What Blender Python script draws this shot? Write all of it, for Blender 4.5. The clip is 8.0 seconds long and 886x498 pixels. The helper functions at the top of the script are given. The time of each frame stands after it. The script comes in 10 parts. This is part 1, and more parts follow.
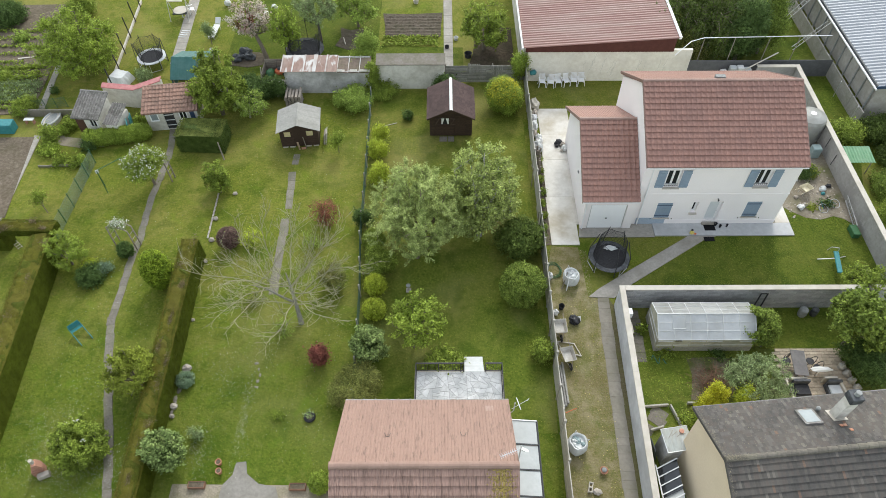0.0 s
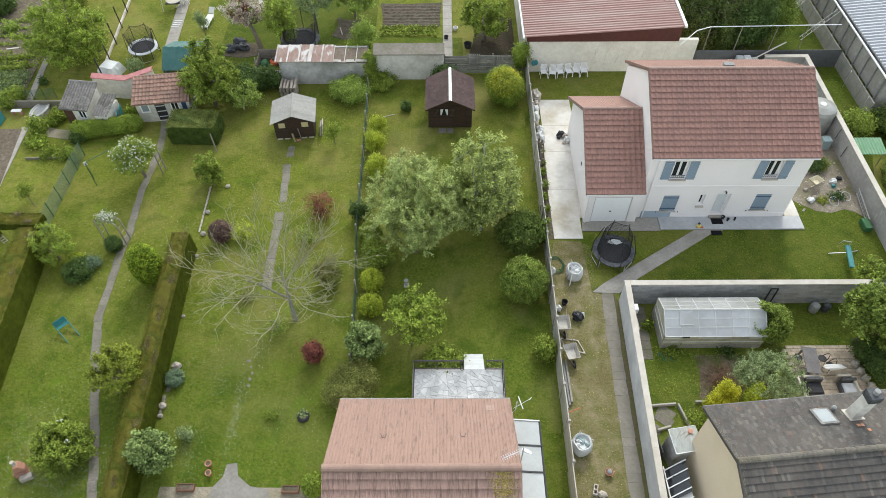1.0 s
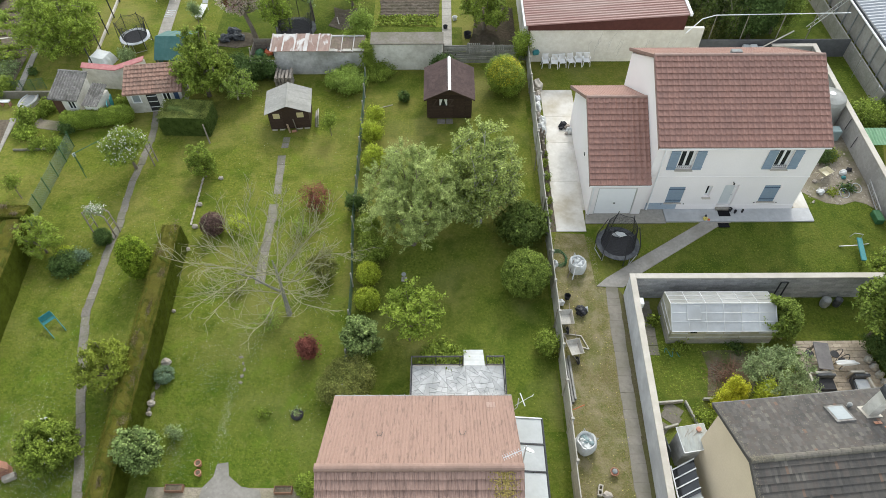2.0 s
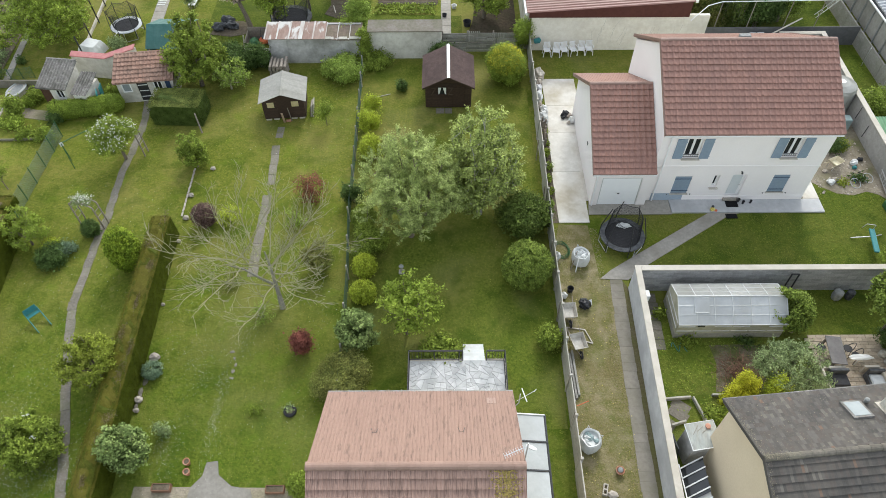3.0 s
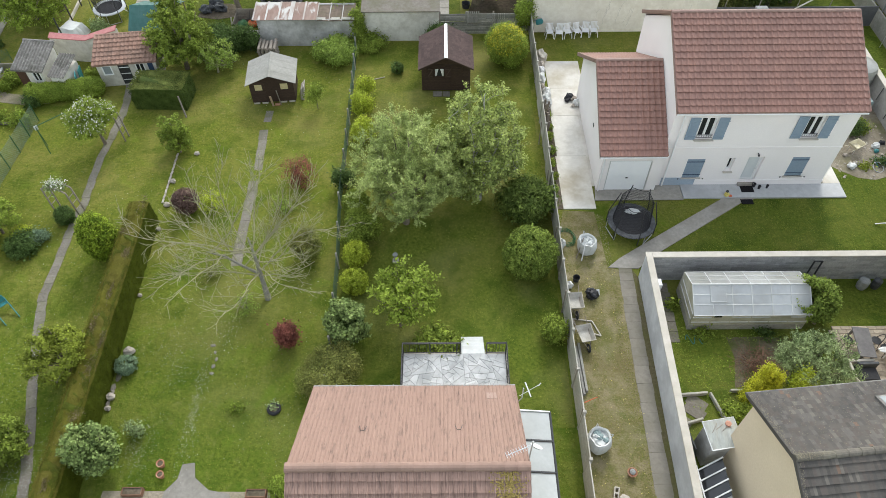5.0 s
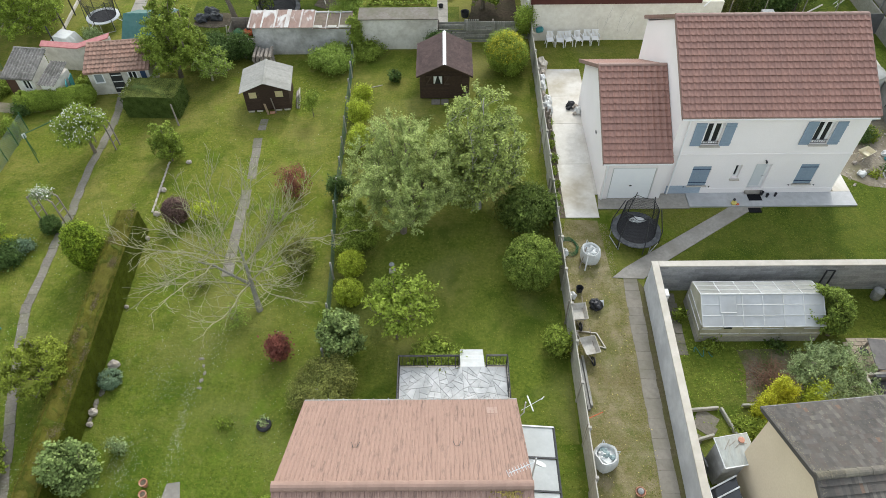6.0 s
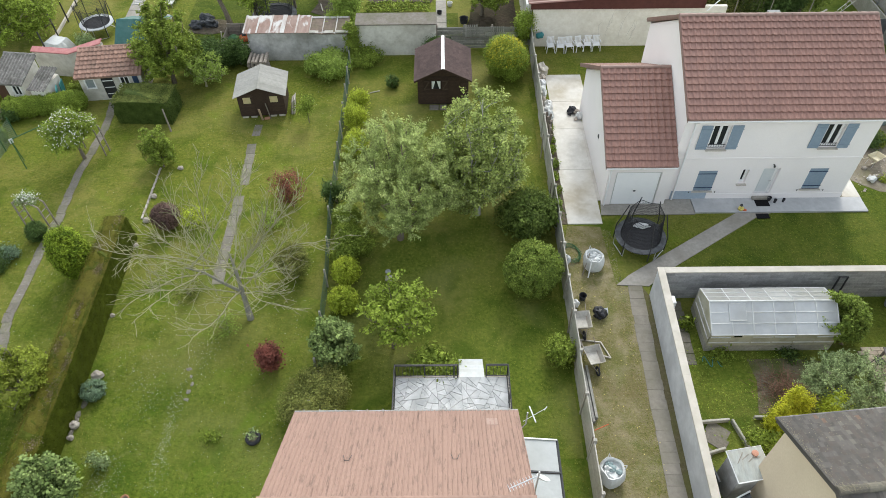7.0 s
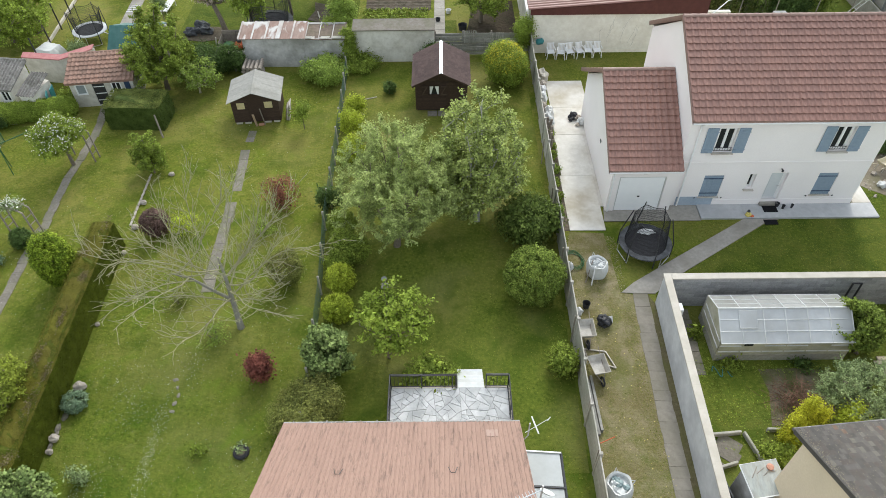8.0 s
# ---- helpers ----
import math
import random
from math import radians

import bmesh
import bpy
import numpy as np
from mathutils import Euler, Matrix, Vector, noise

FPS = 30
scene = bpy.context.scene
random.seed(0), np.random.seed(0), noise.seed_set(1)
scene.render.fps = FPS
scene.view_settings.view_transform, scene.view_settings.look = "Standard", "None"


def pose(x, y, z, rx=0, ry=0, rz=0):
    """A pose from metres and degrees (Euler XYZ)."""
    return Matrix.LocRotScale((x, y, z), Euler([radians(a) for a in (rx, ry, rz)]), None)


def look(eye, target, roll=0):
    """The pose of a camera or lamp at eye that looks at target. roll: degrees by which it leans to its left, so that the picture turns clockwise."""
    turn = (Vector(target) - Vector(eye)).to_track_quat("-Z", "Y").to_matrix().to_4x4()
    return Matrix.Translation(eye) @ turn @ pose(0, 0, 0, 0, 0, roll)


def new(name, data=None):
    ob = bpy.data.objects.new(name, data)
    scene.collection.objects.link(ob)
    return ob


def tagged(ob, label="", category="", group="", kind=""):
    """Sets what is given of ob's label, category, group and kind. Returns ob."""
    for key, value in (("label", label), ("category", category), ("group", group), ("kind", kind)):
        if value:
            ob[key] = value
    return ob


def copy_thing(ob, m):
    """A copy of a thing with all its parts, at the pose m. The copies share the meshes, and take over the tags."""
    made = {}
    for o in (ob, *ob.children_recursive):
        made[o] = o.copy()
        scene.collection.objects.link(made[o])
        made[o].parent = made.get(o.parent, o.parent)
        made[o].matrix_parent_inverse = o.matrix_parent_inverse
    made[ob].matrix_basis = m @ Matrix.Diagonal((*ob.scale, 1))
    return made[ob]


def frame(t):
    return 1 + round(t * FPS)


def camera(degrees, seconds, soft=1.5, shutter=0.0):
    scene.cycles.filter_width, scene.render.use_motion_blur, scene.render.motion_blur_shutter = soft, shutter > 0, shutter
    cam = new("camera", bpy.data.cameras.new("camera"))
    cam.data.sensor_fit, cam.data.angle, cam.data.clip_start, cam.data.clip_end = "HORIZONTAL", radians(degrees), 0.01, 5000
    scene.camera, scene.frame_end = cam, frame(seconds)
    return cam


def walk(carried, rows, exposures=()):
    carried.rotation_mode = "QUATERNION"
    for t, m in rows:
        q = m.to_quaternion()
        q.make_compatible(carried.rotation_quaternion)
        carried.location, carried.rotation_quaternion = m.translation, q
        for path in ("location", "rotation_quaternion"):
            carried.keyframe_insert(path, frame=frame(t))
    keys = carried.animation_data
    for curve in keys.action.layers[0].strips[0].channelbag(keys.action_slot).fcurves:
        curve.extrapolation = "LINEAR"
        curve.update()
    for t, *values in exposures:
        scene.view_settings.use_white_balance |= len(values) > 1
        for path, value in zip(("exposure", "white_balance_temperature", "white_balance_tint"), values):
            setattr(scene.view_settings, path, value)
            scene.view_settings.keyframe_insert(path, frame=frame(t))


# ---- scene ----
cam = camera(66.5, 8.0, soft=0.7)
ROWS = [
    (0.0, 0.211, 0.138, 32.722, 38.99, 0.19, -0.09),
    (0.5, 0.227, 0.443, 32.138, 38.94, 0.18, -0.11),
    (1.0, 0.250, 0.748, 31.539, 38.87, 0.18, -0.12),
    (1.5, 0.278, 0.988, 30.972, 38.83, 0.19, -0.13),
    (3.0, 0.392, 1.654, 29.161, 38.74, 0.24, -0.15),
    (3.5, 0.437, 1.856, 28.571, 38.68, 0.27, -0.16),
    (4.0, 0.484, 2.041, 27.935, 38.65, 0.30, -0.17),
    (4.5, 0.532, 2.230, 27.367, 38.70, 0.33, -0.18),
    (6.0, 0.675, 2.851, 25.641, 40.64, 0.42, -0.21),
    (6.5, 0.720, 3.031, 25.092, 41.31, 0.44, -0.22),
    (7.0, 0.762, 3.214, 24.494, 42.05, 0.46, -0.24),
    (7.5, 0.801, 3.392, 23.958, 42.73, 0.47, -0.26),
    (8.0, 0.836, 3.565, 23.347, 43.55, 0.48, -0.28),
]
walk(cam, [(t, pose(x, y, z, rx, ry, rz)) for t, x, y, z, rx, ry, rz in ROWS], [(0.0, 1.21, 6450, 6), (8.0, 1.21, 6450, 6)])

# ---- light: hazy spring sun from behind the houses, bright thin cloud ----
SUN_UP, SUN_AZ = 40.0, 12.0     # elevation, and degrees from +y towards +x
world = bpy.data.worlds.new("sky")
scene.world = world
world.use_nodes = True
wn = world.node_tree.nodes
sky = wn.new("ShaderNodeTexSky")
sky.sky_type = "NISHITA"
sky.sun_disc = False
sky.sun_elevation, sky.sun_rotation = radians(SUN_UP), radians(SUN_AZ)
sky.air_density, sky.dust_density, sky.ozone_density = 1.4, 2.0, 1.0
wn["Background"].inputs[1].default_value = 0.15
cloud = wn.new("ShaderNodeHueSaturation")     # thin cloud pales the blue
cloud.inputs["Saturation"].default_value = 0.35
world.node_tree.links.new(sky.outputs[0], cloud.inputs["Color"])
world.node_tree.links.new(cloud.outputs[0], wn["Background"].inputs[0])
sun = new("sun", bpy.data.lights.new("sun", "SUN"))
sun.data.energy, sun.data.angle, sun.data.color = 0.56, radians(7), (1.0, 0.98, 0.95)
az, el = radians(SUN_AZ), radians(SUN_UP)
sun.matrix_basis = look((math.sin(az) * math.cos(el) * 60, math.cos(az) * math.cos(el) * 60, math.sin(el) * 60), (0, 0, 0))

# ---- materials ----
def material(name, a, b, fine=8.0, coarse=0.6, rough=0.85, bump=0.3, stain=None, stain_amount=0.5, island=0.0, each=0.0,
             metal=0.0, spec=0.3, stretch=(1, 1, 1), through_light=0.0, depth=0.02, middle=None, pick=None, patches=(), drift=None):
    """Two colours mixed by fine grain, a third laid over in coarse patches, bump from the grain."""
    m = bpy.data.materials.new(name)
    m.use_nodes = True
    t = m.node_tree
    n, l = t.nodes, t.links
    p = n["Principled BSDF"]
    p.inputs["Roughness"].default_value, p.inputs["Metallic"].default_value = rough, metal
    p.inputs["Specular IOR Level"].default_value = spec
    co = n.new("ShaderNodeNewGeometry")
    mp = n.new("ShaderNodeMapping")
    mp.inputs["Scale"].default_value = stretch
    l.new(co.outputs["Position"], mp.inputs[0])
    f = n.new("ShaderNodeTexNoise")
    f.inputs["Scale"].default_value, f.inputs["Detail"].default_value, f.inputs["Roughness"].default_value = fine, 5, 0.65
    l.new(mp.outputs[0], f.inputs[0])
    r = n.new("ShaderNodeMapRange")
    r.inputs[1].default_value, r.inputs[2].default_value = 0.32, 0.68
    l.new(f.outputs[0], r.inputs[0])
    mix = n.new("ShaderNodeMix")
    mix.data_type = "RGBA"
    mix.inputs[6].default_value, mix.inputs[7].default_value = a, b
    l.new(r.outputs[0], mix.inputs[0])
    colour = mix.outputs[2]
    if stain:
        c = n.new("ShaderNodeTexNoise")
        c.inputs["Scale"].default_value, c.inputs["Detail"].default_value = coarse, 4
        l.new(mp.outputs[0], c.inputs[0])
        cr = n.new("ShaderNodeMapRange")
        cr.inputs[1].default_value, cr.inputs[2].default_value = 0.42, 0.66
        cr.inputs[4].default_value = stain_amount
        l.new(c.outputs[0], cr.inputs[0])
        mx = n.new("ShaderNodeMix")
        mx.data_type = "RGBA"
        l.new(cr.outputs[0], mx.inputs[0])
        l.new(colour, mx.inputs[6])
        mx.inputs[7].default_value = stain
        colour = mx.outputs[2]
    if middle:
        c = n.new("ShaderNodeTexNoise")
        c.inputs["Scale"].default_value, c.inputs["Detail"].default_value, c.inputs["Roughness"].default_value = middle[1], 6, 0.7
        l.new(mp.outputs[0], c.inputs[0])
        cr = n.new("ShaderNodeMapRange")
        cr.inputs[1].default_value, cr.inputs[2].default_value, cr.inputs[4].default_value = middle[2] if len(middle) > 2 else 0.45, 0.7, 0.75
        l.new(c.outputs[0], cr.inputs[0])
        mx = n.new("ShaderNodeMix")
        mx.data_type = "RGBA"
        l.new(cr.outputs[0], mx.inputs[0])
        l.new(colour, mx.inputs[6])
        mx.inputs[7].default_value = middle[0]
        colour = mx.outputs[2]
    for hue, scale, low, high, amount in patches:
        c = n.new("ShaderNodeTexNoise")
        c.inputs["Scale"].default_value, c.inputs["Detail"].default_value, c.inputs["Distortion"].default_value = scale, 5, 0.4
        l.new(mp.outputs[0], c.inputs[0])
        cr = n.new("ShaderNodeMapRange")
        cr.inputs[1].default_value, cr.inputs[2].default_value, cr.inputs[4].default_value = low, high, amount
        l.new(c.outputs[0], cr.inputs[0])
        mx = n.new("ShaderNodeMix")
        mx.data_type = "RGBA"
        l.new(cr.outputs[0], mx.inputs[0])
        l.new(colour, mx.inputs[6])
        mx.inputs[7].default_value = hue
        colour = mx.outputs[2]
    # drift multiplies a tint along world y into the colour
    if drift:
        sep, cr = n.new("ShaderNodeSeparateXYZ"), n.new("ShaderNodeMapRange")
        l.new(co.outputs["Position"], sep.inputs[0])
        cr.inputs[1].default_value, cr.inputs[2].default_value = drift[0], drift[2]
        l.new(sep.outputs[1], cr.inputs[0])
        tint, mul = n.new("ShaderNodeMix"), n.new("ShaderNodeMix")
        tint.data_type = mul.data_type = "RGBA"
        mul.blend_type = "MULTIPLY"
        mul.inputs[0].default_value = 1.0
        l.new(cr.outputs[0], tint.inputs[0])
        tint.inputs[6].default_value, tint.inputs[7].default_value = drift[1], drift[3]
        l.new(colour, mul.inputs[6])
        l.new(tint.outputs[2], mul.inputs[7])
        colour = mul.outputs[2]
    if pick:
        gi, oi = n.new("ShaderNodeNewGeometry"), n.new("ShaderNodeObjectInfo")
        add, fr = n.new("ShaderNodeMath"), n.new("ShaderNodeMath")
        fr.operation = "FRACT"
        l.new(gi.outputs["Random Per Island"], add.inputs[0])
        l.new(oi.outputs["Random"], add.inputs[1])
        l.new(add.outputs[0], fr.inputs[0])
        ramp = n.new("ShaderNodeValToRGB")
        ramp.color_ramp.interpolation = "CONSTANT"
        for k, (at, c) in enumerate(pick):
            e = ramp.color_ramp.elements[k] if k < 2 else ramp.color_ramp.elements.new(at)
            e.position, e.color = at, c
        l.new(fr.outputs[0], ramp.inputs[0])
        mx = n.new("ShaderNodeMix")
        mx.data_type = "RGBA"
        mx.inputs[0].default_value = 0.65
        l.new(colour, mx.inputs[6])
        l.new(ramp.outputs[0], mx.inputs[7])
        colour = mx.outputs[2]
    for amount, node, socket in ((island, "ShaderNodeNewGeometry", "Random Per Island"), (each, "ShaderNodeObjectInfo", "Random")):
        if amount:
            g = n.new(node)
            q = n.new("ShaderNodeMapRange")
            q.inputs[3].default_value, q.inputs[4].default_value = 1 - amount, 1 + amount
            l.new(g.outputs[socket], q.inputs[0])
            hs = n.new("ShaderNodeHueSaturation")
            l.new(q.outputs[0], hs.inputs["Value"])
            l.new(colour, hs.inputs["Color"])
            colour = hs.outputs[0]
    l.new(colour, p.inputs["Base Color"])
    if bump:
        bp = n.new("ShaderNodeBump")
        bp.inputs["Strength"].default_value, bp.inputs["Distance"].default_value = bump, depth
        l.new(f.outputs[0], bp.inputs["Height"])
        l.new(bp.outputs[0], p.inputs["Normal"])
    if through_light:
        tr = n.new("ShaderNodeBsdfTranslucent")
        l.new(colour, tr.inputs[0])
        ms = n.new("ShaderNodeMixShader")
        ms.inputs[0].default_value = through_light
        l.new(p.outputs[0], ms.inputs[1])
        l.new(tr.outputs[0], ms.inputs[2])
        l.new(ms.outputs[0], n["Material Output"].inputs[0])
    return m


def leafy(name, a, b, dark=None, vary=0.45):
    a = tuple(c * 0.82 for c in a[:3]) + (1,)
    return material(name, a, b, fine=2.2, coarse=0.7, rough=0.6, bump=0, stain=dark, stain_amount=0.4, island=vary, spec=0.08, through_light=0.27)


M = {}
# drift paints the near end greener and darker, partly for shade there
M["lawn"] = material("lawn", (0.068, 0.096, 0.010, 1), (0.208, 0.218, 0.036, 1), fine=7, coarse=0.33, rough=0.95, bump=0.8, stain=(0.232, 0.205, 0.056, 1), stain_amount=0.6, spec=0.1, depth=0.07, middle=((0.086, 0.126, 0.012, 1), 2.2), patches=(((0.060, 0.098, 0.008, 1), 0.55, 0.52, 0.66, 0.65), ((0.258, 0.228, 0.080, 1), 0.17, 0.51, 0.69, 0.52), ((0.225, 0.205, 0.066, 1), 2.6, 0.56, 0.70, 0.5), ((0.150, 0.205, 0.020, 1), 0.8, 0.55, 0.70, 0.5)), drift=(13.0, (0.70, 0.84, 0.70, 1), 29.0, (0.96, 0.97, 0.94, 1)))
M["dry_grass"] = material("dry_grass", (0.128, 0.122, 0.042, 1), (0.240, 0.205, 0.100, 1), fine=9, coarse=1.5, rough=0.95, bump=0.9, stain=(0.278, 0.235, 0.145, 1), stain_amount=0.8, spec=0.1, depth=0.06, middle=((0.100, 0.118, 0.024, 1), 1.7, 0.5), patches=(((0.340, 0.292, 0.195, 1), 0.9, 0.57, 0.72, 0.7), ((0.150, 0.122, 0.055, 1), 0.42, 0.50, 0.66, 0.55), ((0.095, 0.125, 0.020, 1), 0.33, 0.54, 0.68, 0.6)))
# dense grass; its dark tone also stands in for shade by wall and willows
M["lush_shade_lawn"] = material("lush_shade_lawn", (0.040, 0.068, 0.007, 1), (0.128, 0.156, 0.021, 1), fine=7, coarse=0.3, rough=0.95, bump=0.8, stain=(0.150, 0.148, 0.034, 1), stain_amount=0.5, spec=0.1, depth=0.07, middle=((0.056, 0.089, 0.008, 1), 2.0), patches=(((0.034, 0.064, 0.006, 1), 0.7, 0.50, 0.66, 0.6),))
M["lane_slab"] = material("lane_slab", (0.208, 0.188, 0.158, 1), (0.276, 0.252, 0.216, 1), fine=5, coarse=0.6, rough=0.95, bump=0.4, stain=(0.165, 0.152, 0.108, 1), stain_amount=0.7, each=0.05, middle=((0.240, 0.220, 0.186, 1), 1.6))
# drift paints the same near-end darkening, in a weaker tint
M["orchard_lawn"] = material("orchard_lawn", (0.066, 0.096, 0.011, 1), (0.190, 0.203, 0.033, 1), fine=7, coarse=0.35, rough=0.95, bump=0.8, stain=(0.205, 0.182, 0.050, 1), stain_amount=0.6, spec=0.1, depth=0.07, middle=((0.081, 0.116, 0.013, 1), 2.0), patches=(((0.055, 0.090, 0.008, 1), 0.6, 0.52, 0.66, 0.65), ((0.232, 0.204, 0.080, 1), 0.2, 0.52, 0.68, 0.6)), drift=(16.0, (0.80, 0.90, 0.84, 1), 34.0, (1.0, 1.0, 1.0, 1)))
M["shop_panel"] = material("shop_panel", (0.30, 0.285, 0.255, 1), (0.40, 0.385, 0.350, 1), fine=3, coarse=0.8, rough=0.7, bump=0.1, stain=(0.24, 0.225, 0.195, 1), stain_amount=0.6, each=0.1)
M["blue_slab"] = material("blue_slab", (0.405, 0.408, 0.415, 1), (0.490, 0.493, 0.500, 1), fine=4, coarse=0.7, rough=0.9, bump=0.2, stain=(0.345, 0.345, 0.348, 1), stain_amount=0.5, each=0.03, spec=0.15)
M["door_white"] = material("door_white", (0.86, 0.87, 0.885, 1), (0.89, 0.90, 0.91, 1), fine=4, coarse=0.8, rough=0.4, bump=0.02)
M["mat_black"] = material("mat_black", (0.010, 0.010, 0.011, 1), (0.020, 0.020, 0.022, 1), fine=20, rough=0.95, bump=0.3, spec=0.05)
M["grey_trunk"] = material("grey_trunk", (0.165, 0.155, 0.135, 1), (0.265, 0.252, 0.222, 1), fine=12, coarse=3, rough=0.95, bump=0.7, stain=(0.20, 0.205, 0.12, 1))
M["yard_render"] = material("yard_render", (0.300, 0.292, 0.280, 1), (0.390, 0.380, 0.368, 1), fine=4, coarse=0.7, rough=0.95, bump=0.3, stain=(0.235, 0.228, 0.215, 1), stain_amount=0.7, middle=((0.44, 0.43, 0.415, 1), 1.4, 0.52))
M["teal_grey"] = material("teal_grey", (0.20, 0.27, 0.27, 1), (0.26, 0.33, 0.33, 1), fine=6, coarse=2, rough=0.6, bump=0.05, stain=(0.33, 0.38, 0.38, 1))
M["slate_top"] = material("slate_top", (0.105, 0.098, 0.098, 1), (0.150, 0.140, 0.138, 1), fine=5, coarse=1.5, rough=0.6, bump=0.05, stain=(0.19, 0.18, 0.17, 1), stain_amount=0.4)
M["patio_concrete"] = material("patio_concrete", (0.215, 0.200, 0.178, 1), (0.290, 0.272, 0.245, 1), fine=6, coarse=0.8, rough=0.92, bump=0.3, stain=(0.165, 0.152, 0.128, 1), stain_amount=0.55, spec=0.15)
M["crack_line"] = material("crack_line", (0.43, 0.41, 0.37, 1), (0.52, 0.50, 0.46, 1), fine=6, rough=0.95, bump=0)
M["pale_door"] = material("pale_door", (0.60, 0.635, 0.65, 1), (0.66, 0.69, 0.70, 1), fine=4, coarse=1, rough=0.45, bump=0.03, stain=(0.56, 0.59, 0.60, 1), stain_amount=0.4)
M["windbreak"] = material("windbreak", (0.10, 0.10, 0.105, 1), (0.14, 0.14, 0.145, 1), fine=3, coarse=1, rough=0.7, bump=0.3, depth=0.05)
# opaque blue-grey base stands in for sky reflected in the glass
M["sky_pane"] = material("sky_pane", (0.22, 0.25, 0.26, 1), (0.28, 0.31, 0.32, 1), fine=2, rough=0.3, bump=0, spec=0.4)
M["grass_blade"] = leafy("grass_blade", (0.130, 0.160, 0.020, 1), (0.232, 0.232, 0.050, 1), vary=0.4)
M["soil"] = material("soil", (0.105, 0.084, 0.062, 1), (0.185, 0.152, 0.116, 1), fine=5, coarse=0.8, rough=1.0, bump=1.0, stain=(0.085, 0.078, 0.046, 1), spec=0.1, depth=0.08, middle=((0.23, 0.195, 0.155, 1), 2.6, 0.55))
M["gravel"] = material("gravel", (0.215, 0.185, 0.138, 1), (0.365, 0.318, 0.250, 1), fine=14, coarse=0.9, rough=0.95, bump=0.9, stain=(0.140, 0.138, 0.062, 1), stain_amount=0.7, spec=0.2, depth=0.03)
M["slab"] = material("slab", (0.148, 0.132, 0.110, 1), (0.227, 0.205, 0.174, 1), fine=10, coarse=1.5, rough=0.9, bump=0.4, stain=(0.122, 0.129, 0.063, 1), stain_amount=0.5, each=0.12)
M["concrete"] = material("concrete", (0.285, 0.265, 0.235, 1), (0.375, 0.350, 0.312, 1), fine=6, coarse=0.8, rough=0.92, bump=0.3, stain=(0.215, 0.198, 0.168, 1), stain_amount=0.55, each=0.08, spec=0.15)
M["pale_concrete"] = material("pale_concrete", (0.575, 0.548, 0.500, 1), (0.715, 0.690, 0.645, 1), fine=3, coarse=0.45, rough=0.85, bump=0.15, stain=(0.405, 0.350, 0.258, 1), stain_amount=0.8, middle=((0.640, 0.612, 0.560, 1), 1.2), each=0.05)
M["block"] = material("block", (0.289, 0.289, 0.289, 1), (0.391, 0.391, 0.391, 1), fine=12, coarse=2, rough=0.95, bump=0.5, stain=(0.230, 0.230, 0.230, 1), stain_amount=0.4, each=0.16)
M["mortar"] = material("mortar", (0.357, 0.357, 0.348, 1), (0.442, 0.442, 0.433, 1), fine=10, coarse=1.2, rough=0.95, bump=0.4, stain=(0.281, 0.281, 0.281, 1))
M["grey_render"] = material("grey_render", (0.50, 0.505, 0.52, 1), (0.61, 0.615, 0.63, 1), fine=3, coarse=0.9, rough=0.95, bump=0.3, stain=(0.40, 0.40, 0.415, 1), stain_amount=0.7)
M["cap"] = material("cap", (0.448, 0.415, 0.362, 1), (0.531, 0.492, 0.433, 1), fine=6, coarse=1.5, rough=0.9, bump=0.2, stain=(0.340, 0.304, 0.241, 1), stain_amount=0.4)
M["panel"] = material("panel", (0.33, 0.31, 0.275, 1), (0.46, 0.435, 0.395, 1), fine=9, coarse=1.2, rough=0.95, bump=0.4, stain=(0.25, 0.26, 0.2, 1), stain_amount=0.5, each=0.1)
M["white_render"] = material("white_render", (0.840, 0.800, 0.790, 1), (0.878, 0.838, 0.826, 1), fine=20, coarse=0.5, rough=0.92, bump=0.12, stain=(0.790, 0.752, 0.738, 1), stain_amount=0.4)
M["cream_render"] = material("cream_render", (0.644, 0.537, 0.387, 1), (0.709, 0.601, 0.451, 1), fine=15, coarse=0.5, rough=0.92, bump=0.15, stain=(0.559, 0.461, 0.333, 1), stain_amount=0.4)
M["cream_wall"] = material("cream_wall", (0.690, 0.650, 0.570, 1), (0.800, 0.770, 0.700, 1), fine=4, coarse=0.7, rough=0.95, bump=0.25, stain=(0.540, 0.500, 0.430, 1), stain_amount=0.5)
M["old_render"] = material("old_render", (0.560, 0.535, 0.480, 1), (0.730, 0.710, 0.655, 1), fine=4, coarse=0.8, rough=0.95, bump=0.25, stain=(0.400, 0.375, 0.320, 1), stain_amount=0.7, middle=((0.640, 0.615, 0.560, 1), 2.0))
M["weathered"] = material("weathered", (0.400, 0.390, 0.380, 1), (0.560, 0.548, 0.535, 1), fine=4, coarse=0.9, rough=0.95, bump=0.4, stain=(0.215, 0.212, 0.185, 1), stain_amount=0.8, each=0.16)
M["white_paint"] = material("white_paint", (0.78, 0.78, 0.78, 1), (0.82, 0.82, 0.82, 1), fine=5, coarse=1, rough=0.5, bump=0.05)
M["white_plastic"] = material("white_plastic", (0.608, 0.608, 0.601, 1), (0.640, 0.640, 0.624, 1), fine=5, coarse=2, rough=0.4, bump=0.05, stain=(0.507, 0.499, 0.468, 1), stain_amount=0.3)
M["blue_shutter"] = material("blue_shutter", (0.225, 0.295, 0.370, 1), (0.265, 0.335, 0.410, 1), fine=8, coarse=2, rough=0.7, bump=0.1, spec=0.15)
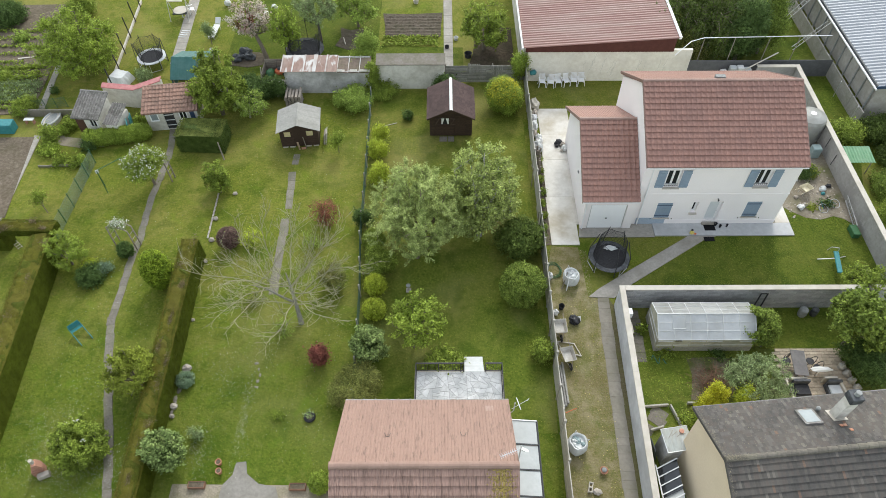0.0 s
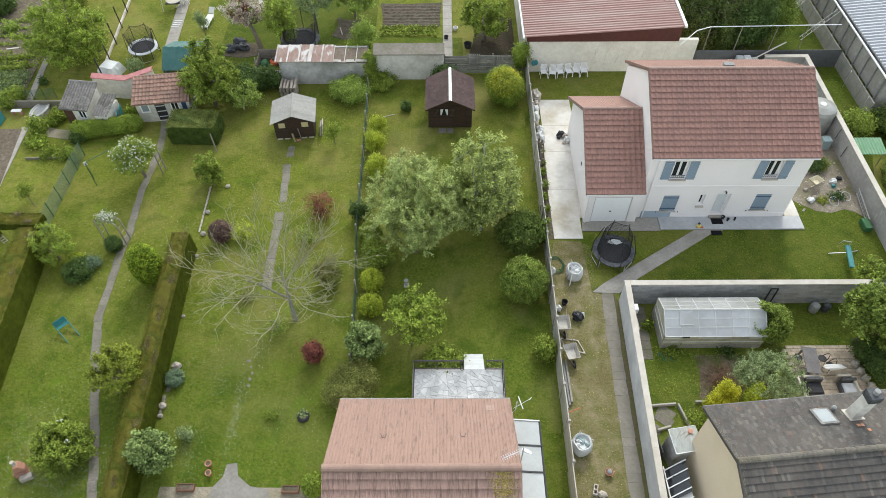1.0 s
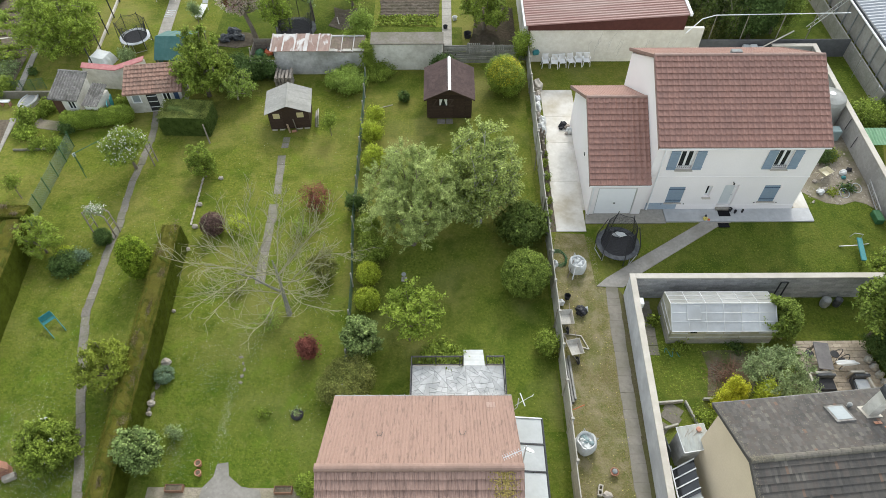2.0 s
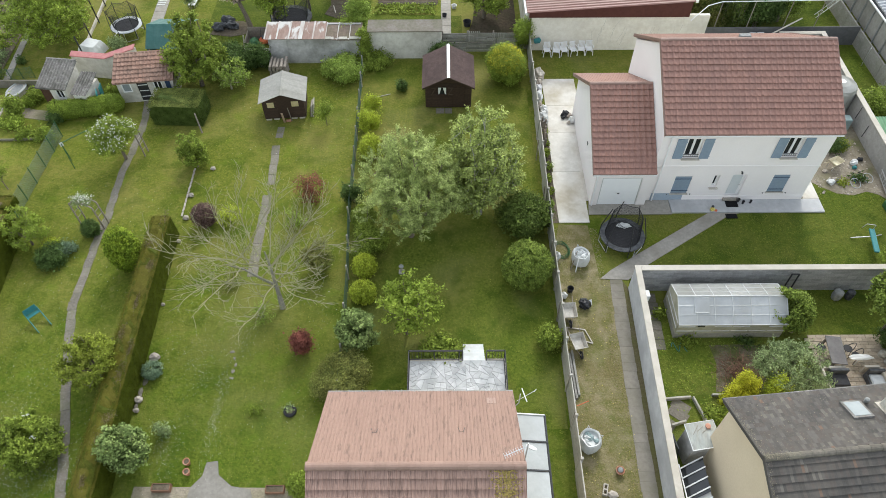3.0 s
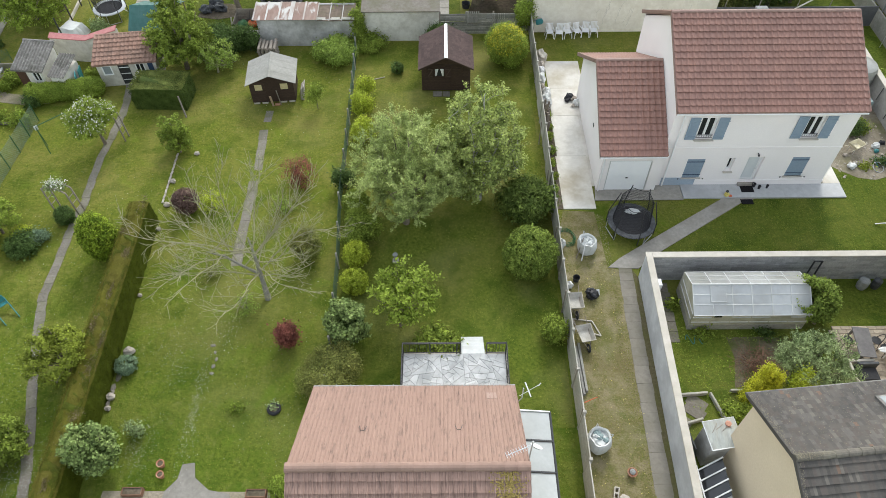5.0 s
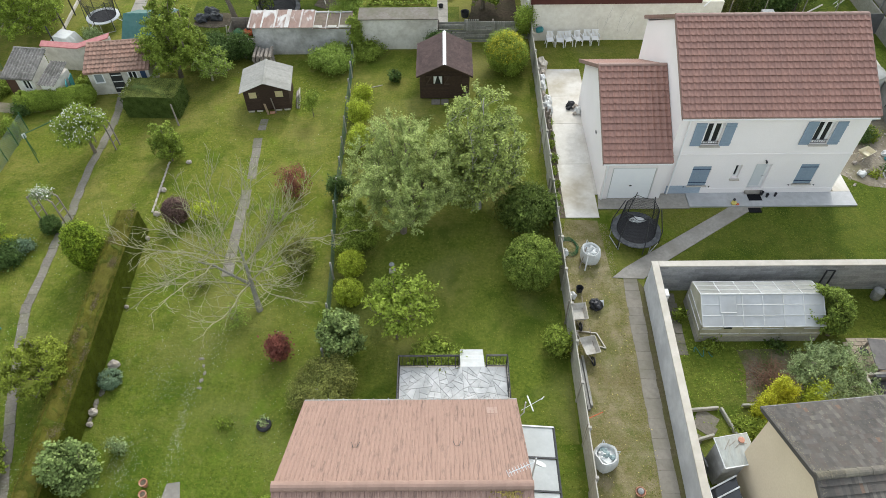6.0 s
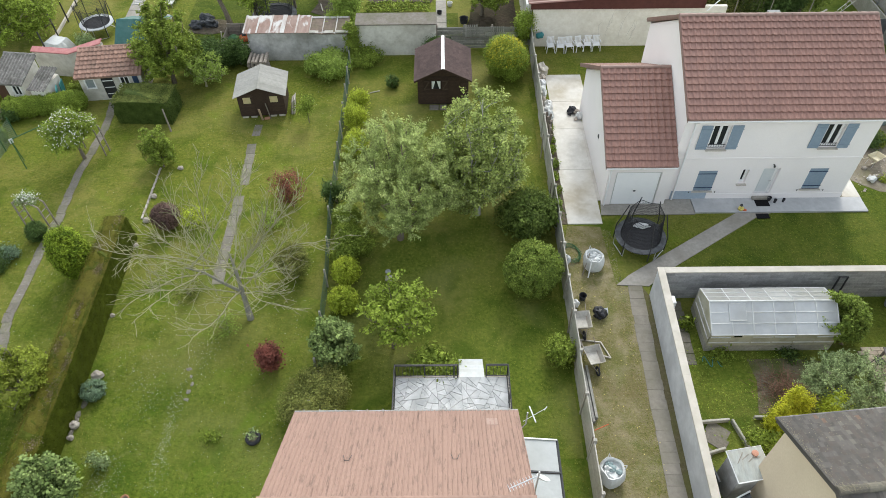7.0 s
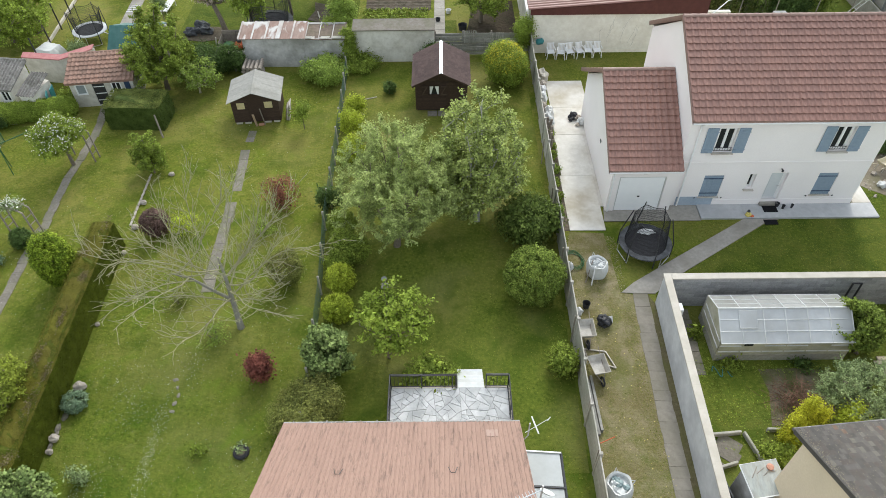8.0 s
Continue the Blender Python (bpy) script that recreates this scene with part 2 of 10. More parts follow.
M["dark_blue"] = material("dark_blue", (0.030, 0.055, 0.105, 1), (0.045, 0.075, 0.135, 1), fine=8, rough=0.5, bump=0.05)
M["blue_grey_paint"] = material("blue_grey_paint", (0.33, 0.40, 0.48, 1), (0.38, 0.45, 0.53, 1), fine=8, coarse=1, rough=0.8, bump=0.1, stain=(0.45, 0.48, 0.52, 1))
M["tile_red"] = material("tile_red", (0.228, 0.120, 0.094, 1), (0.312, 0.176, 0.143, 1), fine=7, coarse=0.6, rough=0.5, bump=0.25, stain=(0.218, 0.124, 0.104, 1), stain_amount=0.5, each=0.05, island=0.06, spec=0.35, stretch=(2.2, 1.0, 1.0), middle=((0.180, 0.100, 0.082, 1), 2.0, 0.60))
M["ridge_red"] = material("ridge_red", (0.245, 0.155, 0.128, 1), (0.300, 0.200, 0.168, 1), fine=7, coarse=1.5, rough=0.55, bump=0.3, stain=(0.210, 0.138, 0.115, 1), each=0.08, spec=0.35)
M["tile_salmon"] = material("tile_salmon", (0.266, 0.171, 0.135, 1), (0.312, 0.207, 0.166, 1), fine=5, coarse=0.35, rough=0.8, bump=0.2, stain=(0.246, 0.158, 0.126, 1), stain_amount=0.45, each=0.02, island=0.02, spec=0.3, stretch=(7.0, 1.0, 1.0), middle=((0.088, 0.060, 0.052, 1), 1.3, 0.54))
# front-slope salmon tile: streakier, and its base lifted to offset shade
M["tile_salmon_front"] = material("tile_salmon_front", (0.325, 0.212, 0.172, 1), (0.420, 0.284, 0.236, 1), fine=5, coarse=0.6, rough=0.85, bump=0.3, stain=(0.280, 0.186, 0.154, 1), stain_amount=0.5, each=0.05, island=0.06, spec=0.2, stretch=(8.0, 0.8, 0.8), middle=((0.085, 0.060, 0.052, 1), 1.4, 0.50))
M["ridge_salmon"] = material("ridge_salmon", (0.268, 0.174, 0.138, 1), (0.318, 0.214, 0.173, 1), fine=5, coarse=0.5, rough=0.85, bump=0.2, stain=(0.236, 0.160, 0.130, 1), stain_amount=0.4, each=0.05)
M["ridge_grey"] = material("ridge_grey", (0.105, 0.094, 0.080, 1), (0.165, 0.148, 0.124, 1), fine=8, coarse=1.2, rough=0.9, bump=0.4, stain=(0.20, 0.185, 0.14, 1), stain_amount=0.5, each=0.12)
M["lichen_pale"] = material("lichen_pale", (0.16, 0.145, 0.105, 1), (0.26, 0.23, 0.16, 1), fine=9, rough=0.95, bump=0, island=0.45)
M["brace_wood"] = material("brace_wood", (0.060, 0.040, 0.030, 1), (0.090, 0.062, 0.048, 1), fine=8, coarse=2, rough=0.8, bump=0.2, each=0.1)
M["pale_patch"] = material("pale_patch", (0.305, 0.215, 0.180, 1), (0.345, 0.250, 0.212, 1), fine=5, rough=0.9, bump=0.1)
M["tile_grey"] = material("tile_grey", (0.060, 0.055, 0.051, 1), (0.122, 0.112, 0.103, 1), fine=9, coarse=0.5, rough=0.85, bump=0.4, stain=(0.205, 0.176, 0.145, 1), stain_amount=0.6, each=0.15, island=0.2, spec=0.2,
                         pick=[(0.0, (0.070, 0.066, 0.063, 1)), (0.3, (0.097, 0.090, 0.084, 1)), (0.55, (0.124, 0.114, 0.103, 1)), (0.74, (0.106, 0.090, 0.081, 1)), (0.94, (0.170, 0.156, 0.136, 1)), (0.985, (0.19, 0.115, 0.08, 1))])
M["tile_old"] = material("tile_old", (0.240, 0.138, 0.104, 1), (0.330, 0.212, 0.168, 1), fine=6, coarse=1.0, rough=0.9, bump=0.4, stain=(0.165, 0.122, 0.100, 1), each=0.14, island=0.14)
M["fibre_cement"] = material("fibre_cement", (0.125, 0.118, 0.110, 1), (0.230, 0.218, 0.205, 1), fine=6, coarse=1.2, rough=0.9, bump=0.3, stain=(0.085, 0.082, 0.068, 1), stain_amount=0.65, middle=((0.400, 0.388, 0.360, 1), 3.4, 0.52))
M["red_sheet"] = material("red_sheet", (0.186, 0.084, 0.069, 1), (0.238, 0.129, 0.110, 1), fine=3, coarse=0.5, rough=0.5, bump=0.1, stain=(0.269, 0.186, 0.162, 1), stain_amount=0.6, stretch=(0.3, 2, 1))
M["pink_cap"] = material("pink_cap", (0.40, 0.15, 0.15, 1), (0.48, 0.22, 0.21, 1), fine=4, coarse=1, rough=0.7, bump=0.1)
M["lichen"] = material("lichen", (0.27, 0.20, 0.055, 1), (0.36, 0.28, 0.10, 1), fine=9, rough=0.95, bump=0, island=0.4)
M["cream_cloth"] = material("cream_cloth", (0.50, 0.42, 0.22, 1), (0.58, 0.50, 0.30, 1), fine=9, rough=0.8, bump=0.1)
M["maroon"] = material("maroon", (0.078, 0.024, 0.020, 1), (0.102, 0.034, 0.029, 1), fine=4, rough=0.55, bump=0.1)
M["brown_door"] = material("brown_door", (0.070, 0.034, 0.022, 1), (0.095, 0.050, 0.034, 1), fine=7, coarse=2, rough=0.6, bump=0.1, stain=(0.05, 0.03, 0.02, 1))
M["white_sheet"] = material("white_sheet", (0.347, 0.359, 0.382, 1), (0.393, 0.405, 0.428, 1), fine=3, coarse=0.6, rough=0.45, bump=0.1, stain=(0.289, 0.301, 0.318, 1))
M["rust_sheet"] = material("rust_sheet", (0.21, 0.135, 0.11, 1), (0.30, 0.20, 0.165, 1), fine=4, coarse=1.3, rough=0.8, bump=0.2, stain=(0.36, 0.30, 0.26, 1), stain_amount=0.5, stretch=(1, 0.4, 1), patches=(((0.56, 0.55, 0.53, 1), 1.5, 0.49, 0.56, 0.9),))
M["brown_sheet"] = material("brown_sheet", (0.135, 0.100, 0.080, 1), (0.205, 0.158, 0.128, 1), fine=5, coarse=1.2, rough=0.9, bump=0.3, stain=(0.12, 0.115, 0.06, 1), stain_amount=0.6)
M["streaked_sheet"] = material("streaked_sheet", (0.29, 0.31, 0.30, 1), (0.42, 0.44, 0.42, 1), fine=4, coarse=1.6, rough=0.5, bump=0.1, stain=(0.31, 0.29, 0.23, 1), stain_amount=0.5, stretch=(2.5, 0.7, 1), spec=0.4)
M["whitened_sheet"] = material("whitened_sheet", (0.48, 0.47, 0.45, 1), (0.58, 0.57, 0.55, 1), fine=4, coarse=1.3, rough=0.8, bump=0.2, stain=(0.30, 0.20, 0.16, 1), stain_amount=0.8, stretch=(1, 0.4, 1))
M["mossy_top"] = material("mossy_top", (0.15, 0.13, 0.11, 1), (0.22, 0.20, 0.175, 1), fine=5, coarse=1.0, rough=0.95, bump=0.4, stain=(0.12, 0.12, 0.07, 1), stain_amount=0.6)
M["garden_soil"] = material("garden_soil", (0.075, 0.060, 0.046, 1), (0.132, 0.110, 0.086, 1), fine=5, coarse=0.8, rough=1.0, bump=1.0, stain=(0.06, 0.058, 0.034, 1), spec=0.1, depth=0.08, middle=((0.165, 0.142, 0.115, 1), 2.6, 0.5))
# soil copy darkened to stand for tree shade on the far bed
M["shaded_soil"] = material("shaded_soil", (0.055, 0.042, 0.03, 1), (0.095, 0.075, 0.055, 1), fine=5, coarse=0.8, rough=1.0, bump=1.0, stain=(0.04, 0.045, 0.02, 1), spec=0.1, depth=0.08)
M["bed_soil"] = material("bed_soil", (0.12, 0.095, 0.07, 1), (0.20, 0.165, 0.125, 1), fine=6, coarse=0.9, rough=1.0, bump=1.0, stain=(0.075, 0.10, 0.02, 1), stain_amount=0.8, spec=0.1, depth=0.08, middle=((0.085, 0.095, 0.03, 1), 2.5))
M["paving"] = material("paving", (0.350, 0.290, 0.220, 1), (0.460, 0.390, 0.305, 1), fine=8, coarse=1.5, rough=0.9, bump=0.3, each=0.14, stain=(0.27, 0.23, 0.17, 1), stain_amount=0.5)
M["grey_sheet"] = material("grey_sheet", (0.391, 0.408, 0.408, 1), (0.459, 0.476, 0.476, 1), fine=4, coarse=0.8, rough=0.5, bump=0.1, stain=(0.323, 0.332, 0.323, 1), each=0.06)
M["dark_wood"] = material("dark_wood", (0.035, 0.022, 0.016, 1), (0.065, 0.040, 0.028, 1), fine=6, coarse=1.5, rough=0.75, bump=0.3, stretch=(1, 1, 6), each=0.15)
M["brown_shingle"] = material("brown_shingle", (0.060, 0.037, 0.035, 1), (0.090, 0.060, 0.055, 1), fine=9, coarse=1.0, rough=0.9, bump=0.4, stain=(0.050, 0.033, 0.030, 1), each=0.15, island=0.15)
M["felt"] = material("felt", (0.245, 0.240, 0.220, 1), (0.318, 0.310, 0.285, 1), fine=6, coarse=0.9, rough=0.9, bump=0.2, stain=(0.200, 0.196, 0.170, 1), each=0.06)
M["old_wood"] = material("old_wood", (0.209, 0.180, 0.152, 1), (0.304, 0.266, 0.228, 1), fine=8, coarse=1.5, rough=0.9, bump=0.4, each=0.2)
M["deck_wood"] = material("deck_wood", (0.34, 0.24, 0.17, 1), (0.44, 0.33, 0.25, 1), fine=8, coarse=1.5, rough=0.85, bump=0.3, each=0.15)
M["bark"] = material("bark", (0.13, 0.105, 0.08, 1), (0.22, 0.19, 0.15, 1), fine=14, coarse=3, rough=0.95, bump=0.8)
M["pale_bark"] = material("pale_bark", (0.312, 0.280, 0.208, 1), (0.442, 0.403, 0.312, 1), fine=14, coarse=2, rough=0.9, bump=0.5, stain=(0.338, 0.338, 0.169, 1))
M["grey_bark"] = material("grey_bark", (0.34, 0.33, 0.31, 1), (0.48, 0.47, 0.45, 1), fine=14, coarse=2, rough=0.9, bump=0.5, stain=(0.26, 0.25, 0.22, 1))
M["twig_bark"] = material("twig_bark", (0.236, 0.221, 0.140, 1), (0.337, 0.314, 0.214, 1), fine=14, coarse=1.2, rough=0.9, bump=0.4, stain=(0.271, 0.282, 0.134, 1))
M["tray_dust"] = material("tray_dust", (0.400, 0.385, 0.350, 1), (0.540, 0.520, 0.480, 1), fine=9, coarse=3, rough=0.8, bump=0.3, stain=(0.300, 0.270, 0.225, 1))
M["dirty_panel"] = material("dirty_panel", (0.414, 0.392, 0.300, 1), (0.529, 0.504, 0.400, 1), fine=3, coarse=1.3, rough=0.5, bump=0.05, stain=(0.299, 0.280, 0.180, 1), stain_amount=0.7)
M["bar_white"] = material("bar_white", (0.57, 0.58, 0.575, 1), (0.66, 0.67, 0.665, 1), fine=5, coarse=2, rough=0.6, bump=0.05, stain=(0.45, 0.45, 0.41, 1))
M["black_metal"] = material("black_metal", (0.02, 0.02, 0.022, 1), (0.035, 0.035, 0.04, 1), fine=9, rough=0.5, bump=0.05, spec=0.5)
M["steel"] = material("steel", (0.50, 0.50, 0.51, 1), (0.60, 0.60, 0.61, 1), fine=9, coarse=2, rough=0.45, bump=0.05, metal=0.6)
M["rubber"] = material("rubber", (0.022, 0.022, 0.025, 1), (0.04, 0.04, 0.045, 1), fine=9, rough=0.8, bump=0.1)
M["pad"] = material("pad", (0.039, 0.042, 0.047, 1), (0.067, 0.070, 0.076, 1), fine=6, coarse=3, rough=0.6, bump=0.1, stain=(0.140, 0.146, 0.157, 1))
M["grey_pad"] = material("grey_pad", (0.42, 0.44, 0.46, 1), (0.52, 0.54, 0.56, 1), fine=6, coarse=3, rough=0.6, bump=0.1)
M["terracotta"] = material("terracotta", (0.40, 0.17, 0.10, 1), (0.48, 0.23, 0.14, 1), fine=10, coarse=3, rough=0.9, bump=0.2, stain=(0.5, 0.36, 0.28, 1))
M["brick"] = material("brick", (0.32, 0.16, 0.11, 1), (0.42, 0.23, 0.17, 1), fine=10, coarse=2, rough=0.95, bump=0.4, each=0.2)
M["stone"] = material("stone", (0.359, 0.312, 0.265, 1), (0.452, 0.413, 0.367, 1), fine=6, coarse=2, rough=0.95, bump=0.5, stain=(0.281, 0.242, 0.203, 1), each=0.15)
M["white_stone"] = material("white_stone", (0.440, 0.446, 0.450, 1), (0.560, 0.566, 0.570, 1), fine=3, coarse=1.1, rough=0.6, bump=0.15, stain=(0.300, 0.312, 0.315, 1), stain_amount=0.6, each=0.14, middle=((0.230, 0.240, 0.245, 1), 2.6, 0.57))
M["dark_joint"] = material("dark_joint", (0.210, 0.217, 0.210, 1), (0.308, 0.315, 0.308, 1), fine=9, coarse=1, rough=0.95, bump=0.3)
M["teal"] = material("teal", (0.03, 0.17, 0.18, 1), (0.05, 0.22, 0.23, 1), fine=5, coarse=2, rough=0.55, bump=0.1)
M["green_tarp"] = material("green_tarp", (0.034, 0.106, 0.096, 1), (0.048, 0.134, 0.125, 1), fine=3, coarse=1.5, rough=0.6, bump=0.3, stain=(0.067, 0.144, 0.134, 1))
M["green_plastic"] = material("green_plastic", (0.03, 0.10, 0.04, 1), (0.05, 0.14, 0.06, 1), fine=5, rough=0.5, bump=0.1)
M["bag_white"] = material("bag_white", (0.56, 0.57, 0.56, 1), (0.68, 0.69, 0.68, 1), fine=3, coarse=3, rough=0.95, bump=0.25, stain=(0.42, 0.43, 0.43, 1), stain_amount=0.5, depth=0.03, spec=0.1)
M["black_bag"] = material("black_bag", (0.012, 0.012, 0.014, 1), (0.03, 0.03, 0.035, 1), fine=8, rough=0.35, bump=0.6, depth=0.05)
M["orange"] = material("orange", (0.5, 0.10, 0.04, 1), (0.58, 0.15, 0.06, 1), fine=6, rough=0.5, bump=0.05)
M["net_grey"] = material("net_grey", (0.020, 0.020, 0.022, 1), (0.028, 0.028, 0.030, 1), fine=6, rough=0.8, bump=0)
M["wire_pale"] = material("wire_pale", (0.13, 0.19, 0.13, 1), (0.20, 0.26, 0.19, 1), fine=6, rough=0.6, bump=0)
M["wire_green"] = material("wire_green", (0.035, 0.078, 0.060, 1), (0.056, 0.108, 0.084, 1), fine=6, rough=0.6, bump=0)
M["leaf_pane"] = material("leaf_pane", (0.10, 0.24, 0.12, 1), (0.15, 0.30, 0.16, 1), fine=3, coarse=1, rough=0.5, bump=0.05, stain=(0.2, 0.3, 0.2, 1))
M["grey_plank"] = material("grey_plank", (0.27, 0.26, 0.24, 1), (0.38, 0.37, 0.34, 1), fine=8, coarse=1.5, rough=0.95, bump=0.4, stain=(0.18, 0.18, 0.14, 1), each=0.22)
M["dark_plank"] = material("dark_plank", (0.16, 0.085, 0.055, 1), (0.24, 0.14, 0.095, 1), fine=8, coarse=1.5, rough=0.85, bump=0.3, each=0.15)
M["yard_soil"] = material("yard_soil", (0.215, 0.185, 0.142, 1), (0.330, 0.292, 0.235, 1), fine=6, coarse=0.5, rough=1.0, bump=0.8, stain=(0.130, 0.115, 0.072, 1), stain_amount=0.7, spec=0.1, depth=0.06, middle=((0.150, 0.128, 0.094, 1), 1.2), patches=(((0.105, 0.125, 0.03, 1), 0.5, 0.56, 0.70, 0.7),))
M["mossy_strip"] = material("mossy_strip", (0.085, 0.075, 0.038, 1), (0.155, 0.132, 0.078, 1), fine=7, coarse=1.2, rough=0.95, bump=0.6, stain=(0.10, 0.105, 0.03, 1), stain_amount=0.7, spec=0.1)
M["cream_plastic"] = material("cream_plastic", (0.58, 0.53, 0.38, 1), (0.68, 0.63, 0.48, 1), fine=5, coarse=2, rough=0.45, bump=0.05, stain=(0.45, 0.40, 0.28, 1))
M["straw"] = leafy("straw", (0.25, 0.225, 0.13, 1), (0.38, 0.34, 0.22, 1), vary=0.3)
M["zinc"] = material("zinc", (0.26, 0.265, 0.26, 1), (0.36, 0.365, 0.36, 1), fine=4, coarse=2.2, rough=0.6, bump=0.05, stain=(0.22, 0.17, 0.12, 1), stain_amount=0.7)
M["petal"] = material("petal", (0.74, 0.74, 0.70, 1), (0.82, 0.81, 0.78, 1), fine=6, rough=0.7, bump=0, through_light=0.3)
M["petal_pink"] = material("petal_pink", (0.46, 0.31, 0.27, 1), (0.74, 0.70, 0.62, 1), fine=0.9, rough=0.7, bump=0, island=0.2, through_light=0.3)
M["yellow"] = material("yellow", (0.6, 0.5, 0.12, 1), (0.66, 0.56, 0.2, 1), fine=6, rough=0.6, bump=0)

M["leaf_mid"] = leafy("leaf_mid", (0.166, 0.235, 0.036, 1), (0.329, 0.404, 0.069, 1), (0.123, 0.168, 0.031, 1))
M["leaf_dark"] = leafy("leaf_dark", (0.062, 0.107, 0.029, 1), (0.134, 0.202, 0.058, 1), (0.048, 0.081, 0.024, 1))
M["leaf_lime"] = leafy("leaf_lime", (0.214, 0.301, 0.040, 1), (0.344, 0.429, 0.073, 1), (0.155, 0.219, 0.037, 1))
M["leaf_yellow"] = leafy("leaf_yellow", (0.355, 0.416, 0.038, 1), (0.493, 0.562, 0.068, 1), (0.177, 0.254, 0.034, 1))
M["leaf_olive"] = leafy("leaf_olive", (0.210, 0.304, 0.056, 1), (0.358, 0.463, 0.094, 1), (0.169, 0.212, 0.054, 1))
M["leaf_silver"] = leafy("leaf_silver", (0.275, 0.352, 0.102, 1), (0.540, 0.610, 0.235, 1), (0.205, 0.278, 0.072, 1), vary=0.42)
M["leaf_shade"] = leafy("leaf_shade", (0.056, 0.090, 0.019, 1), (0.130, 0.176, 0.040, 1), (0.048, 0.070, 0.019, 1), vary=0.5)
M["leaf_laurel"] = leafy("leaf_laurel", (0.080, 0.125, 0.026, 1), (0.190, 0.250, 0.058, 1), (0.068, 0.098, 0.026, 1), vary=0.5)
M["leaf_grey"] = leafy("leaf_grey", (0.190, 0.262, 0.108, 1), (0.360, 0.430, 0.205, 1), (0.135, 0.195, 0.078, 1), vary=0.5)
M["leaf_blue"] = leafy("leaf_blue", (0.169, 0.255, 0.160, 1), (0.323, 0.421, 0.265, 1), (0.119, 0.187, 0.105, 1))
M["leaf_red"] = leafy("leaf_red", (0.152, 0.052, 0.045, 1), (0.315, 0.115, 0.086, 1), (0.127, 0.071, 0.042, 1), vary=0.5)
M["leaf_purple"] = leafy("leaf_purple", (0.132, 0.078, 0.074, 1), (0.239, 0.158, 0.130, 1), (0.097, 0.064, 0.056, 1))
M["leaf_brown"] = leafy("leaf_brown", (0.155, 0.178, 0.046, 1), (0.287, 0.310, 0.087, 1), (0.161, 0.138, 0.048, 1), vary=0.5)
M["leaf_deep"] = leafy("leaf_deep", (0.125, 0.188, 0.055, 1), (0.335, 0.420, 0.150, 1), (0.105, 0.155, 0.045, 1), vary=0.6)
M["leaf_moss"] = leafy("leaf_moss", (0.188, 0.230, 0.030, 1), (0.312, 0.366, 0.055, 1), (0.130, 0.160, 0.026, 1), vary=0.35)
M["leaf_gold"] = leafy("leaf_gold", (0.40, 0.41, 0.03, 1), (0.60, 0.60, 0.06, 1), (0.26, 0.31, 0.03, 1))
M["broom_yellow"] = leafy("broom_yellow", (0.50, 0.44, 0.03, 1), (0.70, 0.62, 0.06, 1), (0.36, 0.36, 0.04, 1), vary=0.35)
M["leaf_topiary"] = leafy("leaf_topiary", (0.095, 0.165, 0.016, 1), (0.360, 0.450, 0.045, 1), (0.055, 0.105, 0.012, 1), vary=0.75)
M["leaf_pear"] = leafy("leaf_pear", (0.200, 0.266, 0.068, 1), (0.480, 0.545, 0.170, 1), (0.280, 0.330, 0.120, 1), vary=0.5)
M["hedge_top"] = leafy("hedge_top", (0.104, 0.104, 0.012, 1), (0.156, 0.150, 0.022, 1), (0.130, 0.108, 0.030, 1), vary=0.3)
M["dead_twig"] = leafy("dead_twig", (0.17, 0.135, 0.075, 1), (0.27, 0.22, 0.14, 1), (0.14, 0.11, 0.05, 1), vary=0.35)
# block hedge: crest leaves paler and yellower than the side leaves
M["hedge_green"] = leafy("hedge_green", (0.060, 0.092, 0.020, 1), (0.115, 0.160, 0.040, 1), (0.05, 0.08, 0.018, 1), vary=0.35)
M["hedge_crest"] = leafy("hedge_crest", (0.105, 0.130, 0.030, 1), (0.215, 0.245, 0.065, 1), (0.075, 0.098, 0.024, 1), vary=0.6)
M["leaf_fig"] = leafy("leaf_fig", (0.120, 0.180, 0.030, 1), (0.290, 0.365, 0.075, 1), (0.100, 0.145, 0.030, 1), vary=0.5)
M["hedge_side"] = leafy("hedge_side", (0.066, 0.084, 0.008, 1), (0.104, 0.128, 0.016, 1), (0.058, 0.068, 0.010, 1), vary=0.3)
M["dark_pane"] = material("dark_pane", (0.02, 0.022, 0.025, 1), (0.03, 0.032, 0.036, 1), fine=2, rough=0.08, bump=0, spec=0.6)
M["milky_pane"] = material("milky_pane", (0.39, 0.39, 0.37, 1), (0.50, 0.50, 0.48, 1), fine=2, coarse=0.9, rough=0.3, bump=0.02, stain=(0.30, 0.30, 0.26, 1), stain_amount=0.6, each=0.10, spec=0.4, through_light=0.3)
M["polycarbonate"] = material("polycarbonate", (0.53, 0.55, 0.565, 1), (0.65, 0.67, 0.685, 1), fine=1.2, coarse=0.9, rough=0.3, bump=0.02, stain=(0.47, 0.475, 0.46, 1), stain_amount=0.5, each=0.05, spec=0.4, through_light=0.3)

# ---- builders ----
def mesh_of(name, bm, mat):
    me = bpy.data.meshes.new(name)
    bm.normal_update()
    bm.to_mesh(me)
    bm.free()
    me.materials.append(mat)
    return me


def part(name, bm, mat, parent=None, label=""):
    """Links a bmesh as one mesh object under a thing or a part."""
    ob = new(name, mesh_of(name, bm, mat))
    if parent:
        ob.parent = parent
    return tagged(ob, label)


def piece(name, me, parent, m):
    ob = new(name, me)
    ob.parent = parent
    ob.matrix_basis = m
    return ob


def thing(name, label, category, group="", kind="", at=None):
    return tagged(new(name), label, category, group, kind)


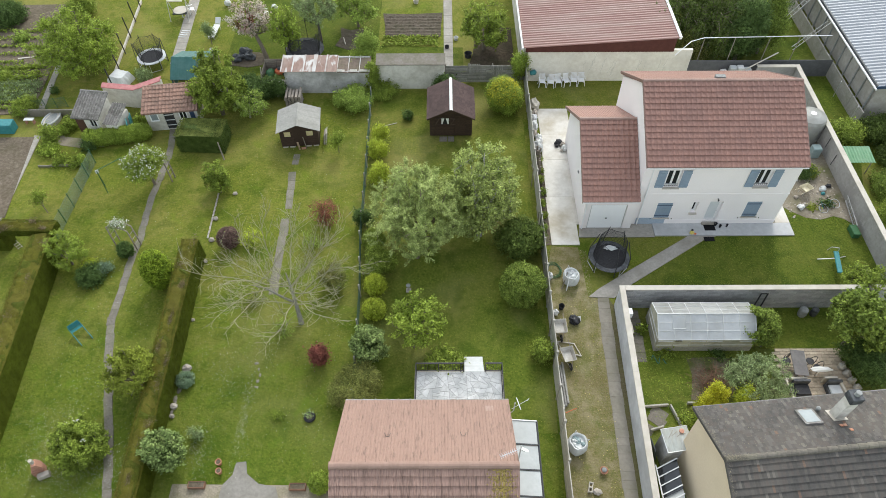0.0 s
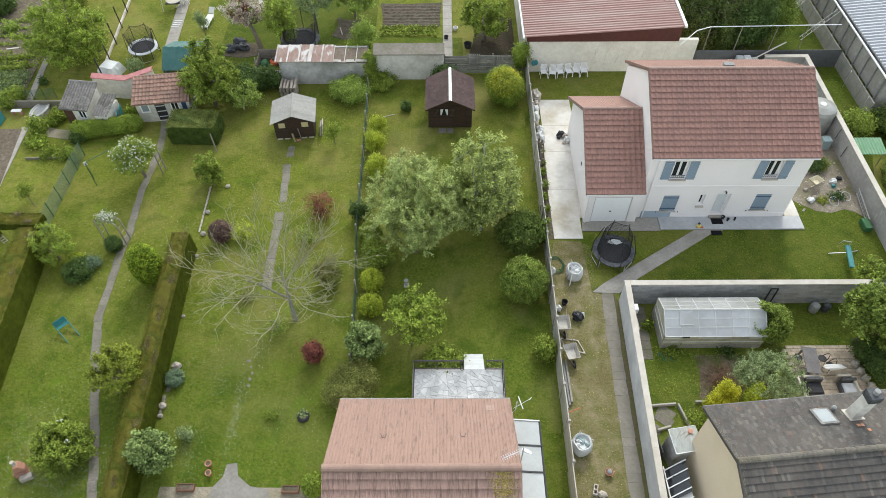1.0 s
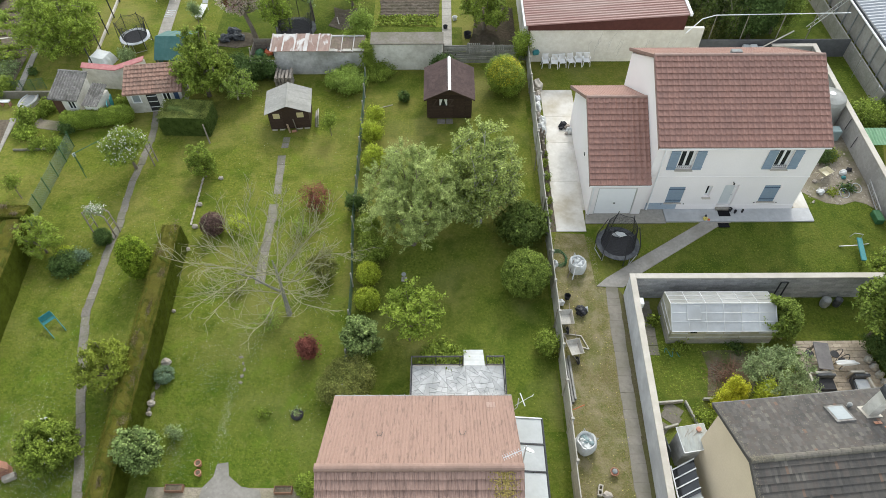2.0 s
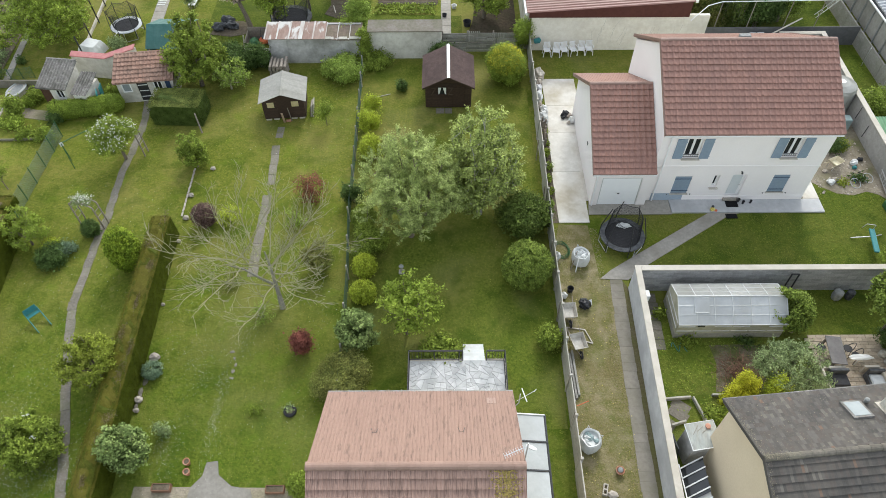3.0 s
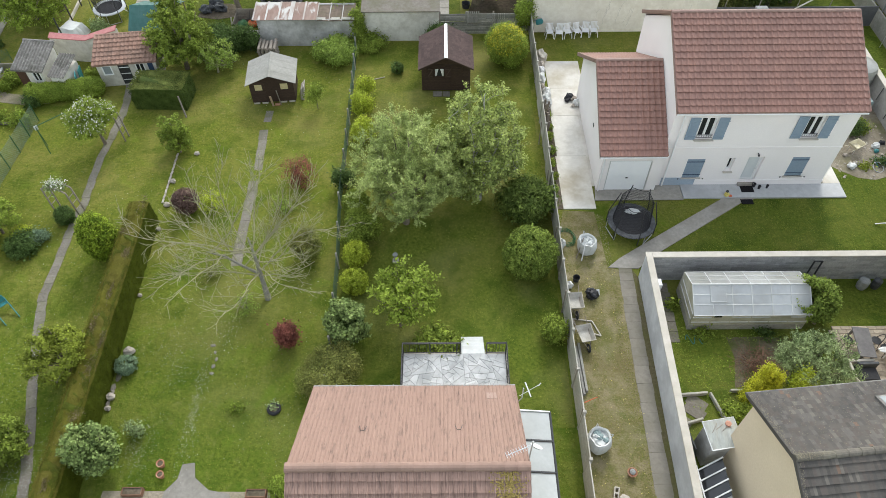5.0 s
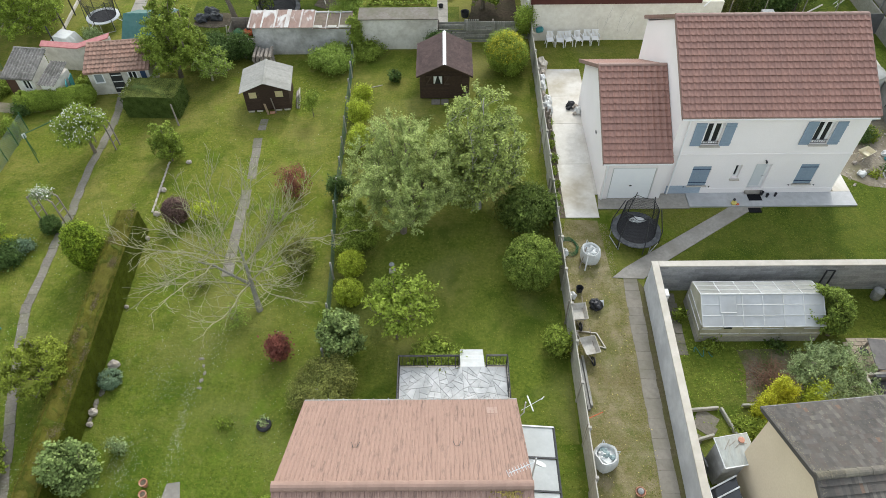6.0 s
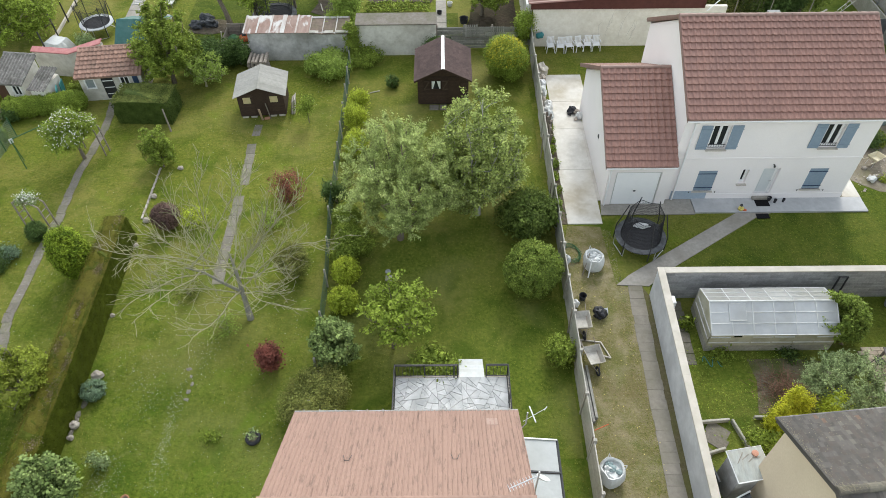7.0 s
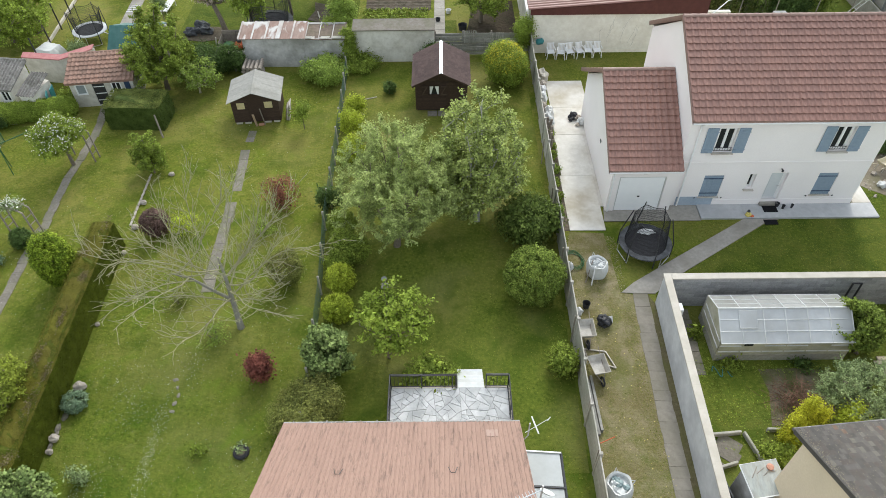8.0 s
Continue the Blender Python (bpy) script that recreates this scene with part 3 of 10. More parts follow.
def single(name, bm, mat, label, category, group="", kind=""):
    return tagged(part(name, bm, mat), label, category, group, kind)


def box(x0, x1, y0, y1, z0, z1, bm=None, bevel=0.0):
    bm = bm or bmesh.new()
    r = bmesh.ops.create_cube(bm, size=1, matrix=Matrix.Translation(((x0 + x1) / 2, (y0 + y1) / 2, (z0 + z1) / 2)) @ Matrix.Diagonal((x1 - x0, y1 - y0, z1 - z0, 1)))
    if bevel:
        es = {e for v in r["verts"] for e in v.link_edges}
        bmesh.ops.bevel(bm, geom=list(es), offset=bevel, segments=1, affect="EDGES")
    return bm


def turned_box(m, sx, sy, sz, bm=None, bevel=0.0):
    """A box of that size, standing on the pose m."""
    bm = bm or bmesh.new()
    r = bmesh.ops.create_cube(bm, size=1, matrix=m @ Matrix.Translation((0, 0, sz / 2)) @ Matrix.Diagonal((sx, sy, sz, 1)))
    if bevel:
        es = {e for v in r["verts"] for e in v.link_edges}
        bmesh.ops.bevel(bm, geom=list(es), offset=bevel, segments=1, affect="EDGES")
    return bm


def prism(points, z0, z1, bm=None):
    """A plan outline carried from z0 up to z1."""
    bm = bm or bmesh.new()
    lo = [bm.verts.new((x, y, z0)) for x, y in points]
    hi = [bm.verts.new((x, y, z1)) for x, y in points]
    n = len(points)
    fs = [bm.faces.new(hi), bm.faces.new(lo[::-1])]
    for i in range(n):
        fs.append(bm.faces.new((lo[i], lo[(i + 1) % n], hi[(i + 1) % n], hi[i])))
    bmesh.ops.recalc_face_normals(bm, faces=fs)
    return bm


def solid(points, shift, bm=None):
    """A flat outline in space, carried along the vector shift."""
    bm = bm or bmesh.new()
    s = Vector(shift)
    lo = [bm.verts.new(p) for p in points]
    hi = [bm.verts.new(Vector(p) + s) for p in points]
    n = len(points)
    fs = [bm.faces.new(hi), bm.faces.new(lo[::-1])]
    for i in range(n):
        fs.append(bm.faces.new((lo[i], lo[(i + 1) % n], hi[(i + 1) % n], hi[i])))
    bmesh.ops.recalc_face_normals(bm, faces=fs)
    return bm


def tube(points, radii, sides=8, bm=None):
    """A round bar along points."""
    bm = bm or bmesh.new()
    pts = [Vector(p) for p in points]
    if not hasattr(radii, "__len__"):
        radii = [radii] * len(pts)
    rings = []
    for i, p in enumerate(pts):
        d = (pts[min(i + 1, len(pts) - 1)] - pts[max(i - 1, 0)]).normalized()
        a = d.orthogonal().normalized()
        if rings:
            a = (keep - d * keep.dot(d)).normalized()
        keep = a
        b = d.cross(a)
        rings.append([bm.verts.new(p + radii[i] * (math.cos(2 * math.pi * k / sides) * a + math.sin(2 * math.pi * k / sides) * b)) for k in range(sides)])
    for r0, r1 in zip(rings, rings[1:]):
        for k in range(sides):
            bm.faces.new((r0[k], r0[(k + 1) % sides], r1[(k + 1) % sides], r1[k]))
    bm.faces.new(rings[0][::-1])
    bm.faces.new(rings[-1])
    return bm


def lathe(profile, m=Matrix(), sides=20, bm=None, ring=False):
    """A turned form from rows of (radius, height); ring: open in the middle."""
    bm = bm or bmesh.new()
    rings = [[bm.verts.new(m @ Vector((r * math.cos(2 * math.pi * k / sides), r * math.sin(2 * math.pi * k / sides), z))) for k in range(sides)] for r, z in profile]
    for r0, r1 in zip(rings, rings[1:] + rings[:1] if ring else rings[1:]):
        for k in range(sides):
            bm.faces.new((r0[k], r0[(k + 1) % sides], r1[(k + 1) % sides], r1[k]))
    if not ring:
        bm.faces.new(rings[0][::-1])
        bm.faces.new(rings[-1])
    return bm


def lump(c, r, seed=0, rough=0.2, detail=3, bm=None):
    """An uneven stone or sack."""
    bm = bm or bmesh.new()
    out = bmesh.ops.create_icosphere(bm, subdivisions=detail, radius=1)
    for v in out["verts"]:
        k = 1 + rough * noise.noise(v.co * 1.7 + Vector((seed * 3.1, seed, 0)))
        v.co = Vector((c[0] + v.co.x * r[0] * k, c[1] + v.co.y * r[1] * k, max(c[2] + v.co.z * r[2] * k, 0.0)))
    return bm


def sheet_mesh(name, verts, faces, mat, smooth=False):
    me = bpy.data.meshes.new(name)
    me.from_pydata(verts, [], faces)
    me.materials.append(mat)
    if smooth:
        me.polygons.foreach_set("use_smooth", [True] * len(me.polygons))
    return me


# ---- leaves ----
def leaf_quads(rng, centres, normals, size, wide=0.3):
    """Small pointed leaves, four corners each, at the centres."""
    n = len(centres)
    nrm = normals + rng.normal(0, 0.55, (n, 3))
    nrm /= np.linalg.norm(nrm, axis=1)[:, None] + 1e-9
    t = np.cross(nrm, rng.normal(0, 1, (n, 3)))
    t /= np.linalg.norm(t, axis=1)[:, None] + 1e-9
    b = np.cross(nrm, t)
    s = size * rng.uniform(0.6, 1.35, n)[:, None]
    v = np.stack([centres - t * s * 0.5, centres + b * s * wide, centres + t * s * 0.55, centres - b * s * wide], 1).reshape(-1, 3)
    return v, np.arange(4 * n).reshape(-1, 4)


def bumps(rng, d, amount, waves=9):
    """Uneven radius over directions d."""
    k = rng.normal(0, 2.6, (waves, 3))
    ph = rng.uniform(0, 6.28, waves)
    return 1 + amount * np.sin(d @ k.T + ph).sum(1) / math.sqrt(waves)


def crown_mesh(name, mat, balls, cover, leaf, seed, shell=0.35, uneven=0.16, core=0.72, spread=2.0):
    """A crown of many leaves in clumps over uneven balls (x, y, z, rx, ry, rz), round a heart of larger sprays."""
    rng = np.random.default_rng(seed)
    vs, fs, base = [], [], 0
    for b in balls:
        b = np.array(b, float)
        area = 4 * math.pi * (b[3] * b[4] * b[5]) ** (2 / 3)
        for size, layers, inner, depth in ((leaf, cover, 1.0, shell), (leaf * 1.8, 1.5 * bool(core), core, 0.4)):
            n = int(layers * area * inner ** 2 / (0.315 * size * size))
            if n < 4:
                continue
            m = max(n // 16, 6)
            d = rng.normal(0, 1, (m, 3))
            d /= np.linalg.norm(d, axis=1)[:, None]
            rad = bumps(rng, d, uneven) * (1 - depth * rng.uniform(0, 1, m) ** 2) * inner
            c = b[:3] + d * rad[:, None] * b[3:]
            i = rng.integers(0, m, n)
            pts = c[i] + rng.normal(0, size * spread * 0.6, (n, 3))
            nr = d[i] + np.array([0, 0, 0.45])
            keep = pts[:, 2] > 0.02
            v, f = leaf_quads(rng, pts[keep], nr[keep], size)
            vs.append(v)
            fs.append(f + base)
            base += len(v)
    return sheet_mesh(name, np.concatenate(vs).tolist(), np.concatenate(fs).tolist(), mat)


def scatter_mesh(name, mat, pts, normals, size, seed):
    rng = np.random.default_rng(seed)
    v, f = leaf_quads(rng, np.array(pts, float), np.array(normals, float), size)
    return sheet_mesh(name, v.tolist(), f.tolist(), mat)


def limbs(base, top, r, rng, forks=5, reach=1.0, bm=None):
    """A tapered trunk with limbs."""
    b, t = Vector(base), Vector(top)
    mid = b.lerp(t, 0.5) + Vector((rng.uniform(-0.1, 0.1), rng.uniform(-0.1, 0.1), 0))
    bm = tube([b, b.lerp(mid, 0.4), mid, t], [r * 1.25, r, r * 0.8, r * 0.3], 8, bm)
    for k in range(forks):
        s = b.lerp(t, rng.uniform(0.4, 0.85))
        a = k * 6.283 / forks + rng.uniform(-0.4, 0.4)
        e = s + Vector((math.cos(a) * reach, math.sin(a) * reach, reach * rng.uniform(0.5, 1.0)))
        tube([s, s.lerp(e, 0.5) + Vector((0, 0, 0.08 * reach)), e], [r * 0.5, r * 0.3, r * 0.1], 6, bm)
    return bm


def bush(name, label, x, y, w, v, mat, leaf=0.09, cover=1.3, seed=1, lift=0.0, group="", uneven=0.14, category="bush", several=1, core=0.7):
    """A shrub that stands on the ground, w across and v high; several: how many heads it has."""
    rng = random.Random(seed)
    t = thing(name, label, category, group)
    balls = []
    if several == 1:
        balls.append((x, y, lift + v / 2, w / 2, w / 2, v / 2))
    else:
        for k in range(several):
            a = 6.283 * k / several + rng.uniform(-0.4, 0.4)
            q = rng.uniform(0.55, 0.72)
            balls.append((x + math.cos(a) * w * 0.26, y + math.sin(a) * w * 0.26, lift + v * rng.uniform(0.42, 0.62), w * q / 1.8, w * q / 1.8, v * q / 1.5))
    clipped = several == 1
    c = new("foliage", crown_mesh("foliage", M[mat], balls, cover * (1.3 if clipped else 1.0), leaf, seed, shell=0.14 if clipped else 0.35, uneven=0.045 if clipped else uneven, core=0.85 if clipped and core else core, spread=1.1 if clipped else 2.0))
    c.parent = t
    bm = bmesh.new()
    for k in range(3):
        a = k * 2.1 + seed
        tube([(x + 0.05 * math.cos(a), y + 0.05 * math.sin(a), 0), (x + w * 0.2 * math.cos(a), y + w * 0.2 * math.sin(a), lift + v * 0.5)], [0.035, 0.015], 5, bm)
    part("stems", bm, M["bark"], t)
    return t


def tree(name, label, x, y, w, v, clear, mat, leaf=0.11, cover=0.85, seed=1, heads=7, r=0.12, base=None, bark="bark", uneven=0.2, core=0.55, blossoms=None, category="tree", boughs=6):
    """A tree: tapered trunk with limbs, crown of several uneven heads."""
    rng = random.Random(seed)
    t = thing(name, label, category)
    bx, by = base or (x, y)
    part("trunk", limbs((bx, by, -0.05), (x, y, clear + v * 0.62), r, rng, boughs, w * 0.3), M[bark], t)
    balls = [(x, y, clear + v * 0.55, w * 0.3, w * 0.3, v * 0.4)]
    for k in range(heads):
        a = 6.283 * k / heads + rng.uniform(-0.3, 0.3)
        h = rng.uniform(0.28, 0.72)
        q = rng.uniform(0.2, 0.29)
        d = w * (0.5 - q * 0.86) * (1.0 if h < 0.55 else 0.75)
        balls.append((x + math.cos(a) * d, y + math.sin(a) * d, clear + v * h, w * q, w * q, v * q * 1.05))
    balls.append((x + rng.uniform(-0.1, 0.1) * w, y, clear + v * 0.82, w * 0.22, w * 0.22, v * 0.2))
    c = new("crown", crown_mesh("crown", M[mat], balls, cover, leaf, seed, shell=0.5, uneven=uneven, core=core, spread=2.4))
    c.parent = t
    if blossoms:
        nr = np.random.default_rng(seed)
        pts = []
        for b in balls:
            d = nr.normal(0, 1, (blossoms[1] // len(balls), 3))
            d[:, 2] = abs(d[:, 2])
            d /= np.linalg.norm(d, axis=1)[:, None]
            pts += (np.array(b[:3]) + d * np.array(b[3:]) * nr.uniform(0.95, 1.25, (len(d), 1))).tolist()
        c = new("blossom", scatter_mesh("blossom", M[blossoms[0]], pts, [(0, 0, 1)] * len(pts), blossoms[2], seed))
        c.parent = t
    return t


def branched_tree(name, label, x, y, w, v, clear, mat, leaf, count, seed, base, r=0.13, bark="bark", limbs_n=9, twigs_n=9, wide=0.25, rise=0.5, uneven=0.2, category="tree", blossoms=()):
    """A tree built outward: trunk, limbs, branches, twigs, and leaves in sprays along the twigs; blossoms: (name, material, share of the sprays, reach of the crown that bears it)."""
    rng = random.Random(seed)
    nr = np.random.default_rng(seed)
    t = thing(name, label, category)
    stem, thin = bmesh.new(), bmesh.new()
    fork = Vector((x * 0.6 + base[0] * 0.4, y * 0.6 + base[1] * 0.4, clear + v * 0.16))
    tube([(base[0], base[1], -0.05), ((base[0] * 2 + fork.x) / 3, (base[1] * 2 + fork.y) / 3, fork.z * 0.5), fork], [r * 1.3, r, r * 0.85], 8, stem)
    mid = Vector((x, y, clear + v * 0.42))

    def out(d, k=1.0):
        d = d.normalized()
        return mid + Vector((d.x * w / 2, d.y * w / 2, d.z * v * (0.58 if d.z > 0 else 0.42))) * k * (1 + uneven * noise.noise(d * 2.3 + Vector((seed, 0, 0))))

    def arc(a, b, sag, ra, rb, sides, bm, n=4):
        pts = []
        for i in range(n + 1):
            f = i / n
            pts.append(a.lerp(b, f) + Vector((rng.uniform(-1, 1), rng.uniform(-1, 1), 0)) * 0.03 * (b - a).length * (0 < i < n) + Vector((0, 0, sag * math.sin(math.pi * f))))
        tube(pts, [ra + (rb - ra) * i / n for i in range(n + 1)], sides, bm)
        return pts

    at, face = [], []
    n_all = limbs_n * 8 * twigs_n
    per = max(count // n_all, 3)
    for k in range(limbs_n):
        a = k * 2.39996 + rng.uniform(-0.25, 0.25)
        up = 1.33 * (k + 0.5) / limbs_n - 0.33
        d = Vector((math.cos(a) * math.sqrt(max(1 - up * up, 0.05)), math.sin(a) * math.sqrt(max(1 - up * up, 0.05)), up))
        end = out(d, 0.86)
        limb = arc(fork, end, -0.06 * w, r * 0.5, r * 0.12, 6, stem)
        for q in range(8):
            f = 0.3 + 0.1 * q
            i = min(int(f * 4), 3)
            s = limb[i].lerp(limb[i + 1], f * 4 - i)
            side = (d + Vector((rng.uniform(-1, 1), rng.uniform(-1, 1), rng.uniform(-0.9, 0.9))) * 0.75).normalized()
            e = out(side, rng.uniform(0.72, 1.0))
            e = s.lerp(e, min(1.0, 0.24 * w / max((e - s).length, 0.1)) if q < 6 else 0.9)
            br = arc(s, e, 0.03 * w, r * 0.14, r * 0.05, 4, thin, 3)
            for g in range(twigs_n):
                f2 = 0.25 + 0.75 * (g + rng.random()) / twigs_n
                i = min(int(f2 * 3), 2)
                s2 = br[i].lerp(br[i + 1], f2 * 3 - i)
                dd = ((s2 - mid).normalized() * 0.5 + Vector((rng.uniform(-1, 1), rng.uniform(-1, 1), rng.uniform(-0.8, 0.8) + rise))).normalized()
                ln = rng.uniform(0.06, 0.13) * w
                tube([s2, s2 + dd * ln], [r * 0.045, r * 0.02], 3, thin)
                ff = nr.uniform(0.1, 1.08, per)
                pts = np.array(s2[:]) + np.outer(ff * ln, dd[:]) + nr.normal(0, leaf * 0.55, (per, 3))
                at.append(pts)
                face.append(np.tile(np.array(dd[:]) * 0.3 + [0, 0, 0.7], (per, 1)) + (pts - np.array(mid[:])) * 0.25 / w)
    part("trunk", stem, M[bark], t)
    part("branchwork", thin, M[bark], t)
    at, face = np.concatenate(at), np.concatenate(face)
    keep = at[:, 2] > 0.1
    far = np.linalg.norm((at - np.array(mid[:])) / np.array([w / 2, w / 2, v / 2]), axis=1)
    spray = np.arange(len(at)) // per * 0.61803 % 1.0
    for bloom, petal, share, reach in blossoms:
        mine = keep & (spray < share) & (far > reach[0]) & (far < reach[1])
        keep &= ~mine
        vv, ff = leaf_quads(nr, at[mine], face[mine], leaf, 0.45)
        new(bloom, sheet_mesh(bloom, vv.tolist(), ff.tolist(), M[petal])).parent = t
    vv, ff = leaf_quads(nr, at[keep], face[keep], leaf, wide)
    new("crown", sheet_mesh("crown", vv.tolist(), ff.tolist(), M[mat])).parent = t
    return t


def hedge(name, label, p, q, width, height, mat, top, seed=1, leaf=0.08, per=260, category="hedge", dead=0, foot=0.0):
    """A clipped hedge from p to q: a leafy body with its flat top; dead: how many bare twiggy spots it has; foot: how high its underside hangs."""
    rng = np.random.default_rng(seed)
    p, q = Vector((*p, 0)), Vector((*q, 0))
    u = (q - p).normalized()
    s = Vector((-u.y, u.x, 0))
    length = (q - p).length
    t = thing(name, label, category)
    k = max(int(length / 0.3), 2)
    verts, faces = [], []
    prof = [(-0.5, 0.0), (-0.5, 0.5), (-0.46, 0.93), (-0.36, 1.0), (0.0, 1.0), (0.36, 1.0), (0.46, 0.93), (0.5, 0.5), (0.5, 0.0)]
    for i in range(k + 1):
        for a, h in prof:
            w = p + u * (length * i / k) + s * (a * width * (1 + rng.normal(0, 0.02))) + Vector((0, 0, foot + h * (height - foot) * (1 + (rng.normal(0, 0.015) if h > 0.1 else 0))))
            verts.append(w[:])
    m = len(prof)
    for i in range(k):
        for j in range(m - 1):
            faces.append((i * m + j, i * m + j + 1, (i + 1) * m + j + 1, (i + 1) * m + j))
    faces += [tuple(range(m)), tuple(range(k * m + m - 1, k * m - 1, -1))]
    new("body", sheet_mesh("body", verts, faces, M[mat])).parent = t
    crest, cf = [], []
    for i in range(k + 1):
        for a in (-0.47, -0.25, 0.0, 0.25, 0.47):
            w = p + u * (length * i / k) + s * (a * width * (1 + rng.normal(0, 0.03))) + Vector((0, 0, height * (1.012 + rng.normal(0, 0.012)) - (0.09 if abs(a) > 0.4 else 0)))
            crest.append(w[:])
    for i in range(k):
        for j in range(4):
            cf.append((i * 5 + j, i * 5 + j + 1, (i + 1) * 5 + j + 1, (i + 1) * 5 + j))
    new("crest", sheet_mesh("crest", crest, cf, M[top])).parent = t
    n = int(per * length * (2 * height))
    side = rng.choice([-1, 1], n)
    al, hh = rng.uniform(0, length, n), foot + rng.uniform(0.02, 1, n) * (height - foot)
    o = np.array(p[:]) + np.outer(al, u[:]) + np.outer(side * width * (0.5 + rng.normal(0, 0.025, n)), s[:]) + np.outer(hh, (0, 0, 1))
    new("side_leaves", scatter_mesh("side_leaves", M[mat], o, np.outer(side, s[:]) + [0, 0, 0.3], leaf, seed)).parent = t
    n = int(per * 0.6 * width * height)
    for end in (p - u * 0.02, q + u * 0.02):
        o = np.array(end[:]) + np.outer(rng.uniform(-0.5, 0.5, n) * width, s[:]) + np.outer(foot + rng.uniform(0, 1, n) * (height - foot), (0, 0, 1)) + np.outer(rng.normal(0, 0.03, n), u[:])
        new("end_leaves", scatter_mesh("end_leaves", M[mat], o, [(-u if end[1] < (p.y + q.y) / 2 else u)[:]] * n, leaf, seed)).parent = t
    n = int(per * 2.4 * length * width)
    o = np.array(p[:]) + np.outer(rng.uniform(0, length, n), u[:]) + np.outer(rng.uniform(-0.52, 0.52, n) * width, s[:]) + np.outer(height * (1.012 + rng.normal(0.0, 0.014, n)), (0, 0, 1))
    new("top_leaves", scatter_mesh("top_leaves", M[top], o, [(0, 0, 1)] * n, leaf * 0.8, seed + 1)).parent = t
    for k in range(dead):
        c = p + u * (length * (k + rng.uniform(0.1, 0.9)) / dead) + s * (rng.uniform(-0.38, 0.3) * width)
        m = int(rng.integers(90, 260))
        o = np.array(c[:]) + np.outer(rng.normal(0, rng.uniform(0.12, 0.42), m), u[:]) + np.outer(rng.normal(0, rng.uniform(0.06, 0.17), m), s[:]) + np.outer(height * 1.03 + rng.normal(0.0, 0.02, m), (0, 0, 1))
        spot = new("dead_spot", scatter_mesh("dead_spot", M["dead_twig"], o, [(0, 0, 0.6)] * m, leaf, seed + 5 + k))
        spot.parent = t
        tagged(spot, "bare brown twigs", kind="stuff")
    return t


# ---- tiles ----
def tile_mesh(name, w, l, mat, kind):
    """One roof tile: x across, y up the slope, z off the roof."""
    prof = {"roman": [(0, 0.044), (0.12, 0.060), (0.25, 0.044), (0.38, 0.012), (0.6, 0.0), (0.85, 0.010), (1.0, 0.040)],
            "ribbed": [(0, 0.036), (0.09, 0.038), (0.15, 0.0), (0.45, 0.0), (0.50, 0.03), (0.57, 0.03), (0.62, 0.0), (0.93, 0.0), (1.0, 0.03)],
            "fine_ribbed": [(0, 0.020), (0.09, 0.021), (0.16, 0.0), (0.45, 0.0), (0.50, 0.017), (0.57, 0.017), (0.62, 0.0), (0.93, 0.0), (1.0, 0.018)],
            "flat": [(0.04, 0.0), (0.96, 0.0)], "stepped": [(0.03, 0.0), (0.97, 0.0)]}[kind]
    lip = {"roman": 0.054, "ribbed": 0.085, "fine_ribbed": 0.012, "flat": 0.030, "stepped": 0.048}[kind]
    verts, faces = [], []
    for y, z in ((-0.03, lip - 0.03), (-0.03, lip), (l, 0.0)):
        verts += [(a * w, y, z + h) for a, h in prof]
    m = len(prof)
    for r in range(2):
        for k in range(m - 1):
            faces.append((r * m + k, r * m + k + 1, (r + 1) * m + k + 1, (r + 1) * m + k))
    return sheet_mesh(name, verts, faces, mat)


def tile_roof(parent, o, u, v, cols, rows, w, l, mat, kind, seed=0, parts=300, skip=None):
    """Tiles over a slope that starts at o: u across, v up. The first of them are parts, the rest one joined part."""
    rng = random.Random(seed)
    u, v = Vector(u).normalized(), Vector(v).normalized()
    n = u.cross(v)
    me = tile_mesh("roof_tile", w, l, mat, kind)
    co = [q.co.copy() for q in me.vertices]
    fc = [tuple(f.vertices) for f in me.polygons]
    verts, faces, made = [], [], 0
    for j in range(rows):
        for i in range(cols):
            if skip and skip(i, j):
                continue
            loose = 0.35 if kind == "roman" else 1.0
            at = Vector(o) + u * (i * w) + v * (j * l + rng.uniform(-0.008, 0.008) * loose) + n * rng.uniform(0, 0.008) * loose
            tilt = rng.uniform(-0.012, 0.012) * loose
            uu = (u + v * tilt).normalized()
            vv = (v - u * tilt).normalized()
            m = Matrix((uu, vv, n)).transposed().to_4x4()
            m.translation = at
            if made < parts:
                piece("roof_tile", me, parent, m)
                made += 1
            else:
                b = len(verts)
                verts += [(m @ c)[:] for c in co]
                faces += [tuple(q + b for q in f) for f in fc]
    if verts:
        rest = new("roof_tiles", sheet_mesh("roof_tiles", verts, faces, mat))
        rest.parent = parent
        tagged(rest, kind="stuff")


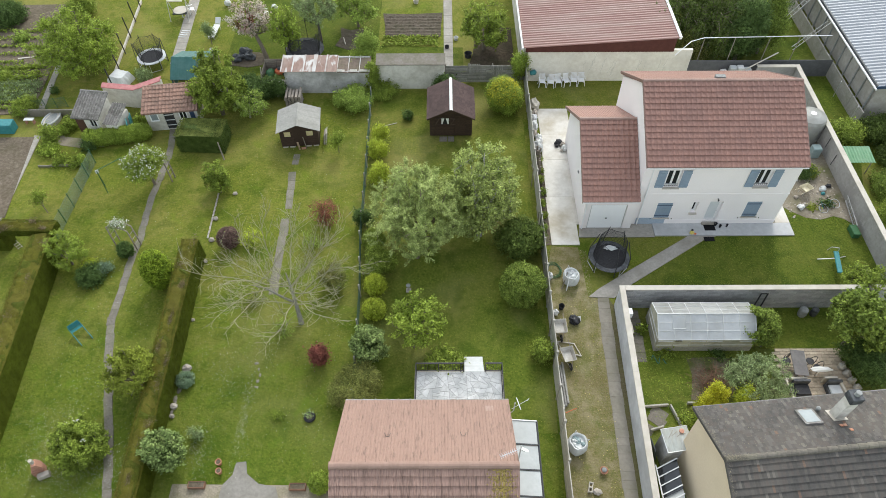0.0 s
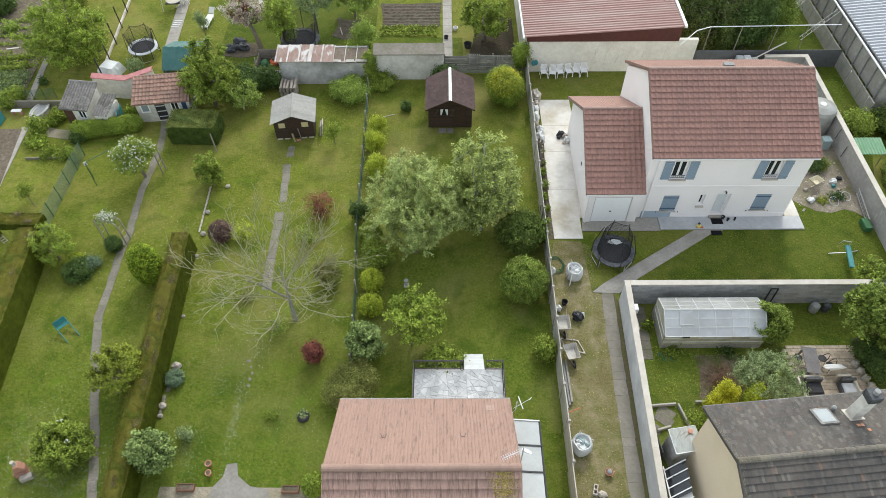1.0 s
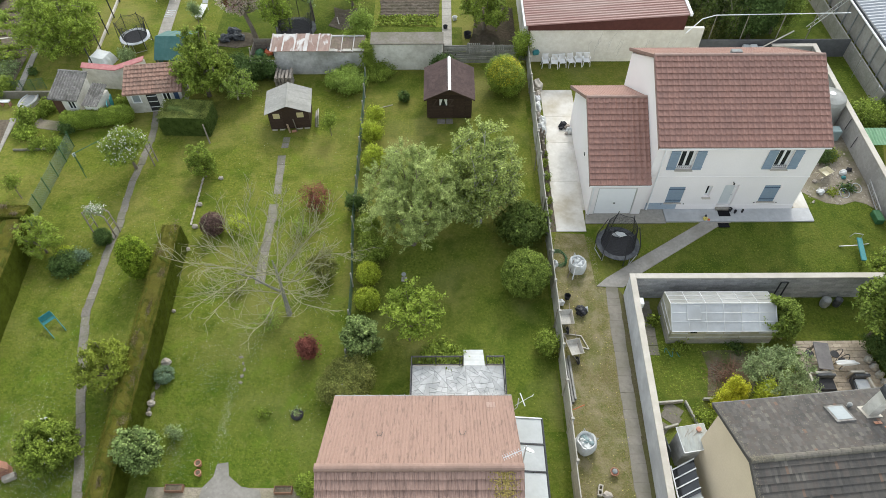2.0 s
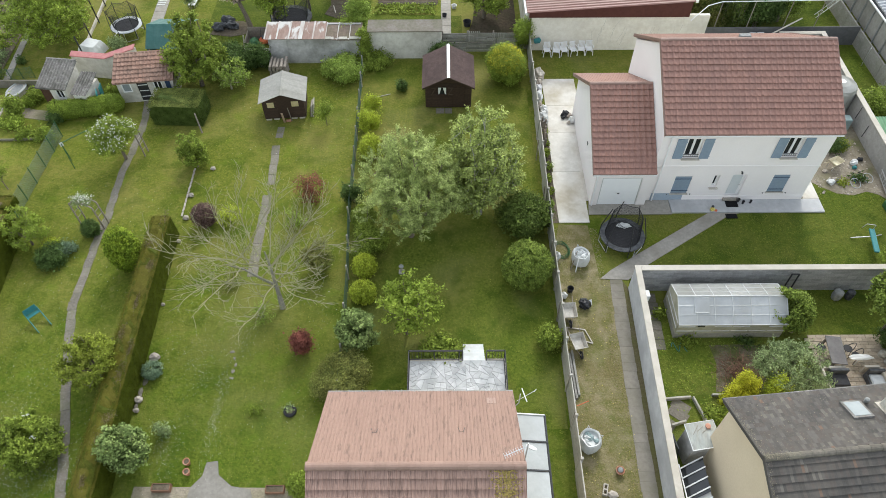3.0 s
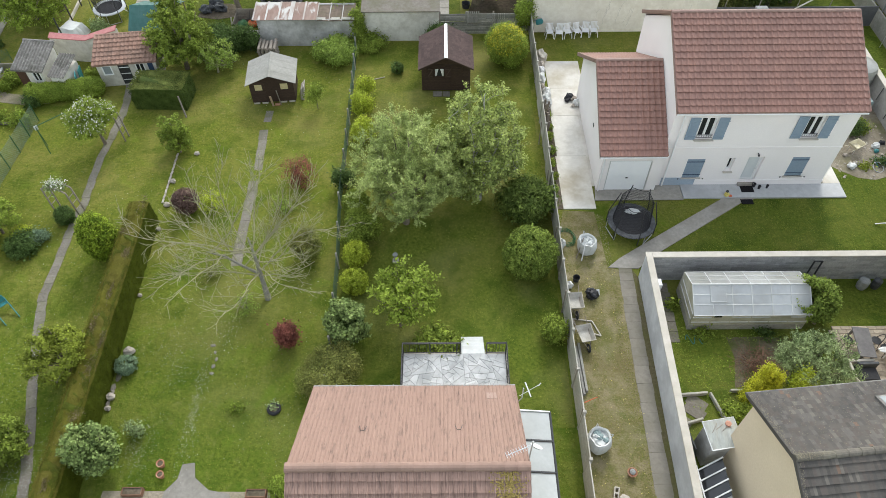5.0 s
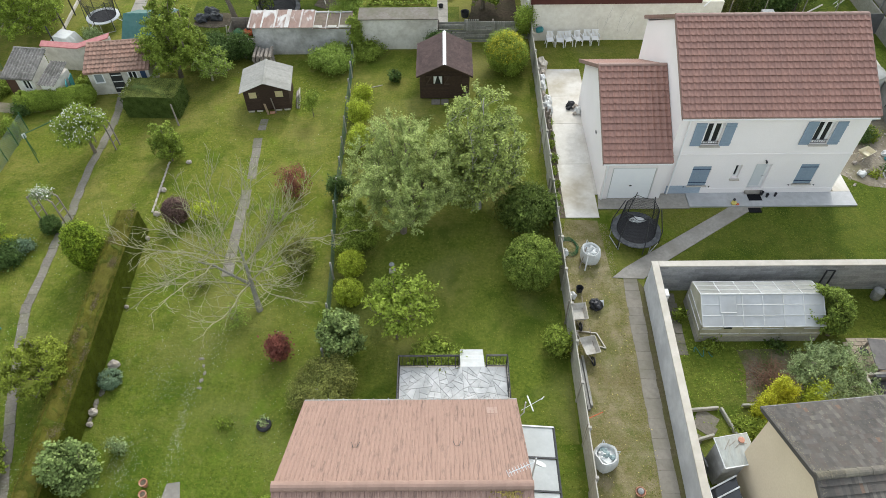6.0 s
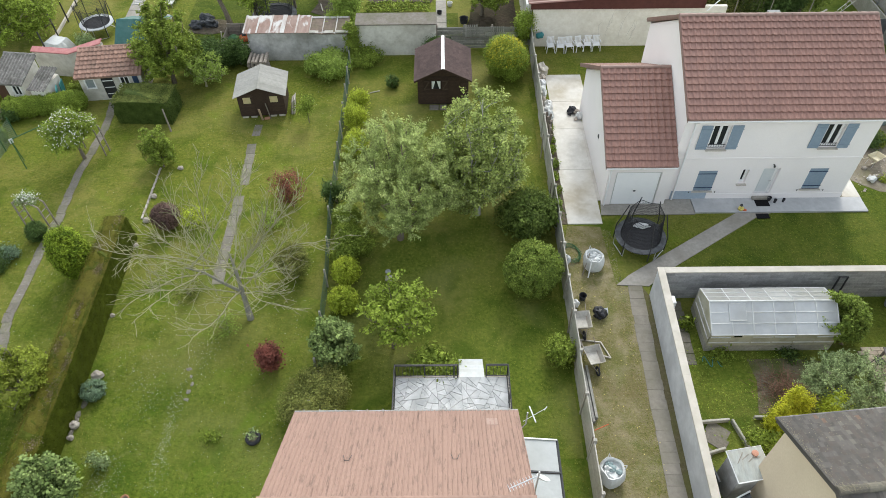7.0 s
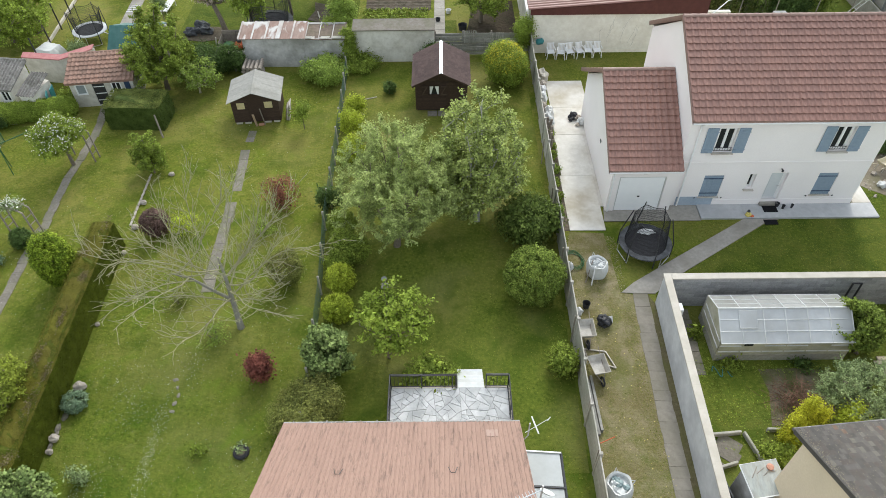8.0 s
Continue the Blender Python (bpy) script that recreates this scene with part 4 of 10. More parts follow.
def ridge_row(parent, a, b, mat, size=0.12, step=0.4):
    """Half-round ridge tiles from a to b."""
    a, b = Vector(a), Vector(b)
    n = max(int((b - a).length / step), 1)
    d = (b - a) / n
    bm = bmesh.new()
    s = Vector((-d.y, d.x, 0)).normalized()
    ring = [(math.cos(math.pi * k / 6), math.sin(math.pi * k / 6)) for k in range(7)]
    lo = [bm.verts.new(s * c * size + Vector((0, 0, h * size * 0.8 - 0.03)) - d * 0.04) for c, h in ring]
    hi = [bm.verts.new(s * c * size * 0.86 + Vector((0, 0, h * size * 0.7 - 0.03)) + d) for c, h in ring]
    for k in range(6):
        bm.faces.new((lo[k], lo[k + 1], hi[k + 1], hi[k]))
    bm.faces.new(lo)
    me = mesh_of("ridge_tile", bm, mat)
    for k in range(n):
        piece("ridge_tile", me, parent, Matrix.Translation(a + d * k))


def corrugated(o, u, v, width, length, pitch, height, bm=None):
    """A ribbed sheet: ribs run along v; u goes across them."""
    bm = bm or bmesh.new()
    u, v = Vector(u).normalized(), Vector(v).normalized()
    n = u.cross(v)
    k = int(width / pitch)
    prev = None
    for i in range(k * 4 + 1):
        z = (0, height, height, 0)[i % 4]
        p = Vector(o) + u * (i * pitch / 4) + n * z
        row = [bm.verts.new(p), bm.verts.new(p + v * length), bm.verts.new(p + v * length - n * 0.02), bm.verts.new(p - n * 0.02)]
        if prev:
            for a in range(4):
                bm.faces.new((prev[a], row[a], row[(a + 1) % 4], prev[(a + 1) % 4]))
        prev = row
    bmesh.ops.recalc_face_normals(bm, faces=bm.faces[:])
    return bm

# ---- ground, lawns, paths ----
def flat(name, pts, z, mat, label="", category="", under=0.03):
    ob = part(name, prism(pts, z - under, z), M[mat])
    return tagged(ob, label, category, kind="structure")


gbm = bmesh.new()
edge = 2500
xs = [-edge, -60, -30, -15, 0, 15, 30, 60, edge]
ys = [-edge, -30, 0, 10, 20, 30, 40, 55, 90, edge]
gv = [[gbm.verts.new((x, y, 0)) for x in xs] for y in ys]
for j in range(len(ys) - 1):
    for i in range(len(xs) - 1):
        gbm.faces.new((gv[j][i], gv[j][i + 1], gv[j + 1][i + 1], gv[j + 1][i]))
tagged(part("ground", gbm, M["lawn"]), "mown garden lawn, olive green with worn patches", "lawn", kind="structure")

flat("dry_lane", [(6.2, 4), (8.75, 4), (8.85, 11.2), (9.0, 14.7), (9.2, 20.7), (9.25, 22.8), (8.7, 23.0), (8.55, 26.7), (6.9, 26.8), (6.3, 24)], 0.012, "dry_grass", "trodden dry grass lane", "lane")
flat("lane_edge", [(9.45, 4), (9.73, 12.07), (10.10, 22.3), (9.85, 22.9), (9.5, 16), (9.2, 4)], 0.010, "mossy_strip", "damp mossy strip beside a wall", "moss")
flat("front_lawn", [(10.25, 22.9), (10.15, 22.4), (26.55, 22.4), (26.65, 29.5), (22.3, 30.0), (22.3, 27.58), (17.4, 27.58), (16.5, 27.2), (11.45, 23.8)], 0.006, "lush_shade_lawn", "dense dark green front lawn", "lawn")
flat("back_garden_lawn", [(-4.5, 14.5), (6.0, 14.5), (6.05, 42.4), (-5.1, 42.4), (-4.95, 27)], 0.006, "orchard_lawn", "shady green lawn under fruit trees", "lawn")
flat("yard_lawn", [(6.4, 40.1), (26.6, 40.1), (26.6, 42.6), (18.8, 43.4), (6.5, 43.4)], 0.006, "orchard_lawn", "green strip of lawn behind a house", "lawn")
# willow shade put into the grass colour of this sheet
flat("shaded_meadow", [(17.5, 43.98), (30.1, 43.98), (30.1, 62), (17.5, 62)], 0.006, "lush_shade_lawn", "grass darkened for willow shade behind a yard", "lawn")
flat("side_strip", [(27.02, 28), (30.1, 37), (30.1, 43.85), (27.02, 43.85)], 0.006, "lush_shade_lawn", "green strip between two walls", "lawn")
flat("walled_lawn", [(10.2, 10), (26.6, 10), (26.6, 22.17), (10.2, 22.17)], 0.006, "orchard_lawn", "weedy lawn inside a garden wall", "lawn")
# the wall's shade on the lawn, laid on as a darker sheet
flat("shady_lawn", [(17.7, 19.4), (26.5, 19.4), (26.5, 22.16), (17.7, 22.16)], 0.010, "lush_shade_lawn", "lawn sheet darkened for garden wall shade", "lawn")
flat("far_lawn", [(-17.28, 44.51), (1.8, 44.6), (1.8, 47.9), (-5.2, 48.2), (-5.2, 62), (-17.5, 62)], 0.006, "lush_shade_lawn", "green grass in a far garden", "lawn")
flat("gravel_yard", [(-13.06, 4.00), (-5.2, 4), (-5.2, 11.85), (-9.0, 11.9), (-13.06, 11.95)], 0.015, "gravel", "pale gravel yard in front of a house", "gravel")
flat("patio", [(-10.7, 4), (-10.65, 11.5), (-10.6, 11.9), (-10.2, 12.4), (-10.14, 13.0), (-9.65, 13.07), (-9.5, 12.45), (-8.85, 11.95), (-8.0, 11.8), (-7.8, 11.3), (-7.7, 4)], 0.04, "patio_concrete", "grey concrete path widening into a patio", "path")
flat("side_yard", [(22.34, 30.1), (22.9, 29.6), (23.6, 29.1), (24.5, 28.95), (25.4, 29.25), (26.0, 29.0), (26.62, 28.3), (26.8, 38), (21.5, 38), (21.5, 31.2), (22.34, 31)], 0.014, "yard_soil", "bare trodden soil beside the house", "soil")
flat("vegetable_bed", [(13.2, 16.3), (15.2, 16.5), (17.4, 17.0), (17.0, 18.7), (15.4, 18.9), (13.5, 18.85), (13.6, 17.8)], 0.012, "bed_soil", "dug brown vegetable bed", "soil")
flat("kitchen_garden", [(-4.5, 49.42), (-2.4, 49.55), (-0.1, 49.4), (0.15, 53.0), (-2.6, 52.8), (-5.0, 52.9)], 0.04, "garden_soil", "dug kitchen garden plot in rows", "soil")
flat("bare_patch", [(-8.7, 48.2), (-7.6, 47.6), (-6.4, 47.9), (-6.1, 49.4), (-6.6, 50.7), (-7.6, 50.4), (-8.5, 50.8), (-8.3, 49.5)], 0.03, "garden_soil", "bare trodden earth under garden trees", "soil")
flat("mound_earth", [(-16.9, 45.6), (-15.4, 45.3), (-14.3, 45.6), (-14.0, 46.9), (-14.8, 47.3), (-16.2, 47.4), (-16.8, 46.7)], 0.03, "soil", "bare earth round covered mounds", "soil")
single("earth_stake", tube([(-7.86, 48.35, 0.05), (-8.1, 49.25, 0.09)], 0.045, 6), M["cap"], "pale stake lying on bare earth", "stake")
flat("tilled_plot", [(-44.38, 29.18), (-28.28, 29.34), (-29.28, 37.10), (-44.38, 36.81)], 0.05, "soil", "tilled brown earth plot", "soil")
flat("crop_plot", [(-44.38, 38.35), (-30.58, 39.82), (-31.6, 54.6), (-44.38, 54.2)], 0.05, "soil", "dug earth plot with vegetable rows", "soil")
flat("far_bed", [(1.9, 44.2), (5.9, 44.2), (5.9, 50.7), (3.0, 50.7), (2.6, 47)], 0.03, "shaded_soil", "dug bed darkened for tree shade", "soil")
flat("hut_yard", [(-28.98, 37.69), (-27.88, 37.47), (-26.78, 37.09), (-25.44, 36.87), (-24.10, 36.70), (-24.00, 36.11), (-25.63, 35.98), (-27.08, 36.25), (-27.98, 36.73), (-28.98, 37.00)], 0.02, "gravel", "small worn gravel yard", "gravel")

# drive of pale concrete beside the garage, poured in bays
drive = thing("drive", "pale concrete drive with stains, poured in bays", "drive", kind="structure")
for y0, y1 in ((26.9, 31.0), (31.008, 34.55), (34.558, 37.2), (37.208, 40.05)):
    x0, x1 = 6.95 + 0.022 * (y0 - 27), 8.66 + 0.075 * (y0 - 27) if y0 > 34 else 8.7
    part("concrete_bay", box(x0, x1 if y0 < 37 else 9.4, y0, y1, -0.03, 0.05, bevel=0.01), M["pale_concrete"], drive)
part("concrete_strip", box(8.704, 8.855, 28.61, 37.2, -0.03, 0.049), M["pale_concrete"], drive)
apron = flat("apron", [(8.72, 27.5), (13.5, 27.5), (13.5, 28.6), (8.85, 28.6)], 0.06, "concrete", "stained concrete apron before a garage", "apron")
slab = thing("house_slab", "pale blue-grey concrete slab round the house", "slab", kind="structure")
for k in range(8):
    part("slab_bay", box(13.52 + k * 1.1, 13.52 + (k + 1) * 1.1 - 0.003, 27.6, 28.62, 0.0, 0.1), M["blue_slab"], slab)
part("slab_bay", prism([(21.42, 28.63), (22.33, 28.63), (22.33, 31.0), (21.42, 31.0)], 0, 0.1), M["pale_concrete"], slab)


def slabs(name, label, line, width, length, thick, mat, seed, jitter=0.03, gap=0.02, skip=0.0, bevel=0.012):
    """A path of single slabs along a line of plan points."""
    rng = random.Random(seed)
    t = thing(name, label, "path", kind="structure")
    for (ax, ay), (bx, by) in zip(line, line[1:]):
        d = Vector((bx - ax, by - ay))
        n = max(int(round(d.length / length)), 1)
        a = math.degrees(math.atan2(d.y, d.x)) - 90
        for k in range(n):
            if rng.random() < skip:
                continue
            f = (k + 0.5) / n
            m = pose(ax + d.x * f + rng.uniform(-jitter, jitter), ay + d.y * f, -0.02, 0, 0, a + rng.uniform(-3, 3) * jitter * 20)
            bm = turned_box(Matrix(), width * (rng.uniform(0.92, 1.04) if jitter else 1.0), d.length / n - gap, thick + rng.uniform(0, 0.012), bevel=bevel)
            part("slab", bm, M[mat], t).matrix_basis = m
    return t


slabs("slab_path", "worn grey slab path curving through a lawn", [(-16.03, 11.20), (-16.40, 12.69), (-17.64, 16.66), (-18.26, 18.71), (-18.75, 20.52), (-18.97, 21.66), (-18.96, 23.24), (-19.00, 24.49), (-19.07, 26.22), (-18.97, 27.36), (-19.14, 29.25), (-19.25, 31.27), (-19.14, 32.69), (-19.11, 34.80), (-19.21, 36.25), (-19.54, 38.08)], 0.46, 0.6, 0.035, "slab", 3, gap=0.002, bevel=0.005)
slabs("garden_path", "straight weathered concrete slab path on a lawn", [(-9.93, 23.2), (-9.98, 26.24), (-10.03, 29.2)], 0.54, 0.75, 0.03, "slab", 5, gap=0.004)
slabs("short_path", "weathered concrete slab path to a shed", [(-9.99, 30.05), (-10.17, 33.5)], 0.5, 0.85, 0.03, "slab", 6, gap=0.004)
slabs("shed_step_path", "sunken mossy slabs before a shed", [(-10.1, 34.2), (-10.05, 35.8)], 0.5, 0.5, 0.025, "slab", 7, skip=0.3)
ss = thing("stepping_stones", "half-grown-over stepping stones in a lawn", "path")
srg = random.Random(8)
for k in range(0, 9, 2):
    part("stone", lump((-10.02 + 0.03 * k + srg.uniform(-0.12, 0.12), 18.6 - 0.18 * k, 0.0), (srg.uniform(0.05, 0.13), srg.uniform(0.06, 0.14), 0.04), 60 + k, 0.4), M["lane_slab"], ss)
slabs("lane_path", "grey concrete strip path beside a garden wall", [(9.02, 5.0), (9.16, 11.18), (9.27, 15.6), (9.38, 18.8), (9.55, 23.1)], 0.70, 0.46, 0.04, "lane_slab", 9, jitter=0.012, gap=0.004, bevel=0.004)
tagged(part("diagonal_path", prism([(8.71, 22.94), (9.36, 23.51), (10.88, 24.52), (15.6, 27.58), (17.4, 27.58), (16.52, 27.25), (11.45, 23.88), (10.2, 22.86)], -0.02, 0.045), M["concrete"]), "grey concrete path leading to a house door", "path", kind="structure")
for x0, y0, x1, y1, w in ((-28.58, 27.47, -29.13, 37.30, 0.5), (-29.98, 40.22, -30.68, 46.54, 0.45), (-21.89, 55.28, -21.26, 45.80, 0.9), (0.62, 44.6, 0.6, 55.5, 0.75)):
    slabs("border_path", "narrow pale concrete garden path", [(x0, y0), (x1, y1)], w, 1.0, 0.06, "concrete", int(y0), jitter=0.0, gap=0.01)

# grass tufts and daisies
rng = np.random.default_rng(4)


def lawn_points(n, x0, x1, y0, y1):
    return np.stack([rng.uniform(x0, x1, n), rng.uniform(y0, y1, n), np.full(n, 0.01)], 1)


blocks = [(-26, 6.0, 11, 44, 75000), (10, 21.8, 22.6, 27.5, 9000), (22, 26.5, 22.6, 29.2, 3600), (10.1, 22, 14, 21.8, 9000), (6.9, 20, 37.6, 43.2, 6000), (-31.38, 6.00, 44.5, 56, 16000)]
pts = np.concatenate([lawn_points(n, a, b, c, d) for a, b, c, d, n in blocks])
keep = ~((pts[:, 0] > -4.5) & (pts[:, 0] < 4.6) & (pts[:, 1] < 17.7))
keep &= ~((pts[:, 0] > -13.2) & (pts[:, 0] < -5.2) & (pts[:, 1] < 12.0))
keep &= ~((abs(pts[:, 0] + 10.0) < 0.35) & (pts[:, 1] > 23) & (pts[:, 1] < 33.6))
pts = pts[keep]
tagged(new("grass", scatter_mesh("grass", M["grass_blade"], pts, np.tile([0, 0, 1.0], (len(pts), 1)), 0.058, 5)), "short tufts of mown lawn grass", "grass", kind="stuff")
lane_pts = lawn_points(9000, 6.3, 9.0, 8, 26.5)
tagged(new("straw", scatter_mesh("straw", M["straw"], lane_pts, np.tile([0, 0, 1.5], (len(lane_pts), 1)), 0.055, 16)), "pale straw and chaff strewn on a lane", "straw", kind="stuff")
pts = np.concatenate([lawn_points(6000, 6.3, 9.0, 8, 26.5), lawn_points(2600, 8.45, 8.95, 8, 22), lawn_points(1500, 6.3, 7.6, 6, 12.5)])
tagged(new("dry_tufts", scatter_mesh("dry_tufts", M["grass_blade"], pts, np.tile([0, 0, 1.5], (len(pts), 1)), 0.06, 6)), "dry grass tufts in a lane", "grass", kind="stuff")

fl = []
for cx, cy, rx, ry, n in ((-10.2, 15.6, 0.3, 3.0, 430), (-12.0, 18.6, 1.4, 2.4, 150), (-12.0, 13.4, 0.6, 1.4, 260), (-11.3, 17.2, 0.5, 1.0, 90), (-16.99, 12.60, 1.6, 1.4, 420), (-19.87, 14.40, 1.4, 2.4, 650), (-18.9, 12.2, 1.6, 0.9, 380), (-18.91, 17.30, 2.0, 2.4, 160), (-9.5, 19.4, 0.6, 1.2, 120), (-11, 22, 4, 4, 110), (-15.84, 12.80, 0.8, 2.0, 200), (-6.6, 15, 1.5, 2.5, 40)):
    q = rng.normal(0, 0.55, (n, 2)) * [rx, ry] + [cx, cy]
    fl.append(np.c_[q, rng.uniform(0.045, 0.075, n)])
for x0, x1, y0, y1, n in ((-13.5, -5.5, 13, 26, 420), (-22, -15.36, 11.00, 30, 500), (-13, -5.5, 26, 40, 200)):
    q = lawn_points(n, x0, x1, y0, y1)
    q[:, 2] = rng.uniform(0.045, 0.075, n)
    fl.append(q)
fl = np.concatenate(fl)
fl = fl[~((abs(fl[:, 0] + 14.4) < 0.8) & (fl[:, 1] < 26))]
tagged(new("daisies", scatter_mesh("daisies", M["petal"], fl, np.tile([0, 0, 2.5], (len(fl), 1)), 0.029, 8)), "white daisies strewn over a lawn", "flowers", kind="stuff")
fl = lawn_points(170, 6.4, 9.0, 10, 24)
tagged(new("dandelions", scatter_mesh("dandelions", M["yellow"], fl + [0, 0, 0.03], np.tile([0, 0, 2.5], (len(fl), 1)), 0.05, 9)), "small yellow weeds in a dry lane", "flowers", kind="stuff")

# ---- houses ----
def holed_wall(x0, x1, z0, z1, y0, y1, holes):
    """A wall with openings (x0, x1, z0, z1) right through it."""
    bm = bmesh.new()
    xs = sorted({x0, x1, *(h[0] for h in holes), *(h[1] for h in holes)})
    zs = sorted({z0, z1, *(h[2] for h in holes), *(h[3] for h in holes)})
    for a, b in zip(xs, xs[1:]):
        run = None
        for c, d in zip(zs, zs[1:]):
            inside = any(h[0] <= a and b <= h[1] and h[2] <= c and d <= h[3] for h in holes)
            if inside:
                if run:
                    box(a, b, y0, y1, run[0], run[1], bm)
                run = None
            else:
                run = (run[0], d) if run else (c, d)
        if run:
            box(a, b, y0, y1, run[0], run[1], bm)
    bmesh.ops.remove_doubles(bm, verts=bm.verts[:], dist=0.0005)
    return bm


def gable_roof(house, x0, x1, y_front, y_ridge, y_back, z_eave, z_ridge, mat, kind, w, l, seed, parts, base_mat, parts_back=0, front_mat="", back_kind=""):
    """Both slopes of a roof whose ridge runs along x."""
    for y_e, s, n_parts in ((y_front, 1, parts), (y_back, -1, parts_back)):
        roof = part("roof", solid([(x0, y_e, z_eave - 0.02), (x1, y_e, z_eave - 0.02), (x1, y_ridge, z_ridge - 0.02), (x0, y_ridge, z_ridge - 0.02)], (0, 0, -0.16)), M[base_mat], house)
        v = Vector((0, y_ridge - y_e, z_ridge - z_eave))
        o, u = ((x0, y_e, z_eave), (1, 0, 0)) if s > 0 else ((x1, y_e, z_eave), (-1, 0, 0))
        cols, rows = int(round((x1 - x0) / w)), int(round(v.length / l))
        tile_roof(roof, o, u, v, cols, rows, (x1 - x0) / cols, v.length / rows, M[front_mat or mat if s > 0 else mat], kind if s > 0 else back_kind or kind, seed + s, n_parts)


def window_unit(parent, x0, x1, z0, z1, y, leaves=2, open_by=0.0):
    """A white casement with dark panes in an opening, seen from -y."""
    win = part("window", holed_wall(x0, x1, z0, z1, y, y + 0.06, [(x0 + 0.05, x1 - 0.05, z0 + 0.05, z1 - 0.05)]), M["white_paint"], parent, "white casement window")
    n = leaves
    wd = (x1 - x0 - 0.1) / n
    for k in range(n):
        a = x0 + 0.05 + k * wd
        part("sash", holed_wall(a, a + wd, z0 + 0.05, z1 - 0.05, y - 0.01, y + 0.03, [(a + 0.06, a + wd - 0.06, z0 + 0.12, z1 - 0.12)]), M["white_paint"], win)
        part("pane", box(a + 0.05, a + wd - 0.05, y + 0.035, y + 0.05, z0 + 0.11, z1 - 0.11), M["dark_pane"], win)
    part("sill", box(x0 - 0.08, x1 + 0.08, y - 0.30, y + 0.0, z0 - 0.07, z0 - 0.01, bevel=0.01), M["cap"], win)
    return win


def shutter_leaf(parent, x0, x1, z0, z1, y, bars=True):
    """A boarded shutter leaf with two rails."""
    bm = bmesh.new()
    n = 5
    for k in range(n):
        w = (x1 - x0) / n
        box(x0 + k * w + 0.003, x0 + (k + 1) * w - 0.003, y - 0.035, y, z0, z1, bm)
    s = part("shutter", bm, M["blue_shutter"], parent, "blue-grey boarded shutter")
    for z in (z0 + 0.2, z1 - 0.2):
        part("rail", box(x0 - 0.02, x1 + 0.02, y - 0.055, y - 0.035, z - 0.022, z + 0.022), M["dark_blue" if bars else "blue_shutter"], s)
    return s


house = thing("house", "white rendered two-storey house with red tiled roof and blue shutters", "house")
HX0, HX1, HY0, HY1, HZ = 12.05, 21.24, 28.62, 36.95, 5.41
holes = [(13.42, 14.27, 3.42, 4.78), (18.80, 19.62, 3.45, 4.82), (13.48, 14.42, 0.62, 1.98), (19.0, 19.92, 0.70, 2.08), (15.64, 15.98, 1.12, 2.04), (16.66, 17.5, 0.28, 2.1)]
part("wall_front", holed_wall(HX0, HX1, 0, HZ, HY0, HY0 + 0.28, holes), M["white_render"], house)
part("wall_back", box(HX0, HX1, HY1 - 0.28, HY1, 0, HZ), M["white_render"], house)
for x in (HX0, HX1 - 0.28):
    g = [(x, HY0 + 0.28, 0), (x, HY1 - 0.28, 0), (x, HY1 - 0.28, HZ + 0.05), (x, 32.75, 7.89), (x, HY0 + 0.28, HZ + 0.05)]
    part("wall_gable", solid(g, (0.28, 0, 0)), M["white_render"], house)
part("upper_floor", box(HX0 + 0.28, HX1 - 0.28, HY0 + 0.28, HY1 - 0.28, 2.6, 2.8), M["concrete"], house)
part("inner_wall", box(HX0 + 0.28, HX1 - 0.28, 30.6, 30.75, 0.05, HZ), M["white_render"], house)
gable_roof(house, 11.93, 21.30, 28.26, 32.75, 37.25, 5.42, 8.09, "tile_red", "roman", 0.30, 0.347, 11, 300, "ridge_red", back_kind="fine_ribbed")
ridge = part("ridge", box(11.95, 21.28, 32.70, 32.80, 7.93, 8.07), M["ridge_red"], house)
ridge_row(ridge, (11.95, 32.75, 8.12), (21.29, 32.75, 8.12), M["ridge_red"])
for x in (11.895, 21.26):
    for ya, za, yb, zb in ((28.26, 5.42, 32.75, 8.09), (37.25, 5.42, 32.75, 8.09)):
        part("verge", solid([(x, ya, za - 0.10), (x, ya, za + 0.06), (x, yb, zb + 0.06), (x, yb, zb - 0.10)], (0.07, 0, 0)), M["ridge_red"], house, "red verge tiles")
part("string_course", box(HX0 - 0.01, HX1 + 0.01, HY0 - 0.03, HY0 - 0.002, 2.74, 2.82), M["white_render"], house)
part("plinth", box(14.25, HX1 + 0.02, HY0 - 0.025, HY0 - 0.002, 0.1, 0.42), M["white_render"], house)
part("painted_plinth", box(HX0 + 0.35, 14.24, HY0 - 0.02, HY0 - 0.002, 0.06, 0.62), M["blue_grey_paint"], house, "faded blue-grey painted plinth")
gut = tube([(11.95, 28.25, 5.28), (21.28, 28.25, 5.28)], 0.045, 8)
part("gutter", gut, M["white_paint"], house, "white gutter")
part("downpipe", tube([(12.5, 28.2, 5.30), (12.5, 28.54, 5.0), (12.5, 28.54, 0.1)], 0.045, 8), M["white_paint"], house, "white downpipe")
